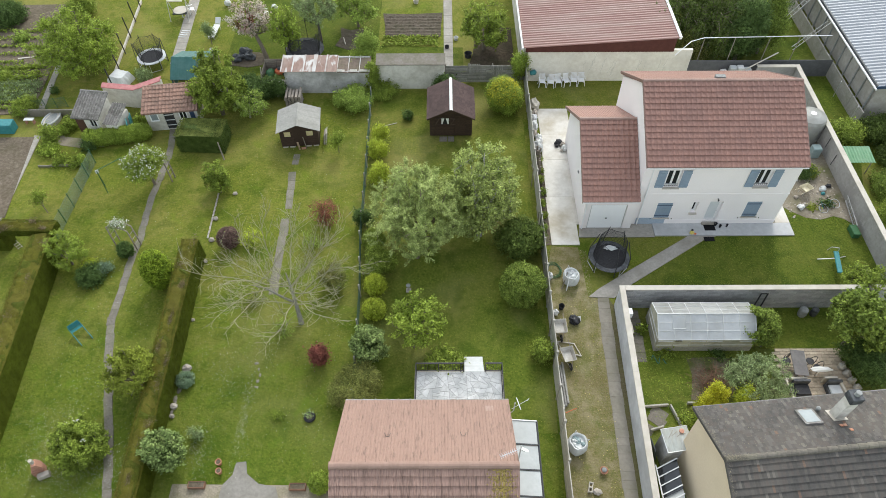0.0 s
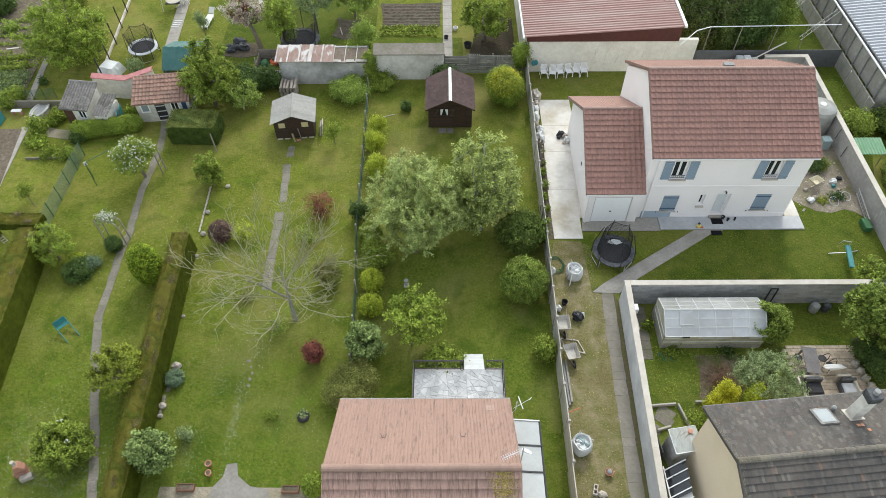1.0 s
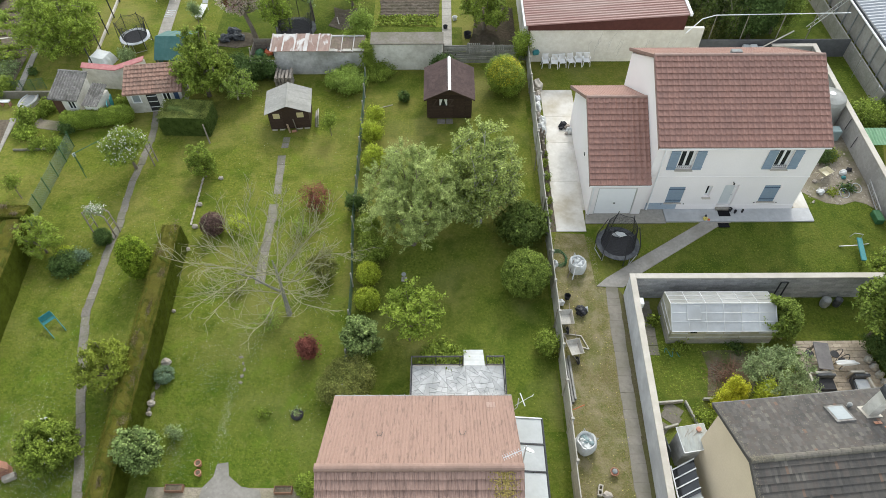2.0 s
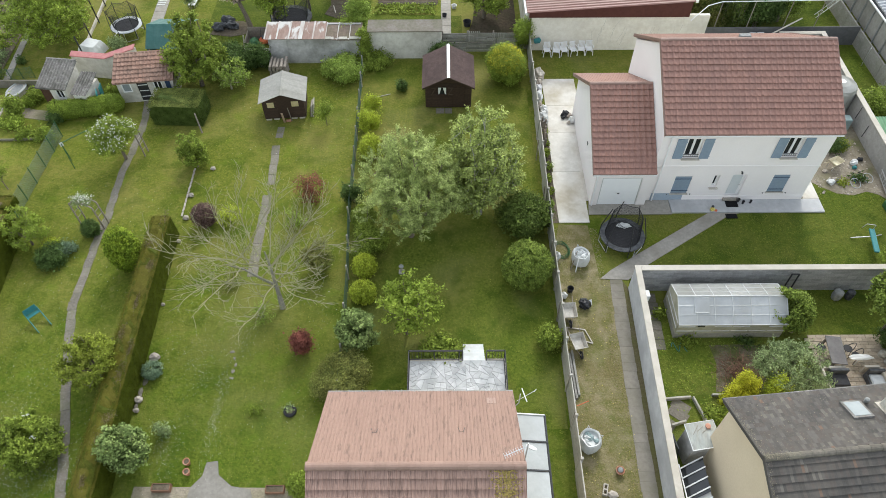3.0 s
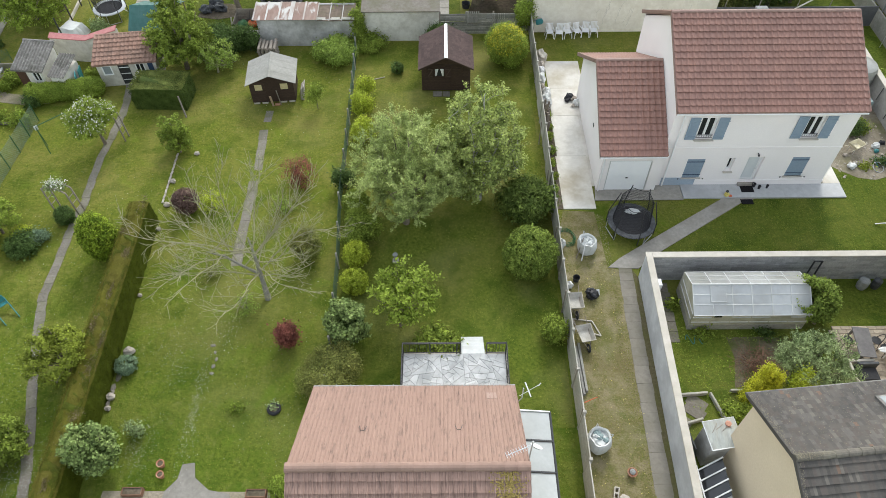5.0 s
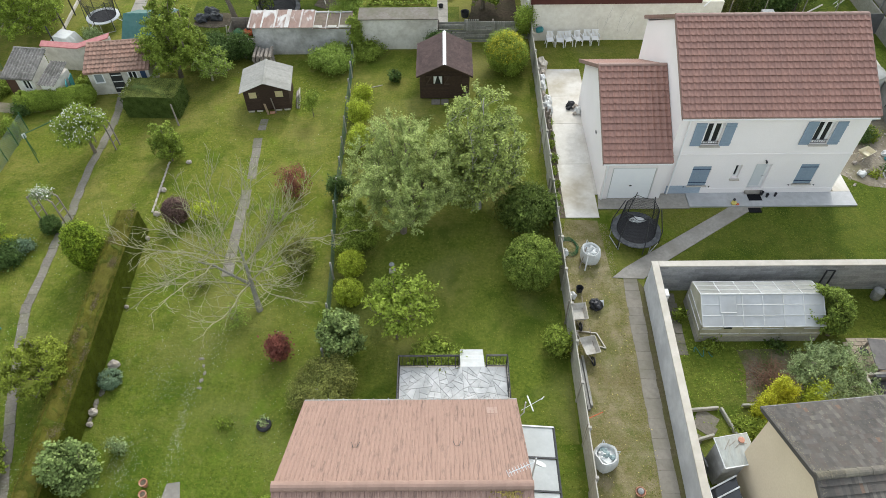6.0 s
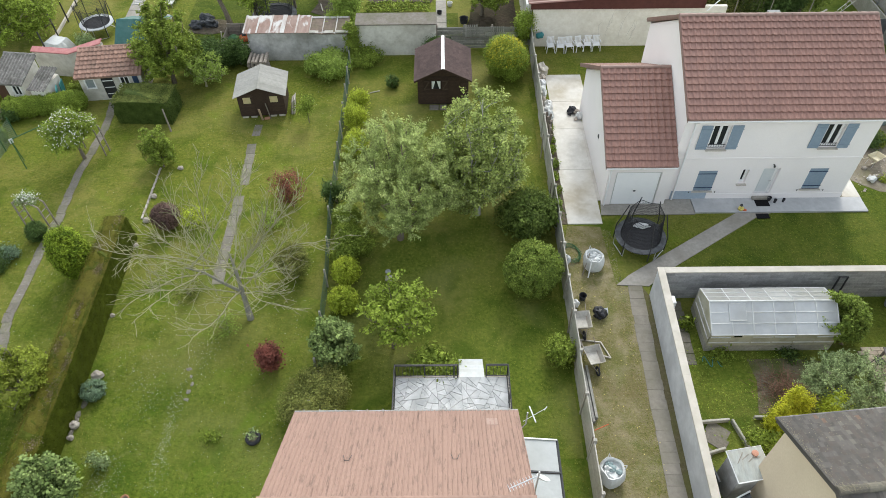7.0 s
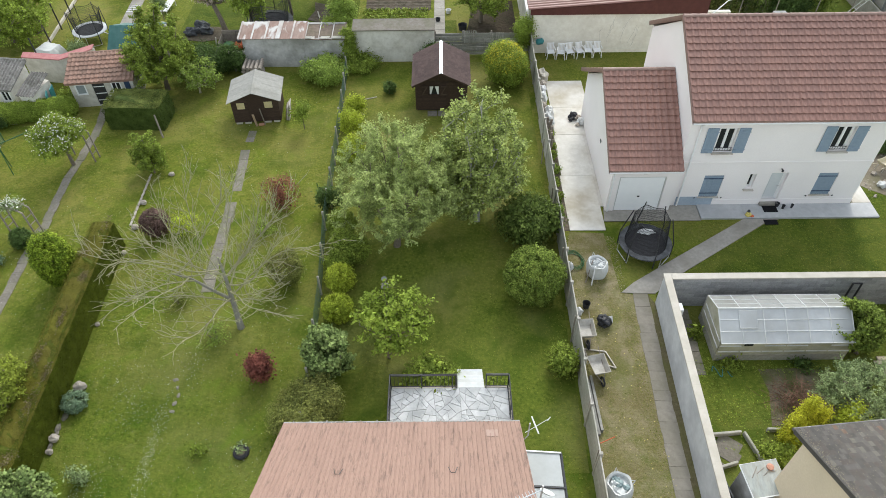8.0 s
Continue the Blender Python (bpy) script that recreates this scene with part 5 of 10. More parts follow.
for x0, x1, z0, z1 in holes[:2]:
    window_unit(house, x0, x1, z0, z1, HY0 + 0.14)
    shutter_leaf(house, x0 - 0.56, x0 - 0.04, z0 - 0.03, z1 + 0.02, HY0 - 0.02, False)
    shutter_leaf(house, x1 + 0.04, x1 + 0.56, z0 - 0.03, z1 + 0.02, HY0 - 0.02, False)
    rail = tube([(x0, HY0 + 0.02, z0 + 0.22), (x1, HY0 + 0.02, z0 + 0.22)], 0.016, 6)
    tube([(x0, HY0 + 0.02, z0 + 0.06), (x1, HY0 + 0.02, z0 + 0.06)], 0.014, 6, rail)
    for k in range(7):
        xx = x0 + (x1 - x0) * (k + 0.5) / 7
        tube([(xx, HY0 + 0.02, z0 + 0.06), (xx, HY0 + 0.02, z0 + 0.22)], 0.01, 5, rail)
    part("window_guard", rail, M["black_metal"], house, "black iron window guard")
for x0, x1, z0, z1 in holes[2:4]:
    mid = (x0 + x1) / 2
    shutter_leaf(house, x0 + 0.01, mid - 0.004, z0 + 0.02, z1 - 0.01, HY0 + 0.05)
    shutter_leaf(house, mid + 0.004, x1 - 0.01, z0 + 0.02, z1 - 0.01, HY0 + 0.05)
    part("sill", box(x0 - 0.06, x1 + 0.06, HY0 - 0.08, HY0 + 0.04, z0 - 0.06, z0, bevel=0.01), M["cap"], house)
    for s in (x0 - 0.2, x1 + 0.2):
        part("shutter_stop", tube([(s, HY0, z0 - 0.06), (s, HY0 - 0.07, z0 - 0.06), (s, HY0 - 0.08, z0 + 0.02)], 0.018, 6), M["black_metal"], house, "small black shutter stop")
window_unit(house, *holes[4], HY0 + 0.16, 1)
dr = part("door", box(16.7, 17.46, HY0 + 0.2, HY0 + 0.25, 0.28, 2.08), M["white_paint"], house, "white panelled front door")
part("door_panel", box(16.8, 17.36, HY0 + 0.185, HY0 + 0.199, 0.4, 1.95, bevel=0.006), M["pale_door"], dr)
part("door_handle", tube([(17.38, HY0 + 0.15, 1.15), (17.26, HY0 + 0.15, 1.15)], 0.018, 6), M["steel"], dr)
part("door_frame", holed_wall(16.66, 17.5, 0.28, 2.1, HY0 + 0.17, HY0 + 0.26, [(16.7, 17.46, 0.28, 2.07)]), M["white_paint"], house)
part("doorstep", box(16.64, 17.52, 28.44, 28.615, 0.1, 0.27, bevel=0.015), M["concrete"], house, "pale doorstep")
lamp = part("wall_lamp", tube([(17.05, HY0, 2.36), (17.05, HY0 - 0.12, 2.36)], 0.03, 8), M["black_metal"], house, "small black wall lamp")
part("lamp_head", lathe([(0.02, 0), (0.05, 0.02), (0.045, 0.11), (0.02, 0.13)], pose(17.05, HY0 - 0.14, 2.28), 10), M["black_metal"], lamp)
part("vent_cap", box(16.5, 17.1, 33.45, 33.75, 7.56, 7.79, bevel=0.02), M["dark_joint"], house, "dark ridge vent")

# garage wing
GX0, GX1, GY0, GY1, GZ = 8.86, 12.04, 28.25, 36.4, 2.93
garage = thing("garage", "white garage wing with a red tiled saddle roof", "garage")
part("wall_front", holed_wall(GX0, GX1, 0, GZ, GY0, GY0 + 0.24, [(9.25, 11.5, 0.0, 2.25)]), M["white_render"], garage)
part("wall_back", box(GX0, GX1, GY1 - 0.24, GY1, 0, GZ), M["white_render"], garage)
part("wall_gable", solid([(GX0, GY0 + 0.24, 0), (GX0, GY1 - 0.24, 0), (GX0, GY1 - 0.24, GZ + 0.05), (GX0, 32.3, 5.42), (GX0, GY0 + 0.24, GZ + 0.05)], (0.24, 0, 0)), M["white_render"], garage)
gable_roof(garage, 8.55, 12.02, 27.86, 32.3, 36.75, 2.95, 5.6, "tile_red", "roman", 0.31, 0.347, 21, 165, "ridge_red", back_kind="fine_ribbed")
ridge = part("ridge", box(8.57, 12.02, 32.25, 32.35, 5.45, 5.58), M["ridge_red"], garage)
ridge_row(ridge, (8.55, 32.3, 5.63), (12.02, 32.3, 5.63), M["ridge_red"])
for ya, yb in ((27.86, 32.3), (36.75, 32.3)):
    part("verge", solid([(8.53, ya, 2.85), (8.53, ya, 3.01), (8.53, yb, 5.66), (8.53, yb, 5.5)], (0.06, 0, 0)), M["ridge_red"], garage, "red verge tiles")
part("gable_soffit", solid([(8.6, 27.9, 2.8), (8.86, 27.9, 2.8), (8.86, 32.3, 5.43), (8.6, 32.3, 5.43)], (0, 0, -0.04)), M["white_paint"], garage)
gd = part("garage_door", box(9.27, 11.48, GY0 + 0.045, GY0 + 0.09, 0.0, 2.23), M["door_white"], garage, "white up-and-over garage door")
for x0, x1, z0, z1 in ((9.27, 9.31, 0.06, 2.23), (11.44, 11.48, 0.06, 2.23), (9.31, 11.44, 2.19, 2.23)):
    part("door_frame", box(x0, x1, GY0 + 0.02, GY0 + 0.044, z0, z1), M["bar_white"], gd)
part("door_handle", box(10.3, 10.42, GY0 + 0.0, GY0 + 0.044, 0.95, 1.02, bevel=0.01), M["black_metal"], gd, "dark door handle")
part("gutter", tube([(8.57, 27.85, 2.83), (12.02, 27.85, 2.83)], 0.042, 8), M["white_paint"], garage, "white gutter")
part("downpipe", tube([(8.8, 27.82, 2.85), (8.95, 28.19, 2.6), (8.95, 28.19, 0.08)], 0.04, 8), M["white_paint"], garage, "white downpipe")
part("wall_vent", box(8.83, 8.86, 31.2, 31.4, 2.0, 2.15), M["black_metal"], garage, "small dark wall vent")
part("floodlight", box(10.3, 10.5, GY0 - 0.12, GY0, 2.5, 2.6, bevel=0.01), M["steel"], garage)

# salmon-roofed house below
cottage = thing("cottage", "house with a faded salmon tiled roof, stained and patched", "house")
SX0, SX1, SE, SR, SZE, SZR = -4.42, 3.2, 14.5, 10.42, 3.72, 6.25
part("wall_back", box(SX0 + 0.2, SX1 - 0.2, 13.95, 14.2, 0, 3.75), M["cream_render"], cottage)
part("wall_front", box(SX0 + 0.2, SX1 - 0.2, 6.6, 6.85, 0, 3.75), M["cream_render"], cottage)
for x in (SX0 + 0.2, SX1 - 0.45):
    part("wall_gable", solid([(x, 6.85, 0), (x, 13.95, 0), (x, 13.95, 3.8), (x, SR, 6.0), (x, 6.85, 3.8)], (0.25, 0, 0)), M["cream_render"], cottage)
# front slope takes the lifted copy, since it faces away from the sun
gable_roof(cottage, SX0, SX1, 6.34, SR, SE, SZE, SZR, "tile_salmon", "ribbed", 0.285, 0.37, 31, 0, "tile_salmon", parts_back=300, front_mat="tile_salmon_front", back_kind="fine_ribbed")
ridge = part("ridge", box(SX0 + 0.02, SX1 - 0.02, SR - 0.05, SR + 0.05, 6.08, 6.24), M["tile_salmon"], cottage)
ridge_row(ridge, (SX0, SR, 6.3), (SX1, SR, 6.3), M["ridge_salmon"], 0.17, 0.4)
part("gutter", tube([(SX0, SE + 0.06, SZE - 0.07), (SX1, SE + 0.06, SZE - 0.07)], 0.055, 8), M["zinc"], cottage, "grey zinc gutter")
for k in range(14):
    part("gutter_hook", box(SX0 + 0.3 + k * 0.54, SX0 + 0.33 + k * 0.54, SE - 0.02, SE + 0.12, SZE - 0.02, SZE + 0.01), M["zinc"], cottage)
for x, y in ((-2.24, 12.05), (1.01, 12.08)):
    z = SZE + (SE - y) * (SZR - SZE) / (SE - SR) + 0.05
    part("roof_hook", tube([(x - 0.13, y + 0.22, z - 0.1), (x - 0.06, y, z + 0.02), (x + 0.06, y, z + 0.02), (x + 0.13, y + 0.22, z - 0.1)], 0.01, 5), M["black_metal"], cottage, "dark roof hook")
part("roof_patch", solid([(2.08, 13.75, 4.205), (2.44, 13.75, 4.205), (2.44, 14.1, 3.988), (2.08, 14.1, 3.988)], (0, 0, 0.012)), M["pale_patch"], cottage, "one paler replaced tile")

lrng = np.random.default_rng(6)
lp = np.c_[np.clip(lrng.normal(2.5, 0.22, 900), 1.9, 3.1), lrng.uniform(8.9, 10.25, 900)]
lp = np.c_[lp, SZE + (lp[:, 1] - 6.34) * (SZR - SZE) / (SR - 6.34) + 0.11]
tagged(new("lichen", scatter_mesh("lichen", M["lichen"], lp, np.tile([0, -1.2, 2.0], (900, 1)), 0.07, 7)), "yellow lichen on roof tiles", kind="stuff").parent = cottage

aerial = thing("tv_aerial", "white television aerial on a slim mast at the gable", "aerial")
part("mast", tube([(3.28, 11.02, 5.2), (3.28, 11.02, 6.75)], 0.025, 6), M["steel"], aerial)
part("boom", tube([(2.48, 10.70, 6.45), (3.3, 11.02, 6.52)], 0.016, 6), M["grey_pad"], aerial)
for k in range(9):
    x, y, z = 2.45 + k * 0.085, 10.69 + k * 0.033, 6.46 + k * 0.006
    part("rod", tube([(x + 0.04, y - 0.10, z), (x - 0.04, y + 0.10, z)], 0.009, 5), M["grey_pad"], aerial)
part("dish", lathe([(0.02, 0), (0.18, 0.03), (0.3, 0.1), (0.29, 0.115), (0.17, 0.05), (0.02, 0.02)], pose(3.42, 11.05, 6.15, 50, 0, 150) @ Matrix.Scale(0.7, 4), 16), M["bar_white"], aerial, "small white dish")
aerial2 = thing("cross_aerial", "white panel aerial on a bracket at the eaves", "aerial")
part("mast", tube([(3.15, 13.7, 3.9), (3.35, 13.75, 4.25), (3.35, 13.75, 5.0)], 0.022, 6), M["steel"], aerial2)
part("panel", turned_box(pose(3.55, 13.9, 4.6, 0, 12, 15), 0.05, 0.62, 0.025, bevel=0.01), M["bar_white"], aerial2)
part("boom", tube([(3.2, 13.55, 4.8), (3.95, 13.95, 4.9)], 0.01, 6), M["bar_white"], aerial2)
part("boom_tip", tube([(3.9, 13.9, 4.88), (4.0, 14.0, 4.92)], 0.018, 6), M["bar_white"], aerial2)

lean = thing("lean_to", "lean-to with a pale sheet roof and dark glazing bars", "lean-to")
y, k = 13.85, 0
while y > 6.5:
    part("roof_sheet", solid([(3.16, y, 2.98), (4.5, y, 2.78), (4.5, y - 1.12, 2.78), (3.16, y - 1.12, 2.98)], (0, 0, 0.03)), M["grey_sheet"], lean)
    part("glazing_bar", solid([(3.16, y - 1.12, 3.02), (4.55, y - 1.12, 2.82), (4.55, y - 1.18, 2.82), (3.16, y - 1.18, 3.02)], (0, 0, 0.03)), M["black_metal"], lean)
    y -= 1.19
part("gutter", tube([(4.55, 13.9, 2.76), (4.55, 6.6, 2.76)], 0.05, 8), M["black_metal"], lean)
part("end_bar", solid([(3.16, 13.9, 3.02), (4.55, 13.9, 2.82), (4.55, 13.85, 2.82), (3.16, 13.85, 3.02)], (0, 0, 0.03)), M["steel"], lean)
part("side_wall", box(4.38, 4.48, 6.6, 13.8, 0, 2.74), M["cream_render"], lean)
part("end_wall", box(3.0, 4.38, 13.65, 13.75, 0, 2.74), M["cream_render"], lean)

# terrace with crazy paving, railing and steps
terrace = thing("terrace", "raised terrace of white crazy paving", "terrace", kind="structure")
TX0, TX1, TY0, TY1, TZ = -1.27, 3.2, 14.2, 17.58, 0.86
part("base", box(TX0, TX1, TY0, TY1, 0, TZ - 0.02), M["dark_joint"], terrace)
part("kerb", box(TX0 - 0.05, 1.27, TY1, TY1 + 0.08, 0, TZ + 0.03), M["cap"], terrace)
part("kerb", box(2.31, TX1 + 0.05, TY1, TY1 + 0.08, 0, TZ + 0.03), M["cap"], terrace)
for x in (TX0 - 0.08, TX1):
    part("kerb", box(x, x + 0.08, TY0, TY1, 0, TZ + 0.03), M["cap"], terrace)


def crazy(x0, x1, y0, y1, seed, joint):
    """Broken flags: an oblong split again and again by slanting cuts."""
    rng = random.Random(seed)
    todo, out = [[Vector((x0, y0)), Vector((x1, y0)), Vector((x1, y1)), Vector((x0, y1))]], []
    while todo:
        poly = todo.pop()
        area = abs(sum(a.cross(b) for a, b in zip(poly, poly[1:] + poly[:1]))) / 2
        if area < rng.uniform(0.03, 0.22):
            out.append([(v.x, v.y) for v in poly])
            continue
        mid = sum(poly, Vector((0, 0))) / len(poly)
        far = max(poly, key=lambda v: (v - mid).length)
        nrm = (far - mid).normalized()
        a = rng.uniform(-0.75, 0.75)
        nrm = Vector((nrm.x * math.cos(a) - nrm.y * math.sin(a), nrm.x * math.sin(a) + nrm.y * math.cos(a)))
        d = mid.dot(nrm) + rng.uniform(-0.06, 0.06)
        for s in (1, -1):
            cut = []
            for p, q in zip(poly, poly[1:] + poly[:1]):
                da, db = (p.dot(nrm) - d) * s + joint, (q.dot(nrm) - d) * s + joint
                if da <= 0:
                    cut.append(p)
                if da * db < 0:
                    cut.append(p.lerp(q, da / (da - db)))
            if len(cut) > 2:
                todo.append(cut)
    return out


for k, poly in enumerate(crazy(TX0, TX1, TY0 + 0.1, TY1, 3, 0.008)):
    part("flagstone", prism(poly, TZ - 0.05, TZ + 0.004 * (k % 3)), M["white_stone"], terrace)
steps = thing("terrace_steps", "white stone garden steps", "steps", kind="structure")
for k in range(5):
    part("step", box(1.28, 2.3, TY1 + 0.005 + k * 0.26, TY1 + (k + 1) * 0.26, 0, TZ - 0.005 - k * 0.17, bevel=0.012), M["bar_white"], steps)
rail = thing("terrace_railing", "black iron terrace railing", "railing")
for a, b in (((TX0, TY0 + 0.2), (TX0, TY1)), ((TX0, TY1), (1.22, TY1)), ((2.36, TY1), (TX1, TY1)), ((TX1, TY1), (TX1, TY0 + 0.2))):
    for z in (0.98, 1.72, 1.80):
        part("rail", tube([(*a, z), (*b, z)], 0.022, 6), M["black_metal"], rail)
    n = max(int((Vector(b) - Vector(a)).length / 0.14), 1)
    for k in range(n + 1):
        f = k / n
        x, y = a[0] + (b[0] - a[0]) * f, a[1] + (b[1] - a[1]) * f
        if k % 8 == 0 or k == n:
            part("post", tube([(x, y, TZ), (x, y, 1.82)], 0.025, 6), M["black_metal"], rail)
        else:
            part("baluster", tube([(x, y, 0.98), (x, y, 1.72)], 0.009, 4), M["black_metal"], rail)

# grey-tiled house
R0 = Matrix.Translation((11.62, 10.75, 0)) @ pose(0, 0, 0, 0, 0, 5.3)
old = thing("grey_roofed_house", "cream rendered house with a weathered grey-brown tiled roof", "house")
old.matrix_basis = R0
GD, GZE, GZR, GL = 2.85, 4.72, 5.95, 12.5     # half depth, eaves, ridge, length
for k, (ye, s) in enumerate(((GD, -1), (-GD, 1))):
    roof = part("roof", solid([(0, ye, GZE - 0.02), (GL, ye, GZE - 0.02), (GL, 0, GZR - 0.02), (0, 0, GZR - 0.02)], (0, 0, -0.15)), M["tile_grey"], old)
    v = Vector((0, -ye, GZR - GZE + 0.02))
    o, u = ((GL, ye, GZE), (-1, 0, 0)) if s < 0 else ((0, ye, GZE), (1, 0, 0))
    rows, cols = (15, 88) if s < 0 else (11, 112)
    tile_roof(roof, o, u, v, cols, rows, GL / cols, v.length / rows, M["tile_grey"], "flat" if s < 0 else "stepped", 41 + k, 300 if s < 0 else 0)
ridge = part("ridge", box(0.02, GL - 0.02, -0.06, 0.06, GZR - 0.18, GZR - 0.02), M["tile_grey"], old)
ridge_row(ridge, (0, 0, GZR + 0.05), (GL, 0, GZR + 0.05), M["ridge_grey"], 0.14, 0.42)
part("wall_gable", solid([(0.22, -GD + 0.3, 0), (0.22, GD - 0.3, 0), (0.22, GD - 0.3, GZE), (0.22, 0, GZR - 0.2), (0.22, -GD + 0.3, GZE)], (0.25, 0, 0)), M["cream_render"], old)
for y in (GD - 0.55, -GD + 0.3):
    part("wall", box(0.47, GL - 0.3, y, y + 0.25, 0, GZE), M["cream_render"], old)
for ye in (GD, -GD):
    part("verge", solid([(-0.03, ye, GZE - 0.10), (-0.03, ye, GZE + 0.05), (-0.03, 0, GZR + 0.07), (-0.03, 0, GZR - 0.08)], (0.08, 0, 0)), M["tile_grey"], old, "lichened verge")
lr = np.random.default_rng(15)
f = lr.uniform(0, 1, 900)
q = np.where(lr.random(900) < 0.5, 1, -1)
edge = np.c_[abs(lr.normal(0, 0.10, 900)), q * GD * (1 - f), GZE + (GZR - GZE) * f + 0.07]
crest = np.c_[abs(lr.normal(0, 0.5, 420)), lr.normal(0, 0.07, 420), np.full(420, GZR + 0.14)]
f = lr.uniform(0, 1, 2400)
field = np.c_[lr.uniform(0.1, 12, 2400), GD * (1 - f), GZE + (GZR - GZE) * f + 0.045]
spots = np.concatenate([edge, crest, field])
tagged(new("lichen", scatter_mesh("lichen", M["lichen_pale"], spots, np.tile([0, 0.2, 2.0], (len(spots), 1)), 0.027, 17)), "pale lichen specks on verge tiles", kind="stuff").parent = old
part("gutter", tube([(-0.02, GD + 0.06, GZE - 0.05), (GL, GD + 0.06, GZE - 0.05)], 0.06, 8), M["fibre_cement"], old, "dull zinc gutter")
ch = part("chimney", box(5.62, 6.05, 1.5, 1.95, 5.0, 6.75, bevel=0.02), M["old_render"], old, "pale rendered chimney")
part("chimney_cap", box(5.58, 6.09, 1.46, 1.99, 6.75, 7.15, bevel=0.02), M["pad"], ch, "dark chimney cap")
part("chimney_pot", lathe([(0.11, 0), (0.1, 0.2), (0.12, 0.25), (0.1, 0.25)], pose(5.83, 1.72, 7.12), 12), M["dark_joint"], ch)
SL = Vector((0, GD, GZE - GZR)).normalized()
NN = Vector((0, GZR - GZE, GD)).normalized()


def on_slope(x, y, half_x, half_s, lift, thick):
    """An oblong lying on the far slope of the grey roof."""
    c = Vector((x, y, GZR - (GZR - GZE) * y / GD)) + NN * lift
    return solid([(c + Vector((a * half_x, 0, 0)) + SL * b * half_s)[:] for a, b in ((-1, -1), (1, -1), (1, 1), (-1, 1))], NN * thick)


part("flashing", on_slope(5.83, 1.7, 0.32, 0.34, 0.03, 0.03), M["cap"], ch)
sk = part("skylight", on_slope(4.59, 1.72, 0.40, 0.46, 0.02, 0.10), M["fibre_cement"], old, "grey-framed roof window")
part("pane", on_slope(4.59, 1.72, 0.31, 0.37, 0.122, 0.012), M["sky_pane"], sk, "pane coloured like reflected sky")
for k, (x, y) in enumerate(((5.66, 1.12), (5.82, 1.12), (5.92, 0.85))):
    part("red_tile", on_slope(x, y, 0.065, 0.07, 0.05, 0.02), M["terracotta"], old, "replaced red tile")
part("soil_vent", lathe([(0.07, 0), (0.07, 0.22), (0.1, 0.24), (0.09, 0.32), (0.02, 0.36)], pose(5.2, 2.1, 4.98), 10), M["dark_joint"], old, "dark roof vent")

# ---- walls and fences ----
# block wall round the kitchen garden: the run along the lane, and the run across
wall = thing("garden_wall", "grey concrete block wall with a pale coping", "wall", kind="structure")
WY0, WY1, WZ = 4.0, 22.38, 1.82


def wall_x(y):
    """West face of the wall beside the lane."""
    return 9.73 + (y - 12.07) * 0.0365


part("rendered_run", solid([(wall_x(WY0), WY0, 0), (wall_x(WY1), WY1, 0), (wall_x(WY1) + 0.22, WY1, 0), (wall_x(WY0) + 0.22, WY0, 0)], (0, 0, WZ)), M["grey_render"], wall, "smeared grey rendered stretch")
WX = wall_x(WY1) + 0.225
part("block_core", box(WX, 24.5, 22.18, WY1, 0, WZ), M["mortar"], wall)
part("block_core", box(24.5, 27.0, 22.2, WY1, 0, WZ), M["mortar"], wall)
y = WY0
while y < WY1 + 0.05:
    e = min(y + 1.0, WY1 + 0.06)
    part("coping", prism([(wall_x(y) - 0.05, y + 0.001), (wall_x(e) - 0.05, e - 0.001), (wall_x(e) + 0.26, e - 0.001), (wall_x(y) + 0.26, y + 0.001)], WZ, WZ + 0.06), M["cap"], wall)
    y += 1.0
x = WX + 0.04
while x < 26.8:
    part("coping", box(x + 0.001, x + 0.999, 22.12, 22.44, WZ, WZ + 0.06, bevel=0.003), M["cap"], wall)
    x += 1.0
blk = [mesh_of("block", box(0, 0.492, 0, 0.03, 0, 0.192, bevel=0.006), M["block"])]
blk.append(mesh_of("block", box(0, 0.242, 0, 0.03, 0, 0.192, bevel=0.006), M["block"]))
for row in range(9):
    x = WX
    if row % 2:
        piece("block", blk[1], wall, Matrix.Translation((x, 22.155, 0.01 + row * 0.2)))
        x += 0.25
    while x < 23.9:
        piece("block", blk[0], wall, Matrix.Translation((x, 22.155, 0.01 + row * 0.2)))
        x += 0.5

# concrete panel fence beside the lane
fence = thing("panel_fence", "grey concrete panel fence with posts, weathered", "fence", kind="structure")
FX = 6.12
post = mesh_of("post", box(-0.07, 0.07, -0.06, 0.06, 0, 1.66, bevel=0.012), M["panel"])
pan = mesh_of("panel", box(-0.025, 0.025, 0.0, 1.83, 0, 0.385, bevel=0.008), M["panel"])
y = 4.7
k = 0
while y < 43.0:
    fx = FX + 0.012 * (y - 15) + (0.03 if k % 3 else 0.0)
    piece("post", post, fence, Matrix.Translation((fx, y, 0)))
    for r in range(4):
        piece("panel", pan, fence, Matrix.Translation((fx, y + 0.06, 0.02 + r * 0.39)))
    y += 1.95
    k += 1
for y0 in (14.6, 16.55, 20.45, 24.3, 28.3, 32.2):
    part("brace", tube([(FX - 0.02, y0 - 0.15, 0.0), (FX + 0.0, y0 + 0.02, 1.55)], 0.03, 6), M["old_wood"], fence, "slanting prop")

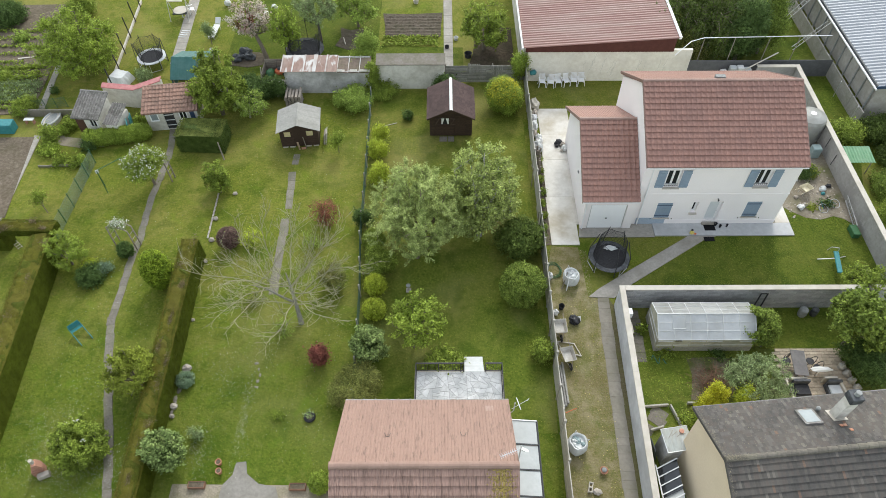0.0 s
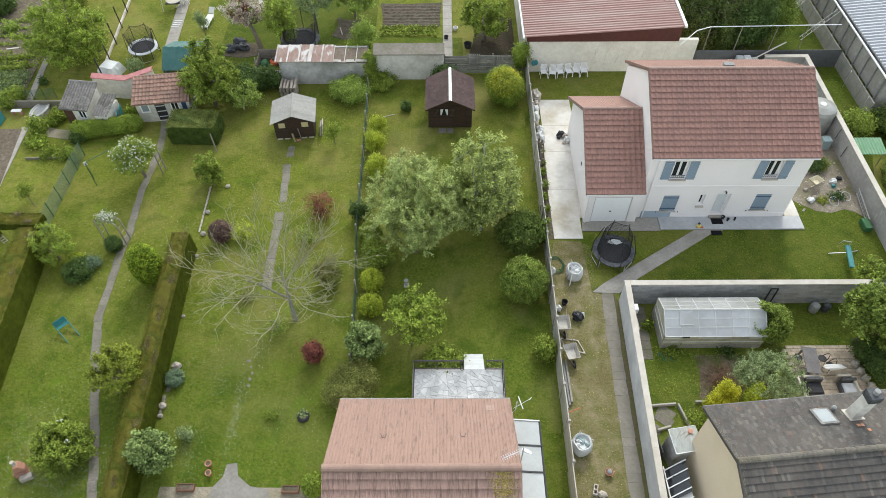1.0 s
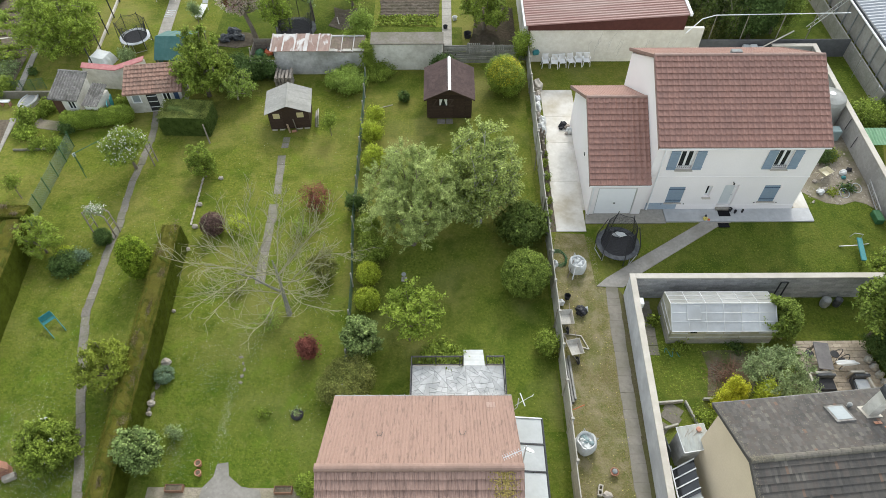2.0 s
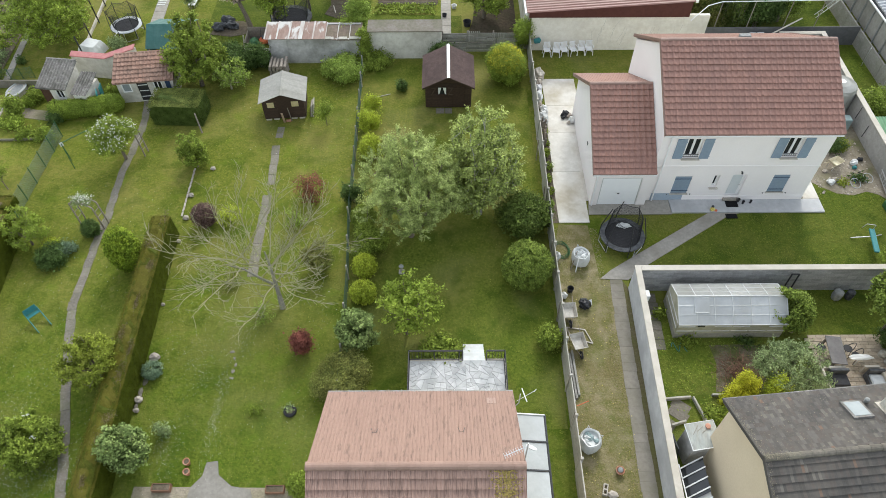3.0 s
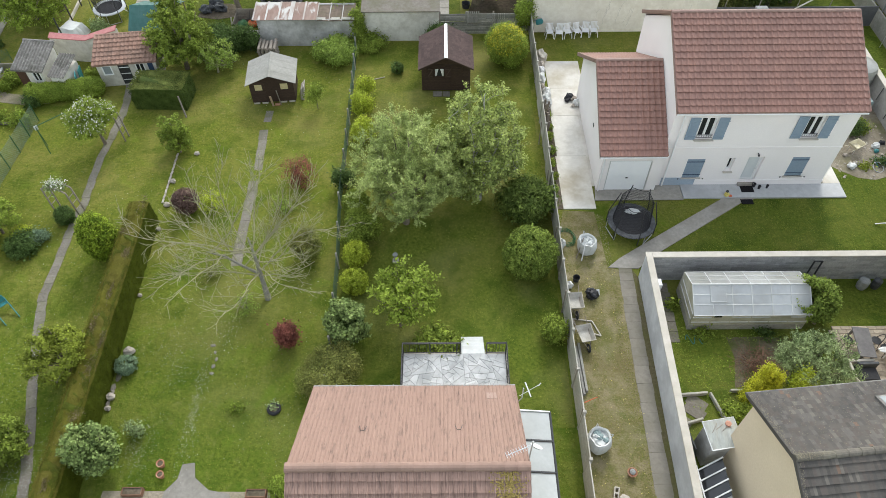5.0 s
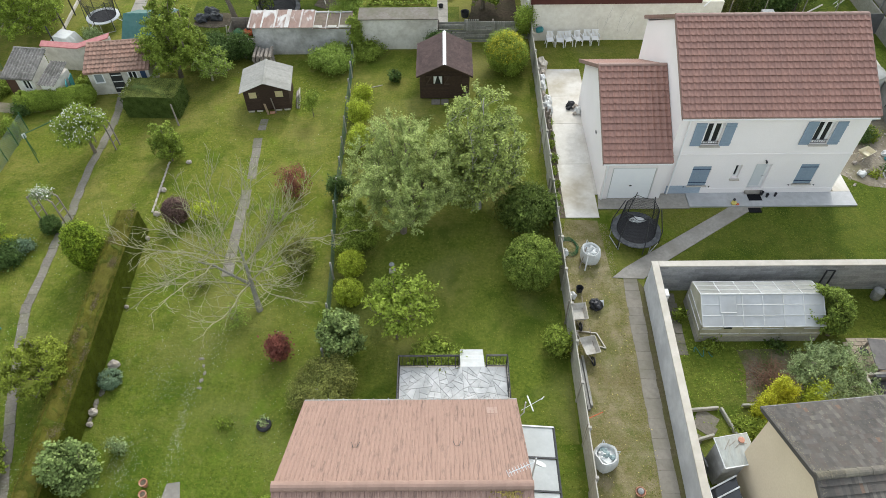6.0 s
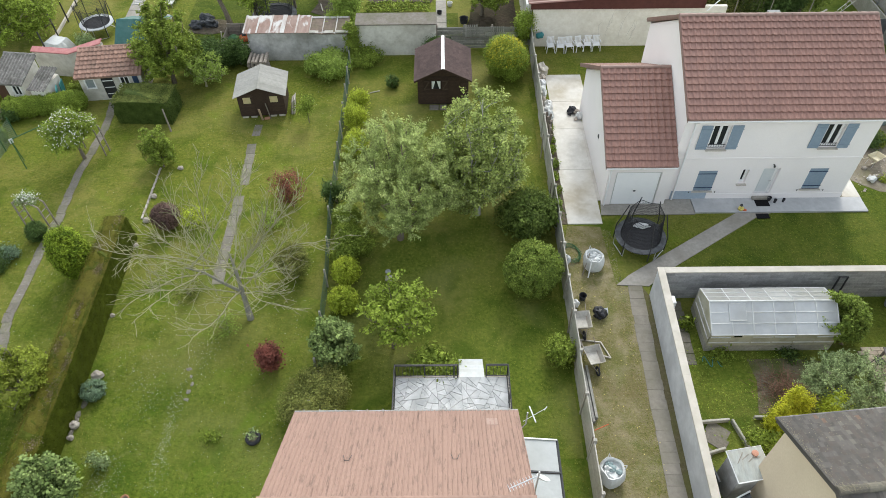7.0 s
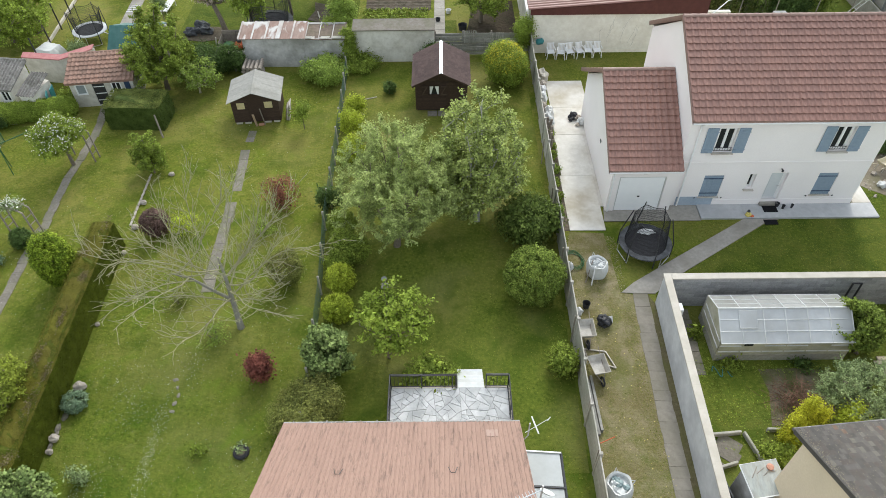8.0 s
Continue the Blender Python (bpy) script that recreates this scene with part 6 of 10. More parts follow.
# wire mesh fence between two gardens
mesh_fence = thing("mesh_fence", "low green wire mesh fence on concrete posts", "fence")
line = [(-5.28, 43.0), (-5.15, 37.5), (-5.06, 32.1), (-5.0, 27.1), (-4.72, 23.0), (-4.6, 18.3), (-4.55, 14.4)]
for (ax, ay), (bx, by) in zip(line, line[1:]):
    n = int(abs(by - ay) / 2.0 + 0.5)
    for k in range(n):
        f = k / n
        part("post", box(ax + (bx - ax) * f - 0.045, ax + (bx - ax) * f + 0.045, ay + (by - ay) * f - 0.045, ay + (by - ay) * f + 0.045, 0, 1.25, bevel=0.01), M["panel"], mesh_fence)
    net = bmesh.new()
    d = Vector((bx - ax, by - ay, 0))
    for z in [0.06 + 0.12 * q for q in range(10)]:
        tube([(ax, ay, z), (bx, by, z)], 0.006, 3, net)
    m = int(d.length / 0.12)
    for k in range(m):
        p = Vector((ax, ay, 0)) + d * (k / m)
        tube([(p.x, p.y, 0.05), (p.x, p.y, 1.15)], 0.006, 3, net)
    part("mesh", net, M["wire_green"], mesh_fence)

# back walls of the gardens
bw = thing("shed_wall", "weathered concrete wall of a low lean-to", "wall", kind="structure")
for k in range(5):
    part("wall_panel", box(-11.7 + k * 1.27, -11.7 + (k + 1) * 1.27 - 0.012, 42.05, 42.25, 0, 1.95 + 0.02 * (k % 2)), M["weathered"], bw)
part("shed_back", box(-11.7, -5.35, 43.5, 43.65, 0, 2.2), M["weathered"], bw)
for x in (-11.7, -5.5):
    part("shed_side", box(x, x + 0.15, 42.25, 43.5, 0, 1.95), M["weathered"], bw)
lr = thing("rusty_roof", "lean-to roof of rusty and whitened ribbed sheets", "roof", kind="structure")
for k in range(8):
    drop = 0.0 if k < 5 else 0.1
    part("sheet", corrugated((-11.9 + k * 0.83, 41.95, 2.02 - drop + 0.012 * (k % 3)), (1, 0, 0), (0, 1.75, 0.24), 0.86, 1.77, 0.28, 0.008), M["rust_sheet" if k < 5 else "brown_sheet"], lr)
    wide = 0.16 if k == 3 else (0.05 if k < 5 else 0.02)
    part("joint_strip", solid([(-11.90 + k * 0.83 - wide, 41.94, 2.06 - drop), (-11.88 + k * 0.83 + wide / 2, 41.94, 2.06 - drop), (-11.82 + k * 0.83 + wide / 2, 43.7, 2.31 - drop), (-11.86 + k * 0.83 - wide, 43.7, 2.31 - drop)], (0, 0, 0.012)), M["whitened_sheet"], lr)
for k in range(9):
    w = 0.3 + 0.25 * ((k * 7) % 3)
    part("coping_stone", box(-11.6 + k * 0.69, -11.6 + k * 0.69 + w, 41.98, 42.27, 1.97, 2.0 + 0.015 * (k % 3), bevel=0.01), M["panel"], lr)
bw2 = thing("rendered_wall", "grey rendered garden wall with a broad mossy top", "wall", kind="structure")
part("wall_body", box(-4.75, 0.28, 42.55, 42.8, 0, 2.2), M["old_render"], bw2)
part("top", solid([(-4.85, 42.45, 2.2), (0.35, 42.45, 2.2), (0.35, 43.7, 2.32), (-4.85, 43.7, 2.32)], (0, 0, 0.07)), M["mossy_top"], bw2)
part("rear_wall", box(-4.75, 0.28, 43.4, 43.6, 0, 2.2), M["weathered"], bw2)
pf = thing("plank_fence", "greyed old plank fence, uneven", "fence", kind="structure")
prng = random.Random(9)
for r in range(8):
    x = 0.35
    while x < 5.7:
        w = prng.uniform(1.2, 2.0)
        part("plank", turned_box(pose(x + w / 2, 43.3 + prng.uniform(-0.03, 0.03), 0.05 + r * 0.19, 0, prng.uniform(-1.2, 1.2), 0), w, 0.03, 0.17), M["grey_plank"], pf)
        x += w + 0.01
for k in range(7):
    part("pale", turned_box(pose(2.1 + k * 0.14, 43.22, 0.9), 0.09, 0.025, 0.85), M["grey_plank"], pf)
    part("pale", turned_box(pose(3.9 + k * 0.13, 43.22, 0.8), 0.08, 0.025, 0.8), M["grey_plank"], pf)
for k in range(4):
    part("post", box(0.3 + k * 1.8, 0.4 + k * 1.8, 43.36, 43.46, 0, 1.65), M["old_wood"], pf)

# hangar with the red sheet roof
hangar = thing("hangar", "long shed with stained cream wall and faded red sheet roof", "shed")
part("wall", box(6.55, 18.9, 43.45, 43.7, 0, 2.75), M["cream_wall"], hangar)
crk = random.Random(17)
for k in range(14):
    x, z = crk.uniform(9.5, 13.5) if k < 9 else crk.uniform(14.5, 18.0), crk.uniform(1.6, 2.5)
    line = [(x, 43.447, z)]
    for q in range(5):
        line.append((line[-1][0] + crk.uniform(-0.14, 0.08), 43.447, line[-1][2] - crk.uniform(0.12, 0.32)))
    part("crack", tube(line, 0.009, 4), M["crack_line"], hangar, "dark hairline crack")
part("fascia", solid([(6.35, 43.3, 2.72), (17.4, 43.3, 2.72), (17.4, 43.3, 3.85), (6.35, 43.3, 3.08)], (0, 0.12, 0)), M["maroon"], hangar, "dark maroon fascia")
rf = corrugated((17.55, 43.2, 3.95), (0, 1, 0), (-11.35, 0, -0.80), 15.0, 11.4, 0.30, 0.045)
part("roof", rf, M["red_sheet"], hangar, "faded red ribbed roof sheets")
part("verge_trim", box(17.5, 17.68, 43.2, 58.2, 3.86, 4.06), M["white_paint"], hangar, "white verge trim")
part("side_wall", box(17.2, 17.4, 43.7, 58, 0, 3.8), M["old_render"], hangar)
part("gutter", tube([(6.1, 43.2, 3.1), (6.1, 58, 3.1)], 0.07, 8), M["white_paint"], hangar)
part("west_wall", box(6.3, 6.5, 43.7, 58, 0, 3.0), M["old_render"], hangar)

# yard walls behind the house
yard = thing("yard_wall", "pale grey rendered yard wall", "wall", kind="structure")
part("east_wall", prism([(26.52, 22.45), (26.74, 22.45), (27.12, 43.1), (26.9, 43.1)], 0, 1.62), M["yard_render"], yard)
part("east_coping", prism([(26.46, 22.45), (26.80, 22.45), (27.18, 43.15), (26.84, 43.15)], 1.62, 1.67), M["cap"], yard)
part("north_wall", box(24.0, 26.89, 42.88, 43.1, 0, 1.62), M["yard_render"], yard)
part("north_coping", box(23.95, 26.83, 42.83, 43.15, 1.62, 1.67), M["cap"], yard)
for y, z in ((33.6, 0.9), (35.0, 1.2)):
    part("wall_bar", tube([(26.6, y, z - 0.5), (26.72, y + 0.1, z + 0.3)], 0.025, 5), M["black_metal"], yard, "dark iron bar on the wall")
single("windbreak", box(18.9, 30.1, 43.9, 43.95, 0, 1.5), M["windbreak"], "dark grey windbreak sheet along a boundary", "fence")

# workshop with the white-blue sheet roof
shop = thing("workshop", "workshop with ribbed pale blue-white roof and grey panel walls", "shed")
part("roof", corrugated((30.6, 38.6, 3.12), (0, 1, 0), (9.0, 0, 0.9), 21.5, 9.0, 0.36, 0.09), M["white_sheet"], shop)
part("fascia", box(30.5, 30.62, 38.55, 60, 2.9, 3.14), M["pad"], shop, "dark verge strip")
part("front_fascia", solid([(30.5, 38.5, 2.9), (39.5, 38.5, 3.7), (39.5, 38.5, 3.95), (30.5, 38.5, 3.14)], (0, 0.1, 0)), M["dark_blue"], shop, "blue fascia")
part("gutter", tube([(30.42, 38.4, 2.95), (30.42, 60, 2.95)], 0.07, 8), M["white_paint"], shop)
part("front_wall", box(30.7, 39.4, 38.65, 38.85, 0, 2.95), M["shop_panel"], shop)
for k in range(16):
    part("wall_panel", box(30.65, 30.75, 38.9 + k * 1.3, 38.9 + (k + 1) * 1.3 - 0.03, 1.0, 2.92), M["shop_panel"], shop)
    part("upright", box(30.55, 30.66, 38.86 + k * 1.3, 38.94 + k * 1.3, 0, 2.92), M["dark_joint"], shop)
for k in range(11):
    part("base_panel", box(30.15, 30.25, 38.0 + k * 2.0, 38.0 + (k + 1) * 2.0 - 0.03, 0, 1.25), M["panel"], shop)

# ---- hedges ----
hedge("hedge", "long clipped hedge with a browned flat top", (-14.26, 6.00), (-15.07, 26.19), 1.05, 1.6, "hedge_side", "hedge_top", 2, leaf=0.055, per=420, dead=13)
hedge("boundary_hedge", "tall clipped boundary hedge with an olive top", (-22.18, 6.00), (-24.05, 26.45), 1.25, 1.8, "hedge_side", "hedge_top", 3, leaf=0.055, per=240, dead=9)
hedge("arch_hedge", "clipped hedge lintel bridging a garden passage", (-23.35, 26.95), (-26.75, 27.05), 0.9, 1.95, "hedge_side", "hedge_top", 4, per=240, foot=1.45, dead=3)
hedge("end_hedge", "clipped hedge across the end of a garden", (-26.76, 27.03), (-29.88, 27.17), 0.9, 1.9, "hedge_side", "hedge_top", 14, per=200)
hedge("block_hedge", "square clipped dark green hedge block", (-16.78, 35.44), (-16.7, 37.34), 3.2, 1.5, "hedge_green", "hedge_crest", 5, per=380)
low = thing("low_hedge", "low bright rounded hedge in front of a hut", "hedge")
lr2 = random.Random(6)
new("foliage", crown_mesh("foliage", M["leaf_lime"], [(-24.75 + 3.5 * k / 12, 36.35 + 0.66 * k / 12 + lr2.uniform(-0.03, 0.03), 0.55, 0.56, 0.58, 0.62 + (0.1 if k == 0 else 0)) for k in range(13)], 1.5, 0.065, 6, shell=0.12, uneven=0.05, core=0.85, spread=1.1)).parent = low

# ---- shrubs: name, label, place, width, height, leaf, leaf size, count, heads ----
SHRUBS = (
    ("lavender_clump", "round grey lavender clump on stones", -13.66, 17.45, 0.95, 0.6, "leaf_blue", 0.06, 1500, 1),
    ("egg_topiary", "clipped egg-shaped evergreen shrub", -16.50, 23.95, 1.75, 3.0, "leaf_topiary", 0.075, 5200, 1),
    ("juniper", "low dark spreading juniper on lawn", -20.95, 24.45, 1.5, 0.75, "leaf_dark", 0.08, 2200, 4),
    ("gold_juniper", "low golden juniper behind a dark one", -21.35, 25.25, 0.8, 0.6, "leaf_yellow", 0.07, 900, 3),
    ("blue_juniper", "low blue-green juniper on lawn", -20.35, 24.95, 0.8, 0.6, "leaf_blue", 0.07, 900, 3),
    ("arch_shrub", "small round green shrub under an arch", -19.39, 26.26, 1.0, 1.0, "leaf_dark", 0.07, 1200, 1),
    ("purple_bush", "round dark purple-leaved bush", -13.14, 27.00, 1.3, 1.5, "leaf_purple", 0.07, 2000, 1),
    ("broom_bush", "airy yellow-green broom bush", -11.83, 27.2, 1.2, 1.1, "leaf_yellow", 0.06, 340, 3),
    ("smoke_bush", "open shrub with dark red young leaves", -7.43, 28.9, 1.6, 1.9, "leaf_red", 0.08, 300, 4),
    ("ball_shrub", "round brownish twiggy shrub under a bare tree", -6.33, 23.79, 1.4, 1.8, "leaf_brown", 0.055, 900, 4),
    ("red_maple", "small dome-shaped dark red maple", -6.6, 18.65, 0.8, 1.5, "leaf_red", 0.075, 700, 6),
    ("forsythia", "yellow-leaved shrub along a mesh fence", -4.3, 36.6, 1.0, 1.3, "leaf_yellow", 0.08, 1300, 3),
    ("forsythia", "yellow-leaved shrub along a mesh fence", -4.35, 34.9, 1.05, 1.4, "leaf_yellow", 0.08, 1200, 3),
    ("forsythia", "yellow-leaved shrub along a mesh fence", -4.2, 32.6, 1.1, 1.5, "leaf_yellow", 0.08, 1300, 3),
    ("ivy_mound", "dark ivy over a mesh fence", -4.85, 28.6, 1.0, 1.5, "leaf_dark", 0.08, 1700, 2),
    ("round_bush", "round clipped green bush by a fence", -4.11, 26.85, 1.4, 1.4, "leaf_mid", 0.06, 3000, 1),
    ("green_shrub", "spreading green shrub by a fence", -3.75, 24.94, 1.8, 1.45, "leaf_mid", 0.08, 2400, 3),
    ("golden_shrub", "golden-leaved round shrub beside a fence", -3.84, 23.4, 1.25, 1.35, "leaf_yellow", 0.07, 2000, 1),
    ("golden_shrub", "golden-leaved round shrub beside a fence", -3.77, 21.7, 1.3, 1.3, "leaf_yellow", 0.07, 2000, 1),
    ("dark_shrub", "low wide brown-green shrub behind a house", -4.42, 16.75, 2.3, 1.4, "leaf_brown", 0.07, 3400, 6),
    ("laurel", "dark glossy laurel bush beside a fence", 4.97, 26.66, 2.5, 1.9, "leaf_laurel", 0.11, 3600, 4),
    ("round_shrub", "large round evergreen shrub beside a fence", 4.68, 22.92, 2.6, 2.6, "leaf_fig", 0.08, 6000, 1),
    ("yellow_shrub", "large round bright yellow-green shrub in a corner", 4.64, 39.95, 2.2, 2.5, "leaf_lime", 0.075, 5200, 5),
    ("fence_shrub", "small grey-leaved shrub by a panel fence", 5.55, 18.95, 1.05, 1.2, "leaf_mid", 0.09, 1500, 3),
    ("terrace_shrub", "low leafy shrub below a terrace", 0.2, 18.25, 1.7, 0.85, "leaf_mid", 0.10, 1500, 4),
    ("terrace_shrub", "low leafy shrub below a terrace", 2.8, 18.0, 0.8, 0.5, "leaf_mid", 0.09, 600, 2),
    ("box_ball", "bright lime-green clipped box ball", -5.83, 11.85, 1.05, 0.85, "leaf_lime", 0.06, 2000, 1),
    ("wide_shrub", "wide green shrub before a concrete wall", -6.6, 40.53, 2.4, 1.3, "leaf_olive", 0.09, 3600, 4),
    ("small_evergreen", "small tufted evergreen on a lawn", -2.43, 39.0, 0.75, 0.75, "leaf_dark", 0.07, 700, 1),
    ("gold_bush", "small golden bush beside an olive tree", 15.55, 15.75, 0.9, 1.9, "leaf_yellow", 0.07, 1300, 4),
    ("dark_hedge_bush", "dense dark evergreen at a terrace edge", 23.2, 18.0, 2.8, 2.0, "leaf_dark", 0.08, 4200, 3),
    ("sprig", "small grey-leaved sapling in a lawn", -12.38, 14.37, 0.5, 0.8, "leaf_grey", 0.07, 420, 2),
    ("sprig", "small green shoot clump in a lawn", -8.43, 15.42, 0.45, 0.25, "leaf_mid", 0.07, 400, 2),
    ("wall_ivy", "ivy hanging over an old fence", 6.0, 43.4, 1.1, 2.6, "leaf_lime", 0.09, 2200, 3),
    ("wall_ivy", "ivy cascading over a wall joint", -5.15, 42.35, 0.9, 2.4, "leaf_mid", 0.09, 1800, 4),
    ("wall_ivy", "ivy creeping over a lean-to roof edge", -6.4, 43.9, 1.3, 2.6, "leaf_lime", 0.09, 700, 3),
    ("wall_ivy", "ivy hanging over an old fence", 0.2, 42.2, 1.6, 1.5, "leaf_dark", 0.09, 1500, 3),
    ("fence_weed", "green growth along a garden corner", -4.6, 42.3, 2.4, 0.7, "leaf_mid", 0.09, 1500, 4),
    ("fence_weed", "green growth along a fence", -5.7, 43.2, 1.3, 1.9, "leaf_olive", 0.09, 1300, 3),
    ("corner_shrub", "dark shrub beside a lean-to wall", -12.38, 41.60, 1.2, 2.0, "leaf_dark", 0.09, 1700, 2),
    ("corner_shrub", "dark green climbing growth on a wall", -14.21, 41.39, 2.6, 1.7, "leaf_dark", 0.10, 2200, 4),
    ("bed_shrub", "low green shrub beside a shed path", 13.0, 14.9, 1.0, 0.9, "leaf_mid", 0.09, 900, 2),
    ("bed_shrub", "low green shrub in a small garden", -26.40, 34.39, 0.9, 0.45, "leaf_mid", 0.09, 900, 3),
    ("bed_shrub", "low green shrub in a small garden", -25.25, 34.31, 0.9, 0.4, "leaf_mid", 0.09, 1000, 3),
    ("bed_shrub", "low green shrub in a small garden", -27.78, 36.73, 1.0, 1.3, "leaf_mid", 0.10, 1500, 3),
    ("bed_shrub", "low green shrub in a vegetable garden", -30.98, 40.01, 1.6, 1.0, "leaf_mid", 0.10, 1600, 3),
    ("lime_spire", "narrow lime-green upright shrub", -24.38, 33.83, 0.5, 1.4, "leaf_lime", 0.07, 600, 1),
    ("wire_shrub", "leafy shrub growing through a wall top", 28.4, 36.2, 2.0, 1.7, "leaf_mid", 0.10, 1800, 5),
    ("wire_shrub", "dark rank growth below a workshop", 31.2, 36.6, 2.6, 1.5, "leaf_shade", 0.10, 1800, 5),
    ("wire_shrub", "dark rank growth below a workshop", 31.4, 34.3, 2.4, 1.2, "leaf_shade", 0.10, 1600, 5),
    ("wire_shrub", "low green growth beside a boundary wall", 29.9, 31.6, 2.2, 0.9, "leaf_fig", 0.10, 1400, 5),
    ("wire_shrub", "dark green shrubs beside a boundary wall", 28.8, 28.5, 2.2, 1.6, "leaf_mid", 0.10, 1800, 4),
    ("trampoline_shrub", "grey shrub beside a trampoline", -23.04, 43.65, 0.9, 1.1, "leaf_grey", 0.08, 1000, 3),
    ("weed_clump", "rank green weeds beside a greenhouse", 12.4, 19.05, 0.6, 0.2, "leaf_mid", 0.09, 900, 4),
    ("weed_clump", "rank green weeds beside a greenhouse", 15.3, 19.05, 0.7, 0.2, "leaf_dark", 0.09, 900, 4),
    ("weed_clump", "rank green weeds beside a greenhouse", 11.3, 20.6, 0.35, 0.35, "leaf_mid", 0.09, 600, 3),
    ("yard_weed", "dark straggling bush on bare soil", 24.6, 32.9, 1.0, 0.8, "leaf_dark", 0.08, 600, 3),
    ("yard_weed", "straggling green weeds on bare soil", 25.2, 33.0, 0.8, 0.6, "leaf_moss", 0.08, 500, 3),
    ("yard_weed", "straggling green weeds on bare soil", 25.2, 30.2, 0.7, 0.3, "leaf_dark", 0.08, 500, 2),
    ("yard_weed", "straggling green weeds on bare soil", 24.2, 29.95, 0.5, 0.25, "leaf_moss", 0.08, 500, 3),
    ("weed_clump", "rank green weeds beside slabs", 12.6, 15.2, 0.5, 0.35, "leaf_mid", 0.09, 700, 3),
    ("hut_shrub", "leafy green shrub before a small hut", -26.88, 38.23, 0.9, 0.8, "leaf_mid", 0.09, 1100, 3),
    ("hut_shrub", "yellow-green shrub along a worn path", -27.38, 37.72, 0.8, 0.4, "leaf_lime", 0.09, 1100, 3),
    ("hut_shrub", "dark green shrub beside a worn path", -24.86, 35.80, 0.8, 0.9, "leaf_dark", 0.09, 1100, 3),
    ("hut_shrub", "yellow-green shrub along a worn path", -27.58, 35.65, 1.2, 0.5, "leaf_lime", 0.09, 1400, 4),
    ("hut_shrub", "green growth between two huts", -22.18, 38.62, 0.9, 0.5, "leaf_mid", 0.09, 1100, 3),
    ("plot_shrub", "leafy green shrub in a vegetable plot", -34.1, 43.75, 0.9, 0.6, "leaf_mid", 0.10, 1200, 4),
    ("plot_shrub", "low green shrub beside a garden path", -29.58, 42.20, 0.6, 0.6, "leaf_dark", 0.08, 500, 1),
    ("far_shrub", "green shrubbery in a far garden", -36.9, 52.0, 2.3, 1.5, "leaf_dark", 0.12, 3200, 6),
    ("far_shrub", "green shrubbery in a far garden", -34.9, 49.2, 1.2, 0.5, "leaf_olive", 0.10, 700, 4),
    ("far_shrub", "green shrubbery in a far garden", -31.18, 53.13, 2.0, 1.4, "leaf_mid", 0.12, 2200, 5),
)
for i, (nm, lb, x, y, w, v, mt, lf, ct, hd) in enumerate(SHRUBS):
    bush(nm, lb, x, y, w, v, mt, lf, 1.3 if ct > 1000 else (0.8 if ct > 350 else 0.3), 100 + i, several=hd, core=0.7 if ct > 350 else 0, group="shrubs" if nm in ("forsythia", "golden_shrub") else "")

flower_bush = branched_tree("flowering_bush", "round green bush with a few white blossoms on a lawn", -17.75, 13.55, 2.75, 2.4, -0.1, "leaf_mid", 0.10, 22000, 171, (-17.7, 13.4), 0.07, "bark", 13, 8, 0.34, 0.4, uneven=0.22, category="bush")
branched_tree("grey_leaved_bush", "grey-green broad-leaved bush beside a hedge end", -13.30, 13.05, 2.05, 2.7, 0.15, "leaf_deep", 0.115, 11500, 172, (-13.35, 12.9), 0.06, "bark", 11, 7, 0.42, 0.5, uneven=0.4, category="bush")
branched_tree("grey_green_shrub", "tall grey-green broad-leaved shrub", -3.87, 19.0, 1.95, 2.7, 0.0, "leaf_deep", 0.12, 9500, 173, (-3.87, 18.9), 0.06, "bark", 11, 7, 0.42, 0.5, uneven=0.3, category="bush")
branched_tree("young_tree_bush", "upright green bush at a plot edge", -14.73, 31.75, 1.8, 3.0, -0.35, "leaf_mid", 0.10, 9000, 174, (-14.7, 31.6), 0.05, "bark", 11, 7, 0.34, 0.7, uneven=0.35, category="bush")
branched_tree("spirea", "small tree-like pale green bush with bare twigs", -13.95, 39.3, 2.5, 2.0, 0.2, "leaf_olive", 0.11, 4200, 175, (-14.1, 39.2), 0.06, "pale_bark", 10, 7, 0.32, 0.5, uneven=0.4, category="bush")
fb = np.random.default_rng(71)
for k in range(7):
    a, h = fb.uniform(0, 6.28), fb.uniform(0.4, 1.0)
    r = 1.2 * math.sqrt(1 - h * h * 0.8)
    c = np.array([-17.75 + r * math.cos(a), 13.55 + r * math.sin(a), 0.9 + 1.25 * h])
    new("blossom", scatter_mesh("blossom", M["petal"], c + fb.normal(0, 0.05, (8, 3)), np.tile([0, 0, 1.5], (8, 1)), 0.06, 72 + k)).parent = flower_bush
gs = np.random.default_rng(91)
d = gs.normal(0, 1, (2600, 3))
d[:, 2] = abs(d[:, 2]) * 0.9
d /= np.linalg.norm(d, axis=1)[:, None]
gorse = np.array([4.64, 39.95, 1.35]) + d * [1.2, 1.2, 1.32] * gs.uniform(0.93, 1.08, (2600, 1))
new("yellow_bloom", scatter_mesh("yellow_bloom", M["broom_yellow"], gorse, [(0, 0, 1.2)] * 2600, 0.065, 92)).parent = bpy.data.objects["yellow_shrub"]
yc = thing("yellow_conifer", "golden upright conifer beside a vegetable plot", "conifer")
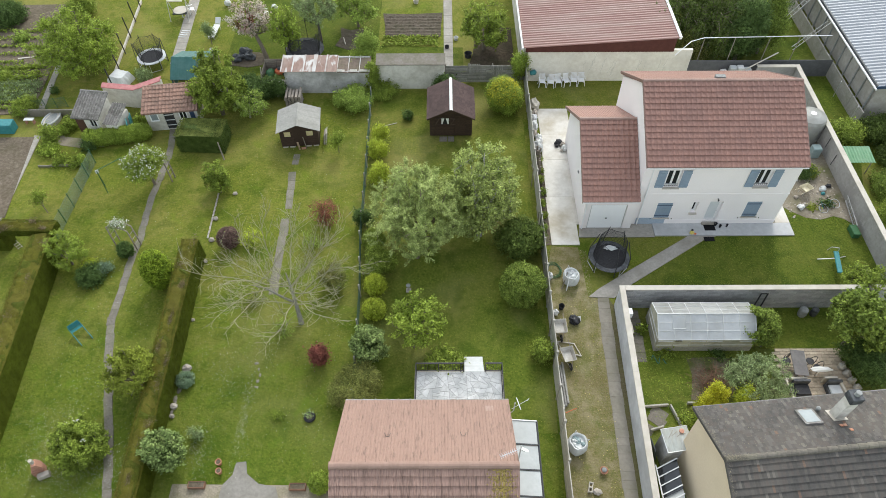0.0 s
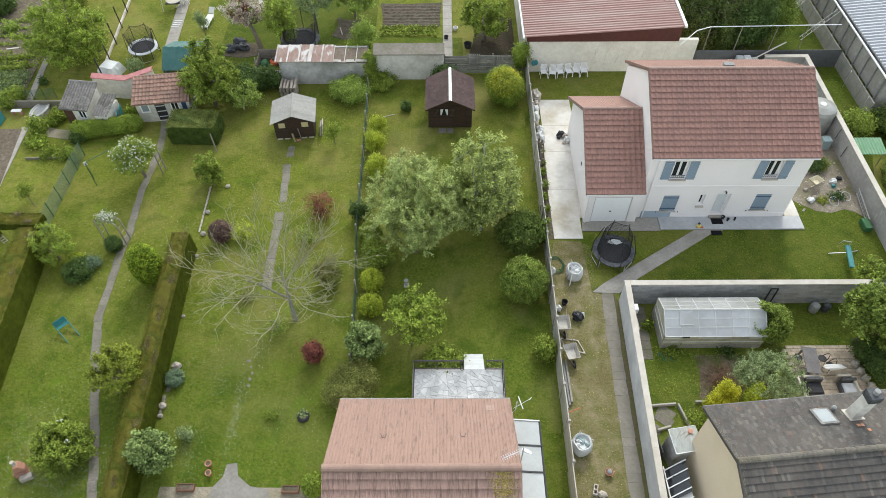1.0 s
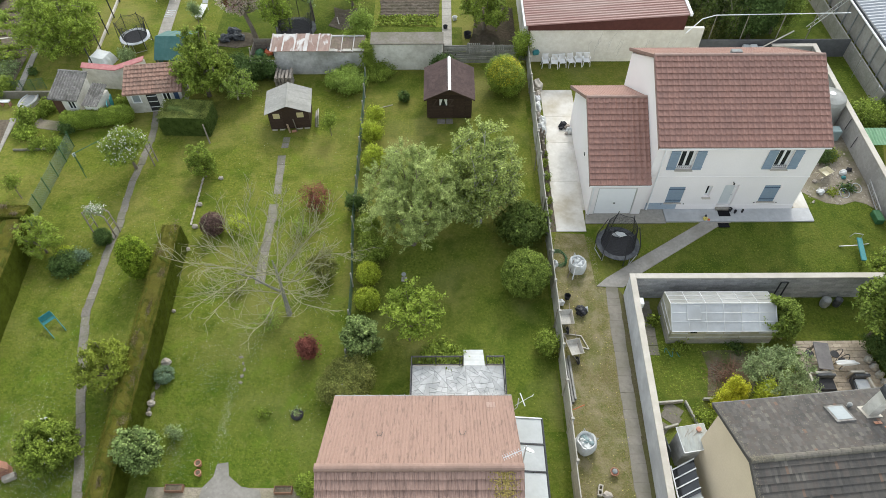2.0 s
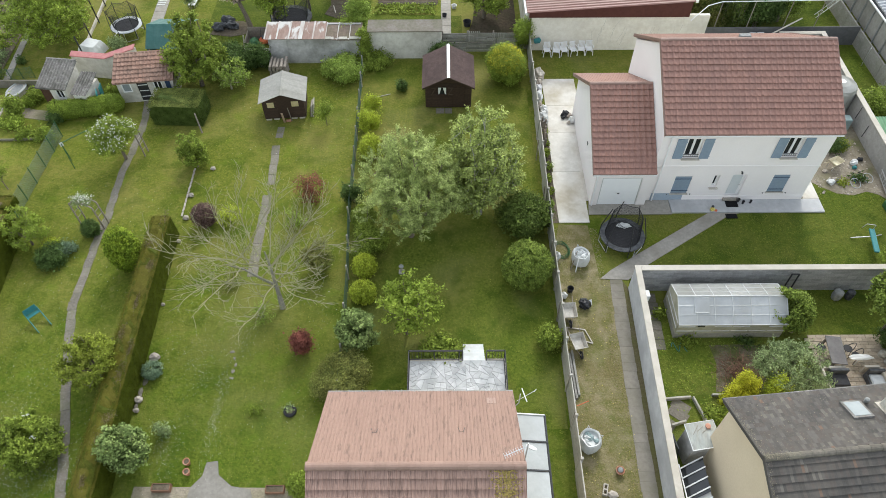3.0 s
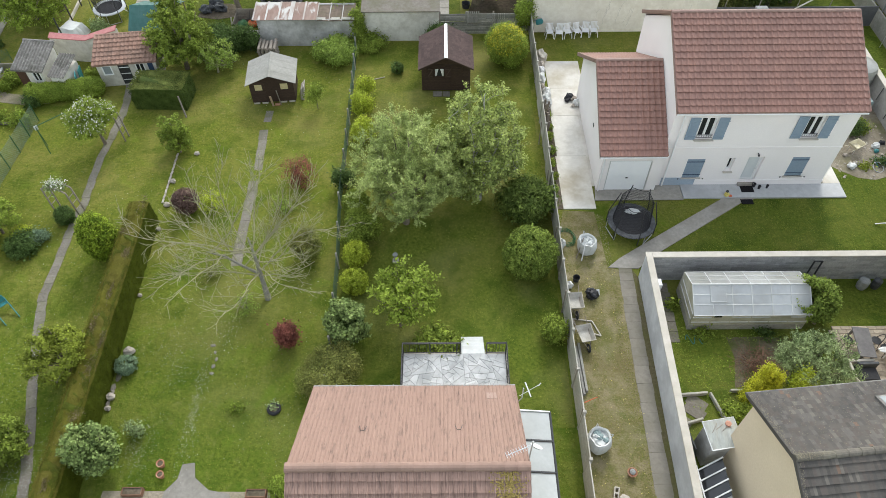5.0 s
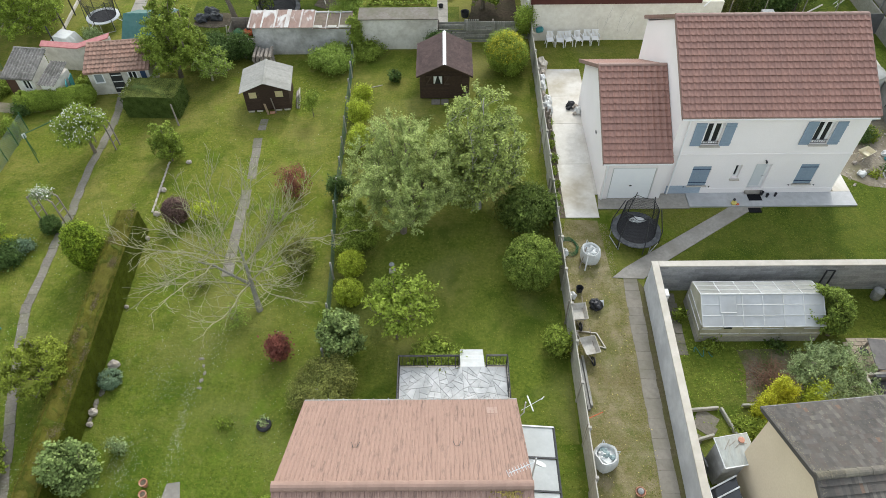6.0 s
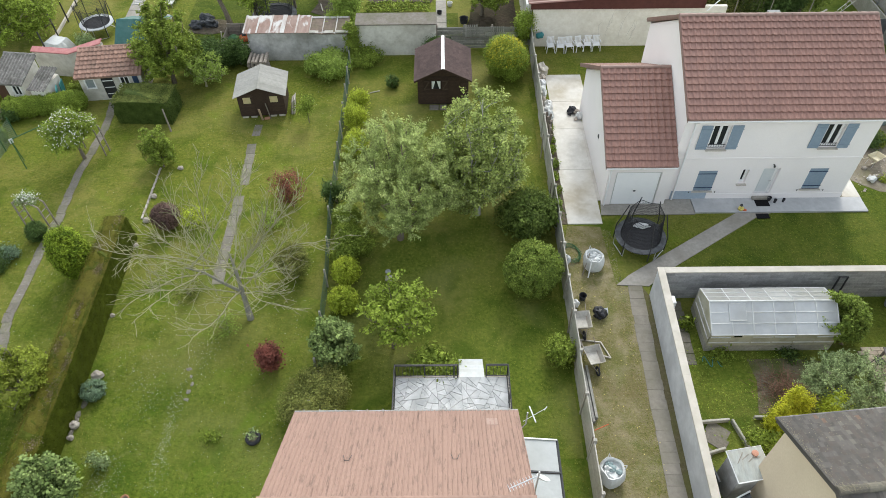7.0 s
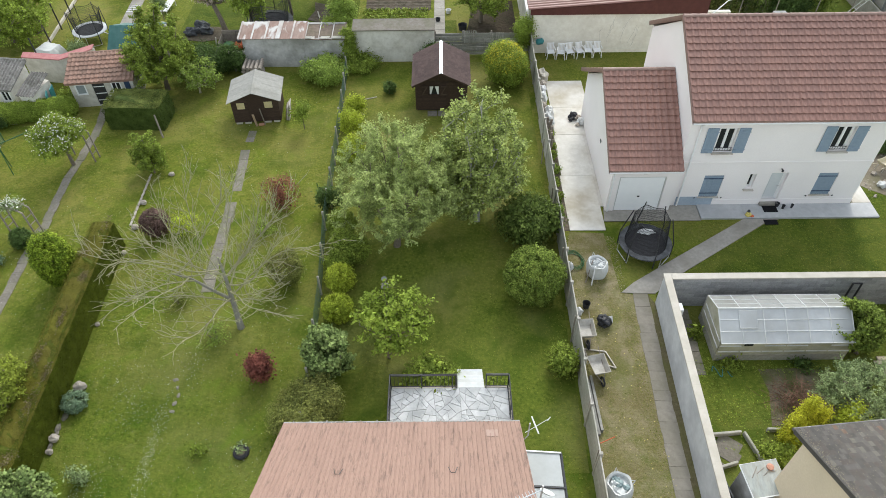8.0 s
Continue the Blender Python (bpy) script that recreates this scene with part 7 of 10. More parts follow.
for cx, cy, r, v in ((13.85, 16.0, 0.46, 2.25), (14.3, 15.85, 0.42, 1.9), (13.5, 15.7, 0.38, 1.6), (13.95, 15.55, 0.38, 1.3)):
    new("crown", crown_mesh("crown", M["leaf_gold"], [(cx, cy, v * f, r * (1.06 - f * 0.75), r * (1.06 - f * 0.75), v * 0.2) for f in (0.2, 0.4, 0.6, 0.8, 0.93)], 1.1, 0.06, int(cx * 10), shell=0.3, uneven=0.2, core=0.7, spread=1.8)).parent = yc
weeds = np.random.default_rng(31)
wp = np.concatenate([np.c_[weeds.normal(cx, rx, n), weeds.normal(cy, ry, n), weeds.uniform(0.03, 0.22, n)] for cx, cy, rx, ry, n in ((11.3, 17.4, 0.4, 0.8, 420), (12.4, 16.8, 0.5, 0.5, 380), (13.8, 18.85, 1.6, 0.16, 700), (12.9, 14.9, 0.5, 0.4, 500), (11.5, 19.6, 0.12, 0.9, 350))])
wp = wp[::2]
wp = wp[(wp[:, 0] > 10.2) & (wp[:, 1] < 19.3)]
tagged(new("garden_weeds", scatter_mesh("garden_weeds", M["leaf_mid"], wp, np.tile([0, 0, 1.0], (len(wp), 1)), 0.065, 32)), "rank leafy weeds in a neglected garden", "weeds", kind="stuff")

# ---- trees ----
branched_tree("silver_tree", "broad silvery-green fruit tree in leaf", -1.2, 27.05, 6.1, 6.15, 0.1, "leaf_silver", 0.105, 86000, 51, (-1.45, 26.0), 0.14, "bark", 16, 11, 0.2, 0.8, uneven=0.3)
branched_tree("pear_tree", "tall pale-green fruit tree with grey limbs", 2.42, 28.3, 5.0, 7.3, -0.3, "leaf_pear", 0.135, 38000, 52, (2.45, 27.7), 0.13, "grey_bark", 24, 7, 0.30, 0.7, uneven=0.3)
branched_tree("young_apple", "small bright green apple tree", -1.25, 20.0, 3.3, 2.3, 0.9, "leaf_lime", 0.15, 4200, 53, (-1.5, 19.6), 0.07, "bark", 9, 6, 0.32, 0.3)
branched_tree("yellow_tree", "small yellow-green tree beside a hedge", -16.05, 17.25, 2.9, 2.8, 0.3, "leaf_moss", 0.11, 12000, 54, (-16.05, 17.25), 0.08, "bark", 10, 7, 0.28, 0.3)
tree("white_blossom_tree", "small tree covered in white blossom", -19.32, 32.35, 2.8, 1.7, 1.3, "leaf_mid", 0.09, 0.85, 55, 6, 0.09, blossoms=("petal", 620, 0.10))
branched_tree("plum_tree", "dense broad green tree behind a hut", -16.1, 39.75, 4.2, 5.1, 0.1, "leaf_mid", 0.13, 36000, 56, (-16.2, 39.6), 0.14, "bark", 12, 8, 0.3, 0.4)
branched_tree("meadow_tree", "large loose yellow-green tree", -28.28, 45.21, 6.6, 4.6, 0.05, "leaf_lime", 0.15, 32000, 57, (-28.28, 45.61), 0.15, "bark", 13, 9, 0.26, 0.3)
branched_tree("cherry_tree", "old leaning tree with pale and reddish blossom", -15.3, 48.0, 3.8, 3.1, 1.2, "leaf_olive", 0.10, 9000, 58, (-14.05, 46.5), 0.17, "bark", 11, 7, 0.3, 0.35, uneven=0.5,
    blossoms=(("red_leaf", "leaf_red", 0.75, (0.0, 0.62)), ("blossom", "petal_pink", 0.72, (0.55, 9.0))))
branched_tree("honey_bush", "loose feathery yellow-green bush beside a hedge", -22.55, 25.6, 2.3, 2.6, 0.1, "leaf_lime", 0.085, 8000, 77, (-22.55, 25.5), 0.06, "bark", 10, 7, 0.3, 0.2, uneven=0.35, category="bush")
branched_tree("narrow_tree", "upright yellow-green tree in a garden", -12.19, 46.60, 2.5, 4.4, 0.4, "leaf_lime", 0.14, 8500, 59, (-12.19, 46.60), 0.1, "bark", 11, 7, 0.3, 0.4)
branched_tree("pale_tree", "loose pale green tree", -10.2, 49.5, 3.6, 2.9, 1.4, "leaf_grey", 0.15, 6500, 60, (-9.9, 48.9), 0.1, "bark", 10, 7, 0.24, 0.4)
tree("sapling", "thin young sapling on a lawn", -7.16, 35.4, 1.05, 1.3, 0.5, "leaf_mid", 0.08, 0.6, 61, 4, 0.025, core=0.3)
branched_tree("fig_tree", "round leafy tree beside a greenhouse", 17.45, 20.2, 2.3, 2.2, 0.1, "leaf_fig", 0.105, 26000, 62, (17.8, 19.6), 0.08, "bark", 12, 8, 0.34, 0.3)
branched_tree("olive_tree", "silvery bushy tree behind a house", 16.3, 16.6, 3.5, 2.4, 0.2, "leaf_grey", 0.085, 24000, 63, (16.3, 16.4), 0.09, "bark", 12, 9, 0.22, 0.5)
branched_tree("walnut_tree", "large bright green tree at a garden terrace", 22.4, 19.6, 3.6, 3.6, 1.0, "leaf_fig", 0.16, 15000, 64, (22.4, 19.6), 0.13, "bark", 11, 7, 0.3, 0.3)
branched_tree("wall_tree", "small green tree behind a wall", 24.3, 22.9, 2.4, 2.4, 0.3, "leaf_mid", 0.12, 6500, 65, (24.3, 22.9), 0.08, "bark", 10, 7, 0.32, 0.3)
branched_tree("corner_tree", "green tree beyond a plank fence", 3.5, 47.6, 4.0, 3.8, 0.3, "leaf_mid", 0.16, 11000, 66, (3.5, 47.6), 0.13, "bark", 12, 7, 0.3, 0.4)
tree("wall_top_tree", "slim green tree behind a lean-to", -5.64, 44.9, 1.9, 2.9, 0.6, "leaf_olive", 0.10, 0.85, 67, 5, 0.07)
def willow(x, y, w, v, seed, mat):
    """A weeping tree: rising limbs from which leafy strands hang."""
    rng = random.Random(seed)
    nr = np.random.default_rng(seed)
    t = thing("willow", "tall weeping green tree behind a yard", "tree")
    stem, thin = bmesh.new(), bmesh.new()
    tube([(x, y, -0.05), (x + 0.1, y, v * 0.3), (x, y + 0.1, v * 0.6)], [0.22, 0.17, 0.1], 8, stem)
    at = []
    for k in range(16):
        a = k * 2.39996
        d = w / 2 * math.sqrt((k + 0.5) / 16)
        e = Vector((x + math.cos(a) * d, y + math.sin(a) * d, v * rng.uniform(0.8, 1.0) - 0.5 * d))
        s0 = Vector((x, y, v * rng.uniform(0.35, 0.6)))
        tube([s0, s0.lerp(e, 0.5) + Vector((0, 0, 0.4)), e], [0.07, 0.05, 0.02], 5, stem)
        for q in range(16):
            h = e + Vector((rng.uniform(-0.8, 0.8), rng.uniform(-0.8, 0.8), rng.uniform(-0.3, 0.3)))
            ln = rng.uniform(0.8, 2.6)
            end = h + Vector((rng.uniform(-0.3, 0.3), rng.uniform(-0.3, 0.3), -ln))
            tube([h, end], [0.012, 0.006], 3, thin)
            f = nr.uniform(0, 1, 46)[:, None]
            at.append(np.array(h[:]) * (1 - f) + np.array(end[:]) * f + nr.normal(0, 0.11, (46, 3)))
    part("trunk", stem, M["bark"], t)
    part("strandwork", thin, M["bark"], t)
    at = np.concatenate(at)
    at = at[at[:, 2] > 0.1]
    vv, ff = leaf_quads(nr, at, np.tile([0.0, -0.5, 0.6], (len(at), 1)), 0.19, 0.2)
    new("crown", sheet_mesh("crown", vv.tolist(), ff.tolist(), M[mat])).parent = t


willow(19.9, 48.6, 6.0, 5.4, 68, "leaf_shade")
willow(25.2, 50.5, 5.6, 5.6, 69, "leaf_dark")
willow(22.6, 54.5, 6.0, 6.0, 70, "leaf_shade")
willow(21.4, 47.2, 4.6, 5.2, 79, "leaf_shade")
tree("cypress", "dense dark conifer behind a yard", 23.5, 46.0, 3.6, 5.2, 0.2, "leaf_dark", 0.10, 0.85, 70, 6, 0.14, core=0.7)
tree("feathery_conifer", "tall loose green conifer behind a yard", 25.6, 47.0, 2.8, 5.4, 0.2, "leaf_fig", 0.11, 0.8, 80, 7, 0.12, core=0.6)
tree("dark_yew", "dark broad yew beyond a yard", 19.6, 45.8, 2.6, 2.4, 0.3, "leaf_brown", 0.10, 0.85, 71, 6, 0.1)
branched_tree("far_tree", "bushy green tree in a far garden", -7.0, 51.0, 3.8, 3.4, 0.3, "leaf_olive", 0.16, 6500, 72, (-7.0, 51.0), 0.1, "bark", 10, 7, 0.28, 0.4)
tree("bonsai_sapling", "tiny tree with a bent stem", -26.02, 30.26, 1.0, 0.8, 0.5, "leaf_mid", 0.08, 0.6, 73, 3, 0.03, (-25.63, 29.77), core=0.3)
tree("grey_sapling", "slim grey-leaved sapling in a meadow", -18.91, 48.46, 1.0, 1.4, 0.6, "leaf_grey", 0.08, 0.6, 74, 4, 0.03, core=0.3)


def bare_tree(x, y, seed):
    """A wide leafless tree: leaning trunk, arching limbs all round, long thin twigs."""
    rng = random.Random(seed)
    t = thing("bare_tree", "wide leafless tree with pale twigs just budding", "tree")
    stem, twigs, buds = bmesh.new(), bmesh.new(), []

    def bough(p, d, length, ra, rb, bm, sides, lift, steps=5, wander=0.2):
        pts, e = [p.copy()], d.normalized()
        for k in range(steps):
            e = (e + Vector((rng.uniform(-1, 1), rng.uniform(-1, 1), rng.uniform(-0.6, 0.6))) * wander + Vector((0, 0, lift * (1 - 1.6 * k / steps)))).normalized()
            pts.append(pts[-1] + e * length / steps)
        tube(pts, [ra + (rb - ra) * k / steps for k in range(steps + 1)], sides, bm)
        return pts

    def along(pts, f):
        i = min(int(f * (len(pts) - 1)), len(pts) - 2)
        return pts[i].lerp(pts[i + 1], f * (len(pts) - 1) - i), (pts[i + 1] - pts[i]).normalized()

    trunk = [Vector((x, y, -0.05)), Vector((x - 0.1, y + 0.3, 0.7)), Vector((x - 0.17, y + 0.5, 1.3)), Vector((x - 0.3, y + 0.85, 2.2)), Vector((x - 0.55, y + 1.35, 3.0))]
    fork = [trunk[2], Vector((x - 0.8, y + 0.55, 1.8)), Vector((x - 1.6, y + 0.7, 2.4)), Vector((x - 2.4, y + 0.75, 2.7))]
    bole = tube(trunk, [0.17, 0.125, 0.11, 0.08, 0.04], 8)
    tube(fork, [0.085, 0.07, 0.05, 0.03], 6, bole)
    n = 19
    for k in range(n):
        a = k * 2.39996 + 1.0
        s, _ = along(trunk, 0.42 + 0.5 * k / n) if k % 3 else along(fork, 0.35 + 0.6 * k / n)
        limb = bough(s, Vector((math.cos(a), math.sin(a), rng.uniform(0.25, 0.55))), rng.uniform(3.9, 5.2), 0.038, 0.010, stem, 5, 0.08, 9, 0.22)
        for q in range(12):
            s, d = along(limb, 0.18 + 0.068 * q)
            side = Vector((rng.uniform(-1, 1), rng.uniform(-1, 1), rng.uniform(-0.5, 0.7))).normalized()
            br = bough(s, d * 0.9 + side * 0.8, rng.uniform(0.9, 1.8), 0.013, 0.008, twigs, 4, 0.06, 5, 0.3)
            for w in range(4):
                s2, d2 = along(br, 0.3 + 0.2 * w)
                side = Vector((rng.uniform(-1, 1), rng.uniform(-1, 1), rng.uniform(-0.4, 0.8))).normalized()
                tw = bough(s2, d2 + side * 0.8, rng.uniform(0.35, 0.8), 0.010, 0.0075, twigs, 3, 0.1, 2, 0.25)
                buds.append(tw[-1])
                buds.append(tw[1])
    part("trunk", bole, M["grey_trunk"], t, "grey furrowed trunk")
    part("limbwork", stem, M["twig_bark"], t)
    part("twig_work", twigs, M["twig_bark"], t)
    tagged(new("budding", scatter_mesh("budding", M["leaf_olive"], [p[:] for p in buds], [(0, 0, 1)] * len(buds), 0.05, seed)), kind="stuff").parent = t
    return t


bare_tree(-7.97, 21.2, 12)
# pale shoots round its foot
bush("shoots", "airy yellow-green shoots at the foot of a bare tree", -8.9, 20.6, 1.2, 0.9, "leaf_olive", 0.07, 0.25, 301, several=3, core=0)
bush("shoots", "sparse brownish shoots in the lawn", -11.0, 22.6, 1.3, 0.9, "leaf_brown", 0.07, 0.25, 302, several=3, core=0)
bush("shoots", "thin pale shoots beside a path", -8.0, 27.0, 1.2, 1.0, "leaf_olive", 0.07, 0.25, 303, several=3, core=0)

# rows of vegetables in the far plots
veg_rng = np.random.default_rng(77)
vp = []
for r in range(9):
    n = 520
    vp.append(np.stack([veg_rng.uniform(-40, -31.6, n), 40.3 + r * 0.62 + veg_rng.normal(0, 0.10, n), veg_rng.uniform(0.06, 0.28, n)], 1))
for r in range(5):
    n = 260
    vp.append(np.stack([veg_rng.uniform(-39, -33.5, n), 46 + r * 1.1 + veg_rng.normal(0, 0.1, n), veg_rng.uniform(0.06, 0.25, n)], 1))
for r in range(3):
    n = 240
    vp.append(np.stack([veg_rng.uniform(-4.8, -0.2, n), 48.3 + r * 0.5 + veg_rng.normal(0, 0.12, n), veg_rng.uniform(0.06, 0.2, n)], 1))
vp = np.concatenate(vp)
tagged(new("vegetables", scatter_mesh("vegetables", M["leaf_mid"], vp, np.tile([0, 0, 1.0], (len(vp), 1)), 0.19, 78)), "rows of low leafy vegetables in dug earth", "vegetables", kind="stuff")

# ---- huts and sheds ----
def boards(parent, x0, x1, y, z0, z1, mat, holes=(), step=0.13, back=0.03):
    """Horizontal weatherboards on a wall that faces -y."""
    z = z0
    while z < z1 - 0.02:
        e = min(z + step, z1)
        spans = [(x0, x1)]
        for h in holes:
            if h[2] < e - 0.02 and h[3] > z + 0.02:
                spans = [s for a, b in spans for s in ((a, min(b, h[0])), (max(a, h[1]), b)) if s[1] - s[0] > 0.01]
        for a, b in spans:
            part("board", solid([(a, y, z), (a, y - 0.025, z), (a, y - 0.012, e), (a, y, e)], (b - a, 0, 0)), M[mat], parent)
        z = e


def log_hut():
    """Dark brown garden hut with a shingled saddle roof, ridge along y."""
    t = thing("garden_hut", "dark brown wooden garden hut with brown shingle roof", "hut")
    x0, x1, y0, y1, ze, zr = -0.78, 2.22, 37.05, 39.9, 2.02, 2.8
    hole = [(0.0, 0.62, 1.1, 1.75)]
    part("front_wall", holed_wall(x0, x1, 0.1, ze, y0, y0 + 0.06, [(0.0, 0.62, 1.1, 1.75), (1.0, 1.75, 0.12, 1.9)]), M["dark_wood"], t)
    boards(t, x0, x1, y0, 0.12, ze, "dark_wood", [(-0.05, 0.67, 1.05, 1.8), (0.97, 1.78, 0.1, 1.92)])
    part("front_gable", solid([(x0, y0, ze), (x1, y0, ze), ((x0 + x1) / 2, y0, zr - 0.08)], (0, 0.06, 0)), M["dark_wood"], t)
    part("rear_wall", solid([(x0, y1, 0.1), (x1, y1, 0.1), (x1, y1, ze), ((x0 + x1) / 2, y1, zr - 0.08), (x0, y1, ze)], (0, -0.06, 0)), M["dark_wood"], t)
    for x in (x0, x1 - 0.06):
        part("side_wall", box(x, x + 0.06, y0 + 0.06, y1 - 0.06, 0.1, ze), M["dark_wood"], t)
    part("plinth", box(x0 + 0.1, x1 - 0.1, y0 + 0.1, y1 - 0.1, 0, 0.12), M["rubber"], t)
    win = part("window", holed_wall(0.0, 0.62, 1.1, 1.75, y0 - 0.04, y0 + 0.03, [(0.05, 0.57, 1.15, 1.7)]), M["dark_wood"], t)
    part("pane", box(0.05, 0.57, y0 + 0.01, y0 + 0.02, 1.15, 1.7), M["dark_pane"], win)
    for a, b in ((0.05, 0.27), (0.57, 0.35)):
        part("curtain", solid([(a, y0 + 0.005, 1.15), (a, y0 + 0.005, 1.7), ((a + b) / 2 + (b - a) * 0.5, y0 + 0.005, 1.7), (a + (b - a) * 0.35, y0 + 0.005, 1.15)], (0, -0.006, 0)), M["white_paint"], win, "white drawn-back curtain")
    for a in (-0.42, 0.66):
        sh = part("shutter", box(a, a + 0.38, y0 - 0.06, y0 - 0.03, 1.08, 1.77, bevel=0.01), M["dark_wood"], t)
        for z in (1.13, 1.66):
            part("ledge", box(a + 0.02, a + 0.36, y0 - 0.085, y0 - 0.06, z, z + 0.07), M["brace_wood"], sh)
        part("brace", solid([(a + 0.03, y0 - 0.085, 1.2), (a + 0.10, y0 - 0.085, 1.2), (a + 0.35, y0 - 0.085, 1.66), (a + 0.28, y0 - 0.085, 1.66)], (0, 0.025, 0)), M["brace_wood"], sh)
    d = part("door", box(1.0, 1.75, y0 - 0.02, y0 + 0.03, 0.12, 1.9), M["dark_wood"], t)
    for z in (0.35, 1.6):
        part("door_ledge", box(1.05, 1.7, y0 - 0.045, y0 - 0.02, z, z + 0.1), M["dark_wood"], d)
    xm = (x0 + x1) / 2
    for s, xe in ((-1, x0 - 0.16), (1, x1 + 0.16)):
        roof = part("roof", solid([(xe, y0 - 0.45, ze - 0.06), (xe, y1 + 0.2, ze - 0.06), (xm, y1 + 0.2, zr), (xm, y0 - 0.45, zr)], (0, 0, -0.06)), M["brown_shingle"], t)
        v = Vector((xm - xe, 0, zr - ze + 0.06))
        o, u = ((xe, y1 + 0.2, ze - 0.055), (0, -1, 0)) if s < 0 else ((xe, y0 - 0.45, ze - 0.055), (0, 1, 0))
        tile_roof(roof, o, u, v, 14, 9, (y1 - y0 + 0.65) / 14, v.length / 9, M["brown_shingle"], "flat", 61 + s)
    part("ridge_cap", solid([(xm - 0.1, y0 - 0.5, zr - 0.01), (xm, y0 - 0.5, zr + 0.06), (xm + 0.1, y0 - 0.5, zr - 0.01), (xm, y0 - 0.5, zr + 0.03)], (0, y1 - y0 + 0.75, 0)), M["white_paint"], t, "white ridge capping")
    for s, xe in ((-1, x0 - 0.17), (1, x1 + 0.17)):
        part("bargeboard", solid([(xe, y0 - 0.46, ze - 0.14), (xe, y0 - 0.46, ze - 0.03), (xm, y0 - 0.46, zr + 0.03), (xm, y0 - 0.46, zr - 0.09)], (0, -0.03, 0)), M["dark_wood"], t)
    return t


log_hut()
hs = thing("hut_step", "pale flagstone steps before a garden hut", "step")
for x0, x1 in ((-0.1, 0.45), (0.5, 0.95)):
    part("flag", box(x0, x1, 36.5, 37.0, -0.01, 0.06, bevel=0.015), M["slab"], hs)


def felt_shed():
    """Small brown shed with a pale felt roof, ridge along y, turned a little."""
    t = thing("garden_shed", "small dark brown shed with pale green-grey felt roof", "shed")
    t.matrix_basis = pose(-9.98, 37.0, 0, 0, 0, 5)
    w, d, ze, zr = 1.32, 1.0, 1.62, 2.15
    part("front_wall", holed_wall(-w, w, 0.12, ze, -d, -d + 0.05, [(-1.02, -0.58, 1.0, 1.42), (0.52, 0.98, 1.0, 1.42), (-0.4, 0.35, 0.12, 1.58)]), M["dark_wood"], t)
    part("front_gable", solid([(-w, -d, ze), (w, -d, ze), (0, -d, zr - 0.05)], (0, 0.05, 0)), M["dark_wood"], t)
    part("rear_wall", solid([(-w, d, 0.12), (w, d, 0.12), (w, d, ze), (0, d, zr - 0.05), (-w, d, ze)], (0, -0.05, 0)), M["dark_wood"], t)
    for x in (-w, w - 0.05):
        part("side_wall", box(x, x + 0.05, -d + 0.05, d - 0.05, 0.12, ze), M["dark_wood"], t)
    boards(t, -w, w, -d, 0.14, ze, "dark_wood", [(-1.04, -0.56, 0.98, 1.44), (0.5, 1.0, 0.98, 1.44), (-0.42, 0.37, 0.1, 1.6)])
    part("door", box(-0.4, 0.35, -d + 0.0, -d + 0.04, 0.12, 1.58), M["dark_wood"], t)
    for x in (-1.02, 0.52):
        part("curtained_window", box(x, x + 0.45, -d + 0.01, -d + 0.03, 1.0, 1.42), M["cream_cloth"], t, "small window with a yellowed curtain")
    for s in (-1, 1):
        for k in range(4):
            y0 = -d - 0.25 + k * 0.62
            part("felt_sheet", solid([(s * (w + 0.2), y0, ze - 0.08), (s * (w + 0.2), y0 + 0.66, ze - 0.085), (0, y0 + 0.66, zr), (0, y0, zr + 0.005)], (0, 0, 0.025)), M["felt"], t)
    part("ridge_cap", solid([(-0.1, -d - 0.28, zr), (0, -d - 0.28, zr + 0.05), (0.1, -d - 0.28, zr)], (0, 2.55, 0)), M["felt"], t)
    for x in (-1.1, -0.6, 0.55, 1.05):
        part("footing", box(x - 0.18, x + 0.18, -d - 0.02, -d + 0.2, 0, 0.14, bevel=0.015), M["cap"], t, "white concrete block footing")
    return t


felt_shed()
pk = thing("leaning_planks", "pale planks leaning against a shed", "planks")
part("plank", turned_box(pose(-9.95, 35.7, 0.0, 22, 3, 0), 0.12, 0.03, 1.2), M["deck_wood"], pk)
part("plank", turned_box(pose(-9.5, 35.85, 0.0, 12, -2, 0), 0.05, 0.05, 1.3), M["old_wood"], pk)
part("plank", turned_box(pose(-9.7, 35.8, 0.01, 0, 0, 8), 0.3, 0.14, 0.1), M["terracotta"], pk)
st = thing("board_stack", "stack of boards beside a shed", "boards")
for k in range(4):
    part("board", turned_box(pose(-8.35 + k * 0.06, 36.6, 0.0, 0, 8, 3), 0.04, 0.7, 0.8 + 0.08 * k), M["cap" if k % 2 else "old_wood"], st)
wp = thing("firewood_pile", "stacked grey firewood behind a shed", "firewood")
frng = random.Random(5)
for r in range(5):
    for k in range(5):
        part("log", tube([(-11.5 + k * 0.25 + frng.uniform(-0.03, 0.03), 40.3, 0.12 + r * 0.2), (-11.5 + k * 0.25, 41.4 + frng.uniform(-0.2, 0.1), 0.12 + r * 0.2)], frng.uniform(0.09, 0.12), 7), M["old_wood"], wp)


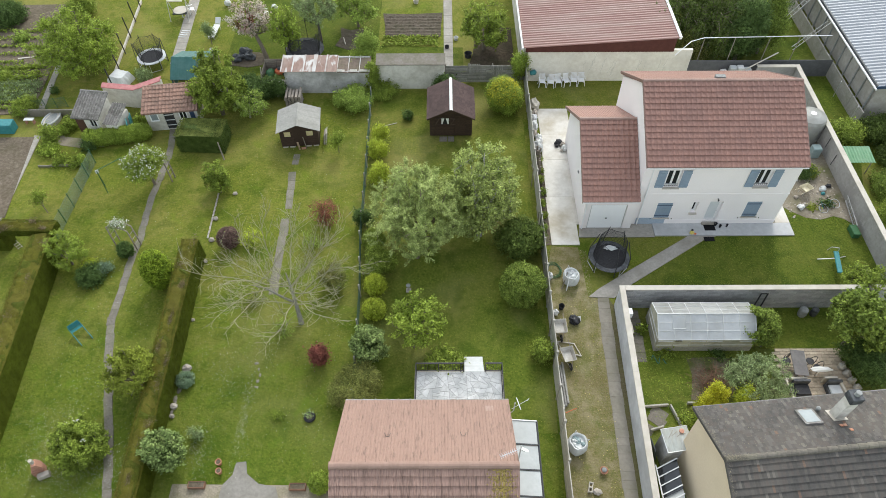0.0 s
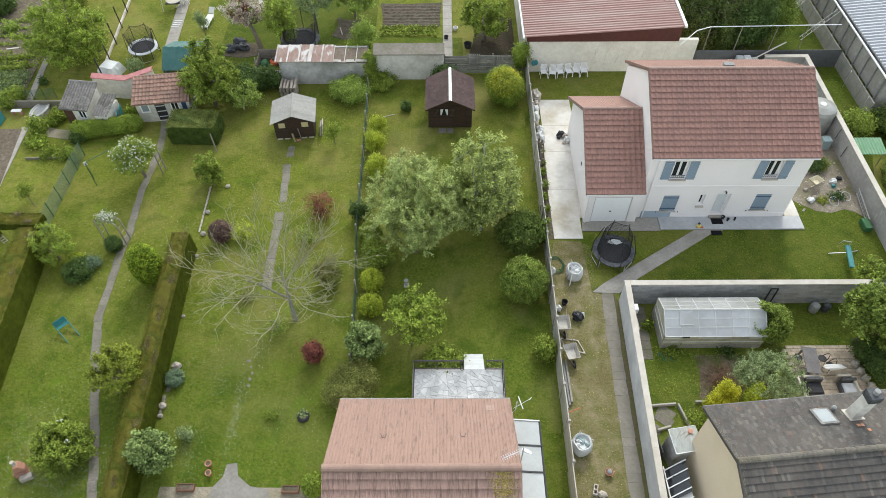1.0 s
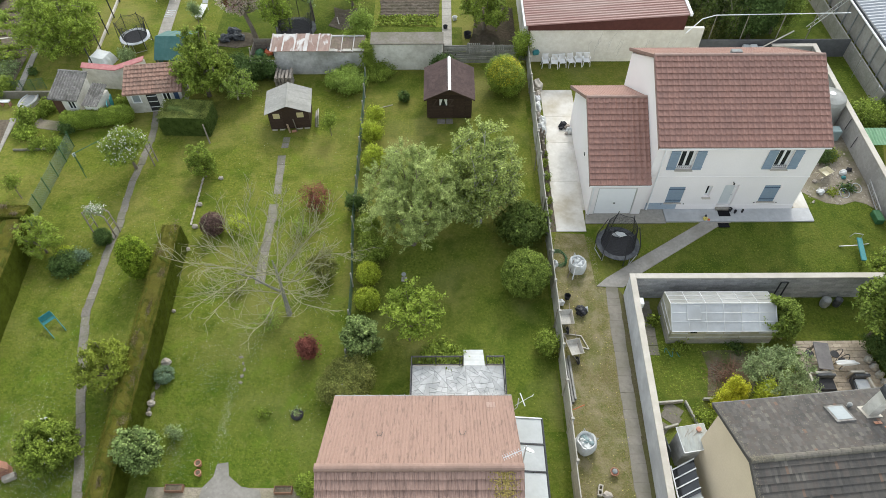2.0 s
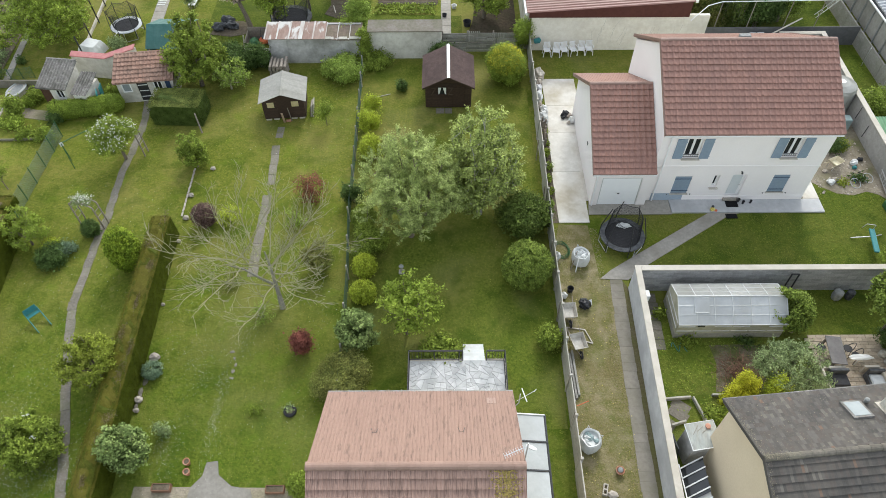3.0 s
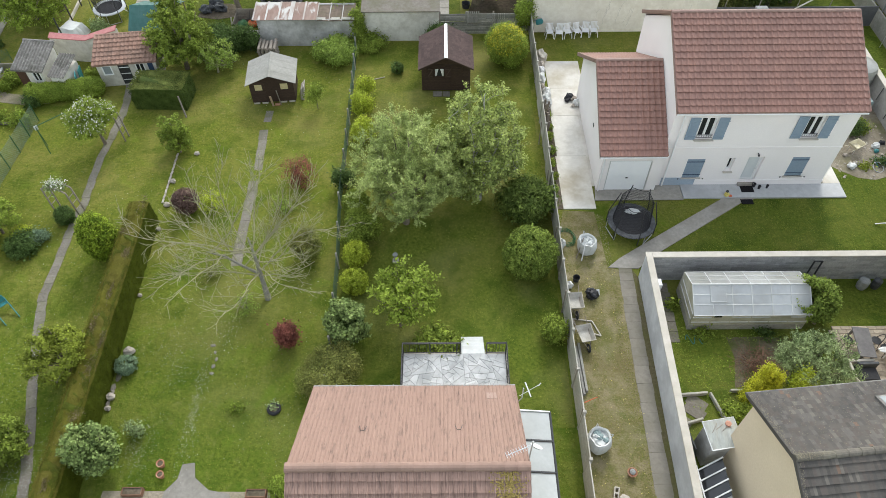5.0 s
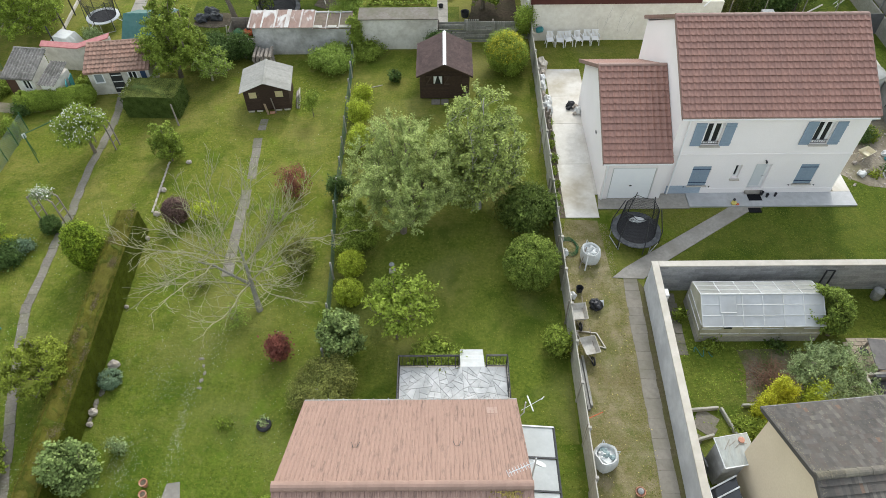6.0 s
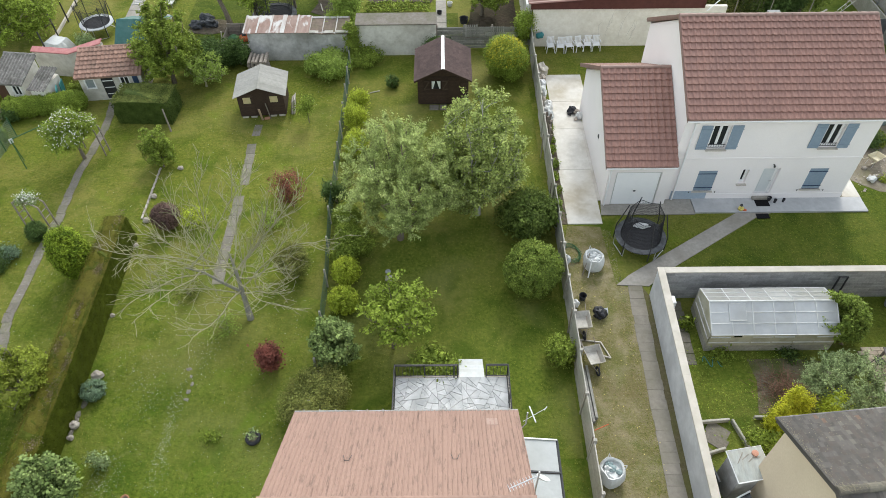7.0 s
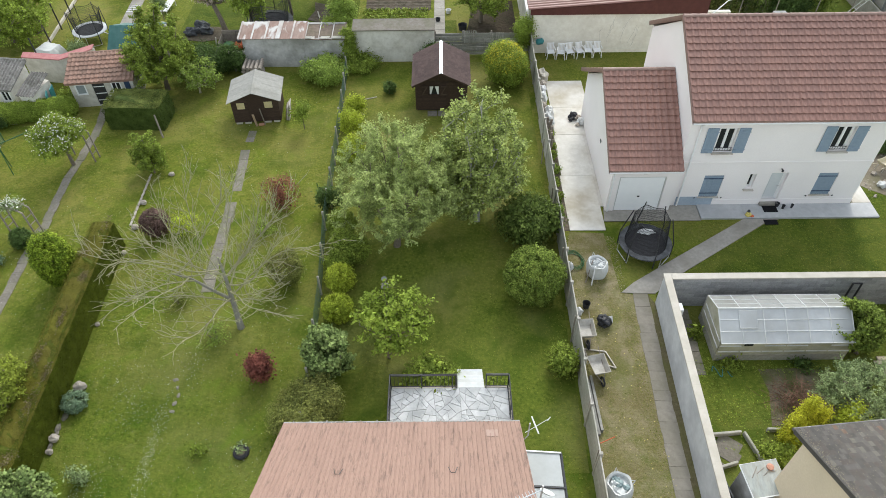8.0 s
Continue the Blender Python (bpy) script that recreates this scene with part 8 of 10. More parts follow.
def small_house(name, label, x, y, turn, w, d, ze, zr, roof_mat, wall_mat, kind, tile_w, tile_l, seed, mono=False):
    """Hut with a roof that falls to the front and back, ridge along its own x."""
    t = thing(name, label, "hut")
    t.matrix_basis = pose(x, y, 0, 0, 0, turn)
    wx = w - 0.7 if w < 1.2 else 0.55
    extra = [(-1.5, -0.95, 0.85, 1.5)] if w > 1.2 else []
    part("front_wall", holed_wall(-w, w, 0, ze, -d, -d + 0.15, [(wx - 1.1, wx - 0.4, 0.05, 1.75), (wx, wx + 0.5, 0.85, 1.5)] + extra), M[wall_mat], t)
    part("rear_wall", box(-w, w, d - 0.15, d, 0, zr - 0.12 if mono else ze), M[wall_mat], t)
    for s in (-w, w - 0.15):
        part("side_wall", solid([(s, -d + 0.15, 0), (s, d - 0.15, 0), (s, d - 0.15, zr - 0.12 if mono else ze), (s, 0, (zr + ze) / 2 - 0.12 if mono else zr - 0.12), (s, -d + 0.15, ze - 0.05)], (0.15, 0, 0)), M[wall_mat], t)
    dr = part("door", box(wx - 1.1, wx - 0.4, -d + 0.06, -d + 0.1, 0.02, 1.75), M["brown_door" if seed == 81 else "black_metal"], t)
    for a, b, z0, z1 in extra:
        win = part("window", box(a, b, -d + 0.05, -d + 0.08, z0, z1), M["sky_pane"], t)
        part("frame", holed_wall(a - 0.03, b + 0.03, z0 - 0.03, z1 + 0.03, -d - 0.01, -d + 0.05, [(a + 0.04, b - 0.04, z0 + 0.04, z1 - 0.04)]), M["white_paint"], win)
    win = part("window", box(wx, wx + 0.5, -d + 0.05, -d + 0.08, 0.85, 1.5), M["dark_pane"], t)
    part("frame", holed_wall(wx - 0.03, wx + 0.53, 0.82, 1.53, -d - 0.01, -d + 0.05, [(wx + 0.03, wx + 0.23, 0.88, 1.47), (wx + 0.27, wx + 0.47, 0.88, 1.47)]), M["white_paint"], win)
    for ye, s in ((-d - 0.2, 1), (d + 0.2, -1)):
        if mono and s < 0:
            continue
        yr = d + 0.12 if mono else 0
        roof = part("roof", solid([(-w - 0.15, ye, ze - 0.05), (w + 0.15, ye, ze - 0.05), (w + 0.15, yr, zr), (-w - 0.15, yr, zr)], (0, 0, -0.08)), M[roof_mat], t)
        v = Vector((0, yr - ye, zr - ze + 0.05))
        if kind == "sheet":
            part("roof_sheet", corrugated((-w - 0.15, ye, ze - 0.04) if s > 0 else (w + 0.15, ye, ze - 0.04), (s, 0, 0), v, 2 * w + 0.3, v.length, tile_w, 0.075), M[roof_mat], roof)
            continue
        o, u = ((-w - 0.15, ye, ze - 0.03), (1, 0, 0)) if s > 0 else ((w + 0.15, ye, ze - 0.03), (-1, 0, 0))
        c, r = int((2 * w + 0.3) / tile_w), max(int(v.length / tile_l), 1)
        tile_roof(roof, o, u, v, c, r, (2 * w + 0.3) / c, v.length / r, M[roof_mat], kind, seed + s)
    ridge_row(t, (-w - 0.15, yr, zr + 0.03), (w + 0.15, yr, zr + 0.03), M[roof_mat], 0.1, 0.35)
    return t, dr


h, d = small_house("tiled_hut", "white hut with an old red tiled roof", -19.36, 38.97, 7, 1.8, 1.0, 1.75, 2.35, "tile_old", "old_render", "roman", 0.24, 0.34, 91, True)
for k in range(3):
    part("door_bar", box(-0.5, 0.1, -0.96, -0.93, 0.35 + k * 0.45, 0.4 + k * 0.45), M["white_paint"], d)
part("blue_shutter", box(1.3, 1.6, -1.04, -1.0, 0.85, 1.5), M["dark_blue"], h, "blue shutter")
small_house("grey_hut", "old hut with a grey corrugated roof and brown door", -24.9, 38.25, -7, 0.87, 0.97, 1.75, 2.35, "fibre_cement", "old_render", "sheet", 0.2, 0.9, 81, True)
ah = thing("annex_hut", "low grey-roofed annex with a teal door", "hut")
ah.matrix_basis = pose(-23.05, 37.6, 0, 0, 0, -9)
part("wall_box", box(-0.42, 0.45, -0.8, 0.9, 0, 1.5), M["old_render"], ah)
part("roof", corrugated((-0.52, -0.95, 1.5), (1, 0, 0), (0, 1.9, 0.42), 1.08, 1.95, 0.18, 0.07), M["fibre_cement"], ah)
for k, (y, a) in enumerate(((0.42, 18), (-0.22, 30))):
    part("door", turned_box(pose(0.6 + 0.08 * k, y, 0.02, 0, 6, a), 0.05, 0.62, 1.3, bevel=0.01), M["teal"], ah, "teal wooden door leaf standing open")
cr = thing("red_capped_wall", "cream wall with a red tiled cap behind huts", "wall", kind="structure")
for (ax, ay), (bx, by), z0, z1 in (((-24.95, 40.7), (-22.5, 40.35), 1.68, 1.68), ((-22.5, 40.35), (-20.6, 41.0), 1.68, 2.0)):
    part("wall_body", solid([(ax, ay, 0), (bx, by, 0), (bx, by, z1), (ax, ay, z0)], (0.03, 0.2, 0)), M["old_render"], cr)
    part("cap", solid([(ax, ay - 0.1, z0 + 0.004), (bx, by - 0.1, z1 + 0.004), (bx, by + 0.35, z1 + 0.1), (ax, ay + 0.35, z0 + 0.1)], (0, 0, 0.06)), M["pink_cap"], cr)
tp = thing("covered_table", "table under a pale grey tarpaulin", "table")
cover = bmesh.new()
cv = []
for j in range(13):
    for i in range(13):
        a, b = (i / 6 - 1), (j / 6 - 1)
        e = max(abs(a), abs(b))
        z = 0.95 - 0.04 * e + 0.03 * noise.noise(Vector((a * 3, b * 3, 4))) if e < 0.72 else 0.92 - (e - 0.72) / 0.28 * 0.9
        cv.append(cover.verts.new((a * (0.95 + 0.1 * noise.noise(Vector((a * 4, b * 4, 0)))), b * (0.85 + 0.1 * noise.noise(Vector((a * 4, b * 4, 9)))), max(z, 0.02))))
for j in range(12):
    for i in range(12):
        cover.faces.new((cv[j * 13 + i], cv[j * 13 + i + 1], cv[j * 13 + i + 14], cv[j * 13 + i + 13]))
part("cover", cover, M["bag_white"], tp)
tp.matrix_basis = pose(-24.9, 43.5, 0, 0, 0, -18) @ Matrix.Scale(0.85, 4)
gt = thing("green_shelter", "shelter roofed with a teal tarpaulin", "shelter")
for x in (-20.35, -17.7):
    for y, z in ((42.55, 1.05), (43.9, 1.95), (45.9, 1.1)):
        part("post", tube([(x, y, 0), (x, y, z)], 0.04, 6), M["old_wood"], gt)
part("tarpaulin", corrugated((-20.55, 42.4, 1.0), (1, 0, 0), (0, 1.5, 1.0), 3.0, 1.81, 0.5, 0.03), M["green_tarp"], gt)
part("rear_tarpaulin", corrugated((-20.55, 43.9, 2.0), (1, 0, 0), (0, 2.1, -0.95), 3.0, 2.31, 0.5, 0.03), M["green_tarp"], gt)
part("side_sheet", solid([(-20.5, 42.5, 0.05), (-20.5, 43.9, 0.05), (-20.5, 43.9, 1.95), (-20.5, 42.5, 1.05)], (0.02, 0, 0)), M["green_tarp"], gt)
single("white_canister", lathe([(0.14, 0), (0.16, 0.1), (0.16, 0.4), (0.05, 0.5), (0.05, 0.56)], pose(-20.54, 41.54, 0.0), 10), M["white_plastic"], "white plastic canister beside a shelter", "canister")


# ---- trampolines ----
def trampoline(name, label, r, z, net=True, seed=0, lean=0.97, tall=1.45):
    t = thing(name, label, "trampoline")
    n = 28
    ring = [(r * math.cos(2 * math.pi * k / n), r * math.sin(2 * math.pi * k / n), z) for k in range(n + 1)]
    part("frame", tube(ring, 0.025, 6), M["steel"], t)
    part("mat", lathe([(0.02, z - 0.01), (r * 0.78, z - 0.01), (r * 0.78, z + 0.004), (0.02, z + 0.004)], Matrix(), 28), M["rubber"], t, "black jumping mat")
    part("edge_pad", lathe([(r * 0.79, z - 0.02), (r * 1.02, z - 0.02), (r * 1.02, z + 0.03), (r * 0.79, z + 0.03)], Matrix(), 28, ring=True), M["grey_pad" if seed else "pad"], t)
    for k in range(3):
        a = 2.1 * k + 0.6
        b = a + 0.8
        part("leg", tube([(r * math.cos(a), r * math.sin(a), z), (r * math.cos(a), r * math.sin(a), 0.03), (r * math.cos(b), r * math.sin(b), 0.03), (r * math.cos(b), r * math.sin(b), z)], 0.022, 6), M["steel"], t)
    if net:
        m = 6
        web = bmesh.new()
        for k in range(m):
            a = 2 * math.pi * (k + 0.3) / m
            part("net_pole", tube([(r * 1.02 * math.cos(a), r * 1.02 * math.sin(a), 0.1), (r * 1.02 * math.cos(a), r * 1.02 * math.sin(a), z + 0.35), (r * lean * math.cos(a), r * lean * math.sin(a), z + tall)], 0.026, 6), M["black_metal"], t, "foam-sleeved pole")
        top = []
        for k in range(37):
            a = 2 * math.pi * k / 36
            sag = 0.18 * abs(math.sin(m * (a - 2 * math.pi * 0.3 / m) / 2))
            top.append((r * (lean - 0.05) * math.cos(a), r * (lean - 0.05) * math.sin(a), z + tall - 0.1 - sag))
        tube(top, 0.015, 4, web)
        for q in range(11):
            f = (q + 1) / 12
            tube([(x * (1 + (0.8 / (lean - 0.05) - 1) * (1 - f)), y * (1 + (0.8 / (lean - 0.05) - 1) * (1 - f)), z + (zz - z) * f) for x, y, zz in top], 0.006, 3, web)
        for k in range(120):
            x, y, zz = top[int(k * 36 / 120)]
            x2, y2, z2 = top[min(int(k * 36 / 120) + 1, 36)]
            f = k * 36 / 120 % 1
            x, y, zz = x + (x2 - x) * f, y + (y2 - y) * f, zz + (z2 - zz) * f
            tube([(x * 0.8 / (lean - 0.05), y * 0.8 / (lean - 0.05), z), (x, y, zz)], 0.006, 3, web)
        part("net", web, M["net_grey"], t, "dark safety net")
    return t


trampoline("trampoline", "round black trampoline with a safety net on lawn", 1.2, 0.62, lean=0.72, tall=1.75).matrix_basis = pose(10.2, 25.5, 0, 0, 0, 20)
single("folded_sheet", lump((10.35, 26.1, 0.7), (0.38, 0.18, 0.09), 4, 0.5), M["bag_white"], "crumpled pale sheet lying on a trampoline", "sheet")
trampoline("far_trampoline", "round trampoline with grey padding in a meadow", 1.1, 0.75, True, 1).matrix_basis = pose(-22.94, 45.75, 0, 0, 0, 0)
trampoline("garden_trampoline", "large black trampoline behind a lean-to", 1.5, 0.75, True, tall=1.85).matrix_basis = pose(-10.9, 46.7, 0, 0, 0, 10)


# ---- things along the lane ----
def builders_bag(name, label, x, y, turn, seed, filling):
    """A slumped woven sack, open at the top, and what it holds."""
    t = thing(name, label, "sack")
    t.matrix_basis = pose(x, y, 0, 0, 0, turn)
    frng = random.Random(seed)
    bm = bmesh.new()
    rings = []
    for h, r in ((0.0, 0.36), (0.1, 0.46), (0.3, 0.5), (0.52, 0.5), (0.72, 0.47), (0.8, 0.44), (0.76, 0.38), (0.62, 0.34)):
        ring = []
        for k in range(20):
            a = 6.2832 * k / 20
            q = r * (1 + 0.16 * noise.noise(Vector((math.cos(a) * 1.7, math.sin(a) * 1.7, h * 3 + seed))))
            drop = 0.16 * noise.noise(Vector((math.cos(a) * 1.2, math.sin(a) * 1.2, seed + 7.0))) if h > 0.5 else 0
            ring.append(bm.verts.new((q * math.cos(a), q * math.sin(a), h + drop)))
        rings.append(ring)
    for lo, hi in zip(rings, rings[1:]):
        for k in range(20):
            bm.faces.new((lo[k], lo[(k + 1) % 20], hi[(k + 1) % 20], hi[k]))
    bm.faces.new(rings[0][::-1])
    bm.faces.new(rings[-1])
    part("sack_body", bm, M["bag_white"], t)
    for k in range(2):
        a = frng.uniform(0, 6.28)
        part("lifting_loop", tube([(0.4 * math.cos(a), 0.4 * math.sin(a), 0.74), (0.5 * math.cos(a + 0.2), 0.5 * math.sin(a + 0.2), 0.95), (0.4 * math.cos(a + 0.5), 0.4 * math.sin(a + 0.5), 0.74)], 0.022, 5), M["bag_white"], t)
    for k in range(8):
        part("rubble", lump((frng.uniform(-0.24, 0.24), frng.uniform(-0.22, 0.24), 0.66), (frng.uniform(0.1, 0.18), frng.uniform(0.08, 0.14), 0.1), seed + k, 0.6, 2), M[filling if k % 3 else "bag_white"], t)
    return t


builders_bag("rubble_sack", "white builder's rubble sack, full and slumped", 7.75, 24.1, 12, 3, "grey_sheet")
builders_bag("rubble_sack", "white woven sack with greenish netting against a fence", 6.82, 13.75, 5, 8, "teal_grey")
pl = thing("leaning_posts", "white and dark posts leaning on a sack", "posts")
part("post", tube([(7.45, 23.4, 0.02), (7.55, 23.75, 0.9)], 0.03, 6), M["white_paint"], pl)
part("post", tube([(7.2, 23.55, 0.02), (7.5, 24.1, 0.95)], 0.025, 6), M["old_wood"], pl)


def wheelbarrow(name, label, x, y, turn):
    t = thing(name, label, "wheelbarrow")
    t.matrix_basis = pose(x, y, 0, 0, 0, turn)
    bm = bmesh.new()
    lo = [(-0.22, -0.3), (0.22, -0.3), (0.25, 0.3), (-0.25, 0.3)]
    hi = [(-0.32, -0.42), (0.32, -0.42), (0.36, 0.46), (-0.36, 0.46)]
    a = [bm.verts.new((p, q, 0.36)) for p, q in lo]
    b = [bm.verts.new((p, q, 0.62)) for p, q in hi]
    c = [bm.verts.new((p * 0.94, q * 0.94, 0.62)) for p, q in hi]
    e = [bm.verts.new((p * 0.94, q * 0.94, 0.38)) for p, q in lo]
    bm.faces.new(a[::-1])
    bm.faces.new(e)
    for k in range(4):
        j = (k + 1) % 4
        bm.faces.new((a[k], a[j], b[j], b[k]))
        bm.faces.new((b[k], b[j], c[j], c[k]))
        bm.faces.new((c[k], c[j], e[j], e[k]))
    part("tray", bm, M["tray_dust"], t, "dusty steel tray")
    part("rim", tube([(*p, 0.63) for p in hi + hi[:1]], 0.02, 5), M["cap"], t)
    part("wheel", tube([(0, -0.55 + 0.18 * math.cos(q * math.pi / 7), 0.2 + 0.18 * math.sin(q * math.pi / 7)) for q in range(15)], 0.04, 6), M["rubber"], t)
    for s in (-1, 1):
        part("handle", tube([(s * 0.05, -0.6, 0.25), (s * 0.22, -0.1, 0.33), (s * 0.3, 0.9, 0.55)], 0.02, 6), M["old_wood"], t)
        part("leg", tube([(s * 0.22, 0.35, 0.36), (s * 0.24, 0.45, 0.02)], 0.018, 6), M["steel"], t)
    return t


wheelbarrow("wheelbarrow", "pale steel wheelbarrow beside a fence", 6.72, 20.55, 4)
wheelbarrow("wheelbarrow", "pale steel wheelbarrow tilted beside a fence", 6.95, 18.75, 12)
fr = thing("timber_frame", "loose pale timber frame lying on grass", "frame")
for a, b in (((6.5, 19.9), (7.45, 19.75)), ((7.45, 19.75), (7.75, 18.95)), ((6.5, 19.9), (6.75, 19.3)), ((6.75, 19.3), (7.75, 18.95))):
    part("batten", tube([(*a, 0.06), (*b, 0.06)], 0.035, 4), M["cap"], fr)
bb = thing("black_sack", "black rubbish sack with a white card", "sack")
part("sack_body", lump((7.62, 21.25, 0.22), (0.3, 0.32, 0.24), 7, 0.5), M["black_bag"], bb)
part("card", turned_box(pose(7.9, 21.3, 0.2, 50, 10, 20), 0.22, 0.3, 0.02), M["white_paint"], bb)
single("bucket", lathe([(0.13, 0), (0.17, 0.3), (0.18, 0.3), (0.16, 0.28), (0.12, 0.03)], pose(7.0, 22.15, 0.0), 14), M["rubber"], "dark empty bucket on grass", "bucket")
single("white_can", lump((6.62, 21.75, 0.2), (0.17, 0.17, 0.22), 2, 0.3), M["white_plastic"], "white plastic can beside a fence", "can")
single("white_can", lump((6.55, 24.3, 0.25), (0.14, 0.22, 0.3), 3, 0.5), M["bag_white"], "crumpled white bag hanging by a fence", "bag")
hose = bmesh.new()
pts = []
for k in range(70):
    a = k * 0.36
    pts.append((6.85 + (0.42 + 0.06 * math.sin(k)) * math.cos(a), 24.75 + 0.5 * math.sin(a) + 0.02 * k % 0.3, 0.04 + 0.0015 * k))
tube(pts, 0.018, 5, hose)
single("garden_hose", hose, M["green_plastic"], "coiled green garden hose on the ground", "hose")
bd = thing("board_pile", "grey boards lying along a fence", "boards")
for k in range(3):
    part("board", turned_box(pose(6.42 + k * 0.12, 17.0 + 0.15 * k, 0.0, 0, 0, 1.5), 0.1, 2.4, 0.12 + 0.05 * k), M["grey_plank"], bd)
single("red_rake", tube([(6.35, 15.2, 0.9), (6.9, 15.4, 1.0)], 0.02, 5), M["orange"], "red tool handle leaning over a fence", "tool")
pot = thing("brick_pot", "small terracotta pot with a grey lid on grass", "pot")
part("pot_body", lathe([(0.13, 0), (0.2, 0.24), (0.21, 0.24), (0.17, 0.24), (0.12, 0.1)], pose(8.0, 12.5, 0.0), 12), M["terracotta"], pot)
part("lid", lathe([(0.12, 0.24), (0.12, 0.3), (0.05, 0.34)], pose(8.0, 12.5, 0.0), 12), M["dark_joint"], pot)
cb = thing("concrete_block", "hollow concrete block lying on grass", "block")
part("block_body", holed_wall(-0.1, 0.1, -0.25, 0.25, 0, 0.19, [(-0.06, 0.06, -0.2, -0.03), (-0.06, 0.06, 0.03, 0.2)]), M["cap"], cb)
cb.matrix_basis = Matrix.Translation((7.25, 11.7, 0.19)) @ pose(0, 0, 0, -90, 0, 0) @ pose(0, 0, 0, 0, 15, 0)
single("stone_lump", lump((7.55, 11.5, 0.08), (0.22, 0.16, 0.12), 4, 0.4), M["stone"], "pale broken stone on a lane", "stone")

# ---- before the house ----
for x0, x1, y0, y1, lb in ((16.75, 17.45, 27.98, 28.55, "black rubber doormat"), (16.55, 17.2, 27.15, 27.5, "dark worn doormat on a path")):
    single("doormat", box(x0, x1, y0, y1, 0.1 if y0 > 27.6 else 0.046, 0.12 if y0 > 27.6 else 0.066, bevel=0.006), M["mat_black"], lb + " beside a house door", "doormat")
for x, y, r in ((17.5, 28.42, 0.11), (17.75, 28.25, 0.08), (18.2, 28.3, 0.07)):
    single("dark_pot", lathe([(r * 0.7, 0), (r, 0.2), (r * 1.05, 0.22), (r * 0.8, 0.22), (r * 0.7, 0.1)], pose(x, y, 0.1), 12), M["rubber"], "small dark pot beside a front door", "pot", "pots by the door")
gn = thing("yellow_ornament", "small yellow and orange garden ornament", "ornament")
part("ornament_body", lump((15.85, 27.75, 0.15), (0.13, 0.12, 0.17), 3, 0.4), M["yellow"], gn)
part("ornament_side", lump((16.05, 27.72, 0.08), (0.13, 0.08, 0.08), 4, 0.4), M["orange"], gn)
part("ornament_top", lump((15.85, 27.8, 0.36), (0.07, 0.07, 0.08), 5, 0.3), M["pad"], gn)


def plastic_chair():
    """White stacking garden chair, back towards +y."""
    t = thing("garden_chair", "white plastic garden chair on grass", "chair", "row of white chairs")
    part("seat", turned_box(pose(0, 0, 0.42, 3, 0, 0), 0.46, 0.44, 0.035, bevel=0.012), M["white_paint"], t)
    for k in range(5):
        part("back_slat", turned_box(pose(-0.18 + k * 0.09, 0.2, 0.46, -12, 0, 0), 0.06, 0.02, 0.4), M["white_paint"], t)
    part("top_rail", turned_box(pose(0, 0.29, 0.84, -12, 0, 0), 0.48, 0.03, 0.07, bevel=0.01), M["white_paint"], t)
    for sx in (-1, 1):
        part("armrest", turned_box(pose(sx * 0.25, 0.02, 0.63, 0, 0, 0), 0.06, 0.46, 0.03, bevel=0.01), M["white_paint"], t)
        for sy in (-1, 1):
            part("leg", tube([(sx * 0.27, sy * 0.24, 0), (sx * 0.23, sy * 0.19, 0.44)], 0.025, 6), M["white_paint"], t)
    return t


chair = plastic_chair()
chair.matrix_basis = pose(7.80, 42.85, 0, 0, 0, 4)
for x, y, a in ((8.45, 42.78, -8), (9.03, 42.86, 10), (9.68, 42.92, 18), (10.25, 42.98, -5), (10.82, 43.0, 3)):
    copy_thing(chair, pose(x, y, 0, 0, 0, a))

# ---- clutter in the side yard ----
bk = thing("bicycle", "old bicycle leaning in a dusty yard", "bicycle")
bk.matrix_basis = pose(25.05, 29.55, 0, 68, 0, 205)
for x in (0.0, -1.0):
    part("wheel", tube([(x + 0.32 * math.cos(q * math.pi / 10), 0, 0.33 + 0.32 * math.sin(q * math.pi / 10)) for q in range(21)], 0.022, 6), M["grey_pad"], bk)
part("frame", tube([(0, 0, 0.33), (-0.12, 0, 0.85), (-0.65, 0, 0.75), (-0.55, 0, 0.33), (-1.0, 0, 0.33), (-0.65, 0, 0.8)], 0.018, 6), M["teal"], bk)
part("handlebar", tube([(-0.12, -0.25, 0.95), (-0.1, 0, 0.92), (-0.12, 0.25, 0.95)], 0.014, 6), M["steel"], bk)
part("saddle", lump((-0.67, 0, 0.86), (0.13, 0.07, 0.04), 3, 0.2, 1), M["rubber"], bk)
cream = wheelbarrow("cream_barrow", "cream plastic wheelbarrow standing on bare soil", 24.2, 31.35, 118)
for c in cream.children:
    if c.name.startswith(("tray", "rim", "handle")):
        c.data.materials[0] = M["cream_plastic"]
cream.matrix_basis = cream.matrix_basis @ Matrix.Scale(0.85, 4)
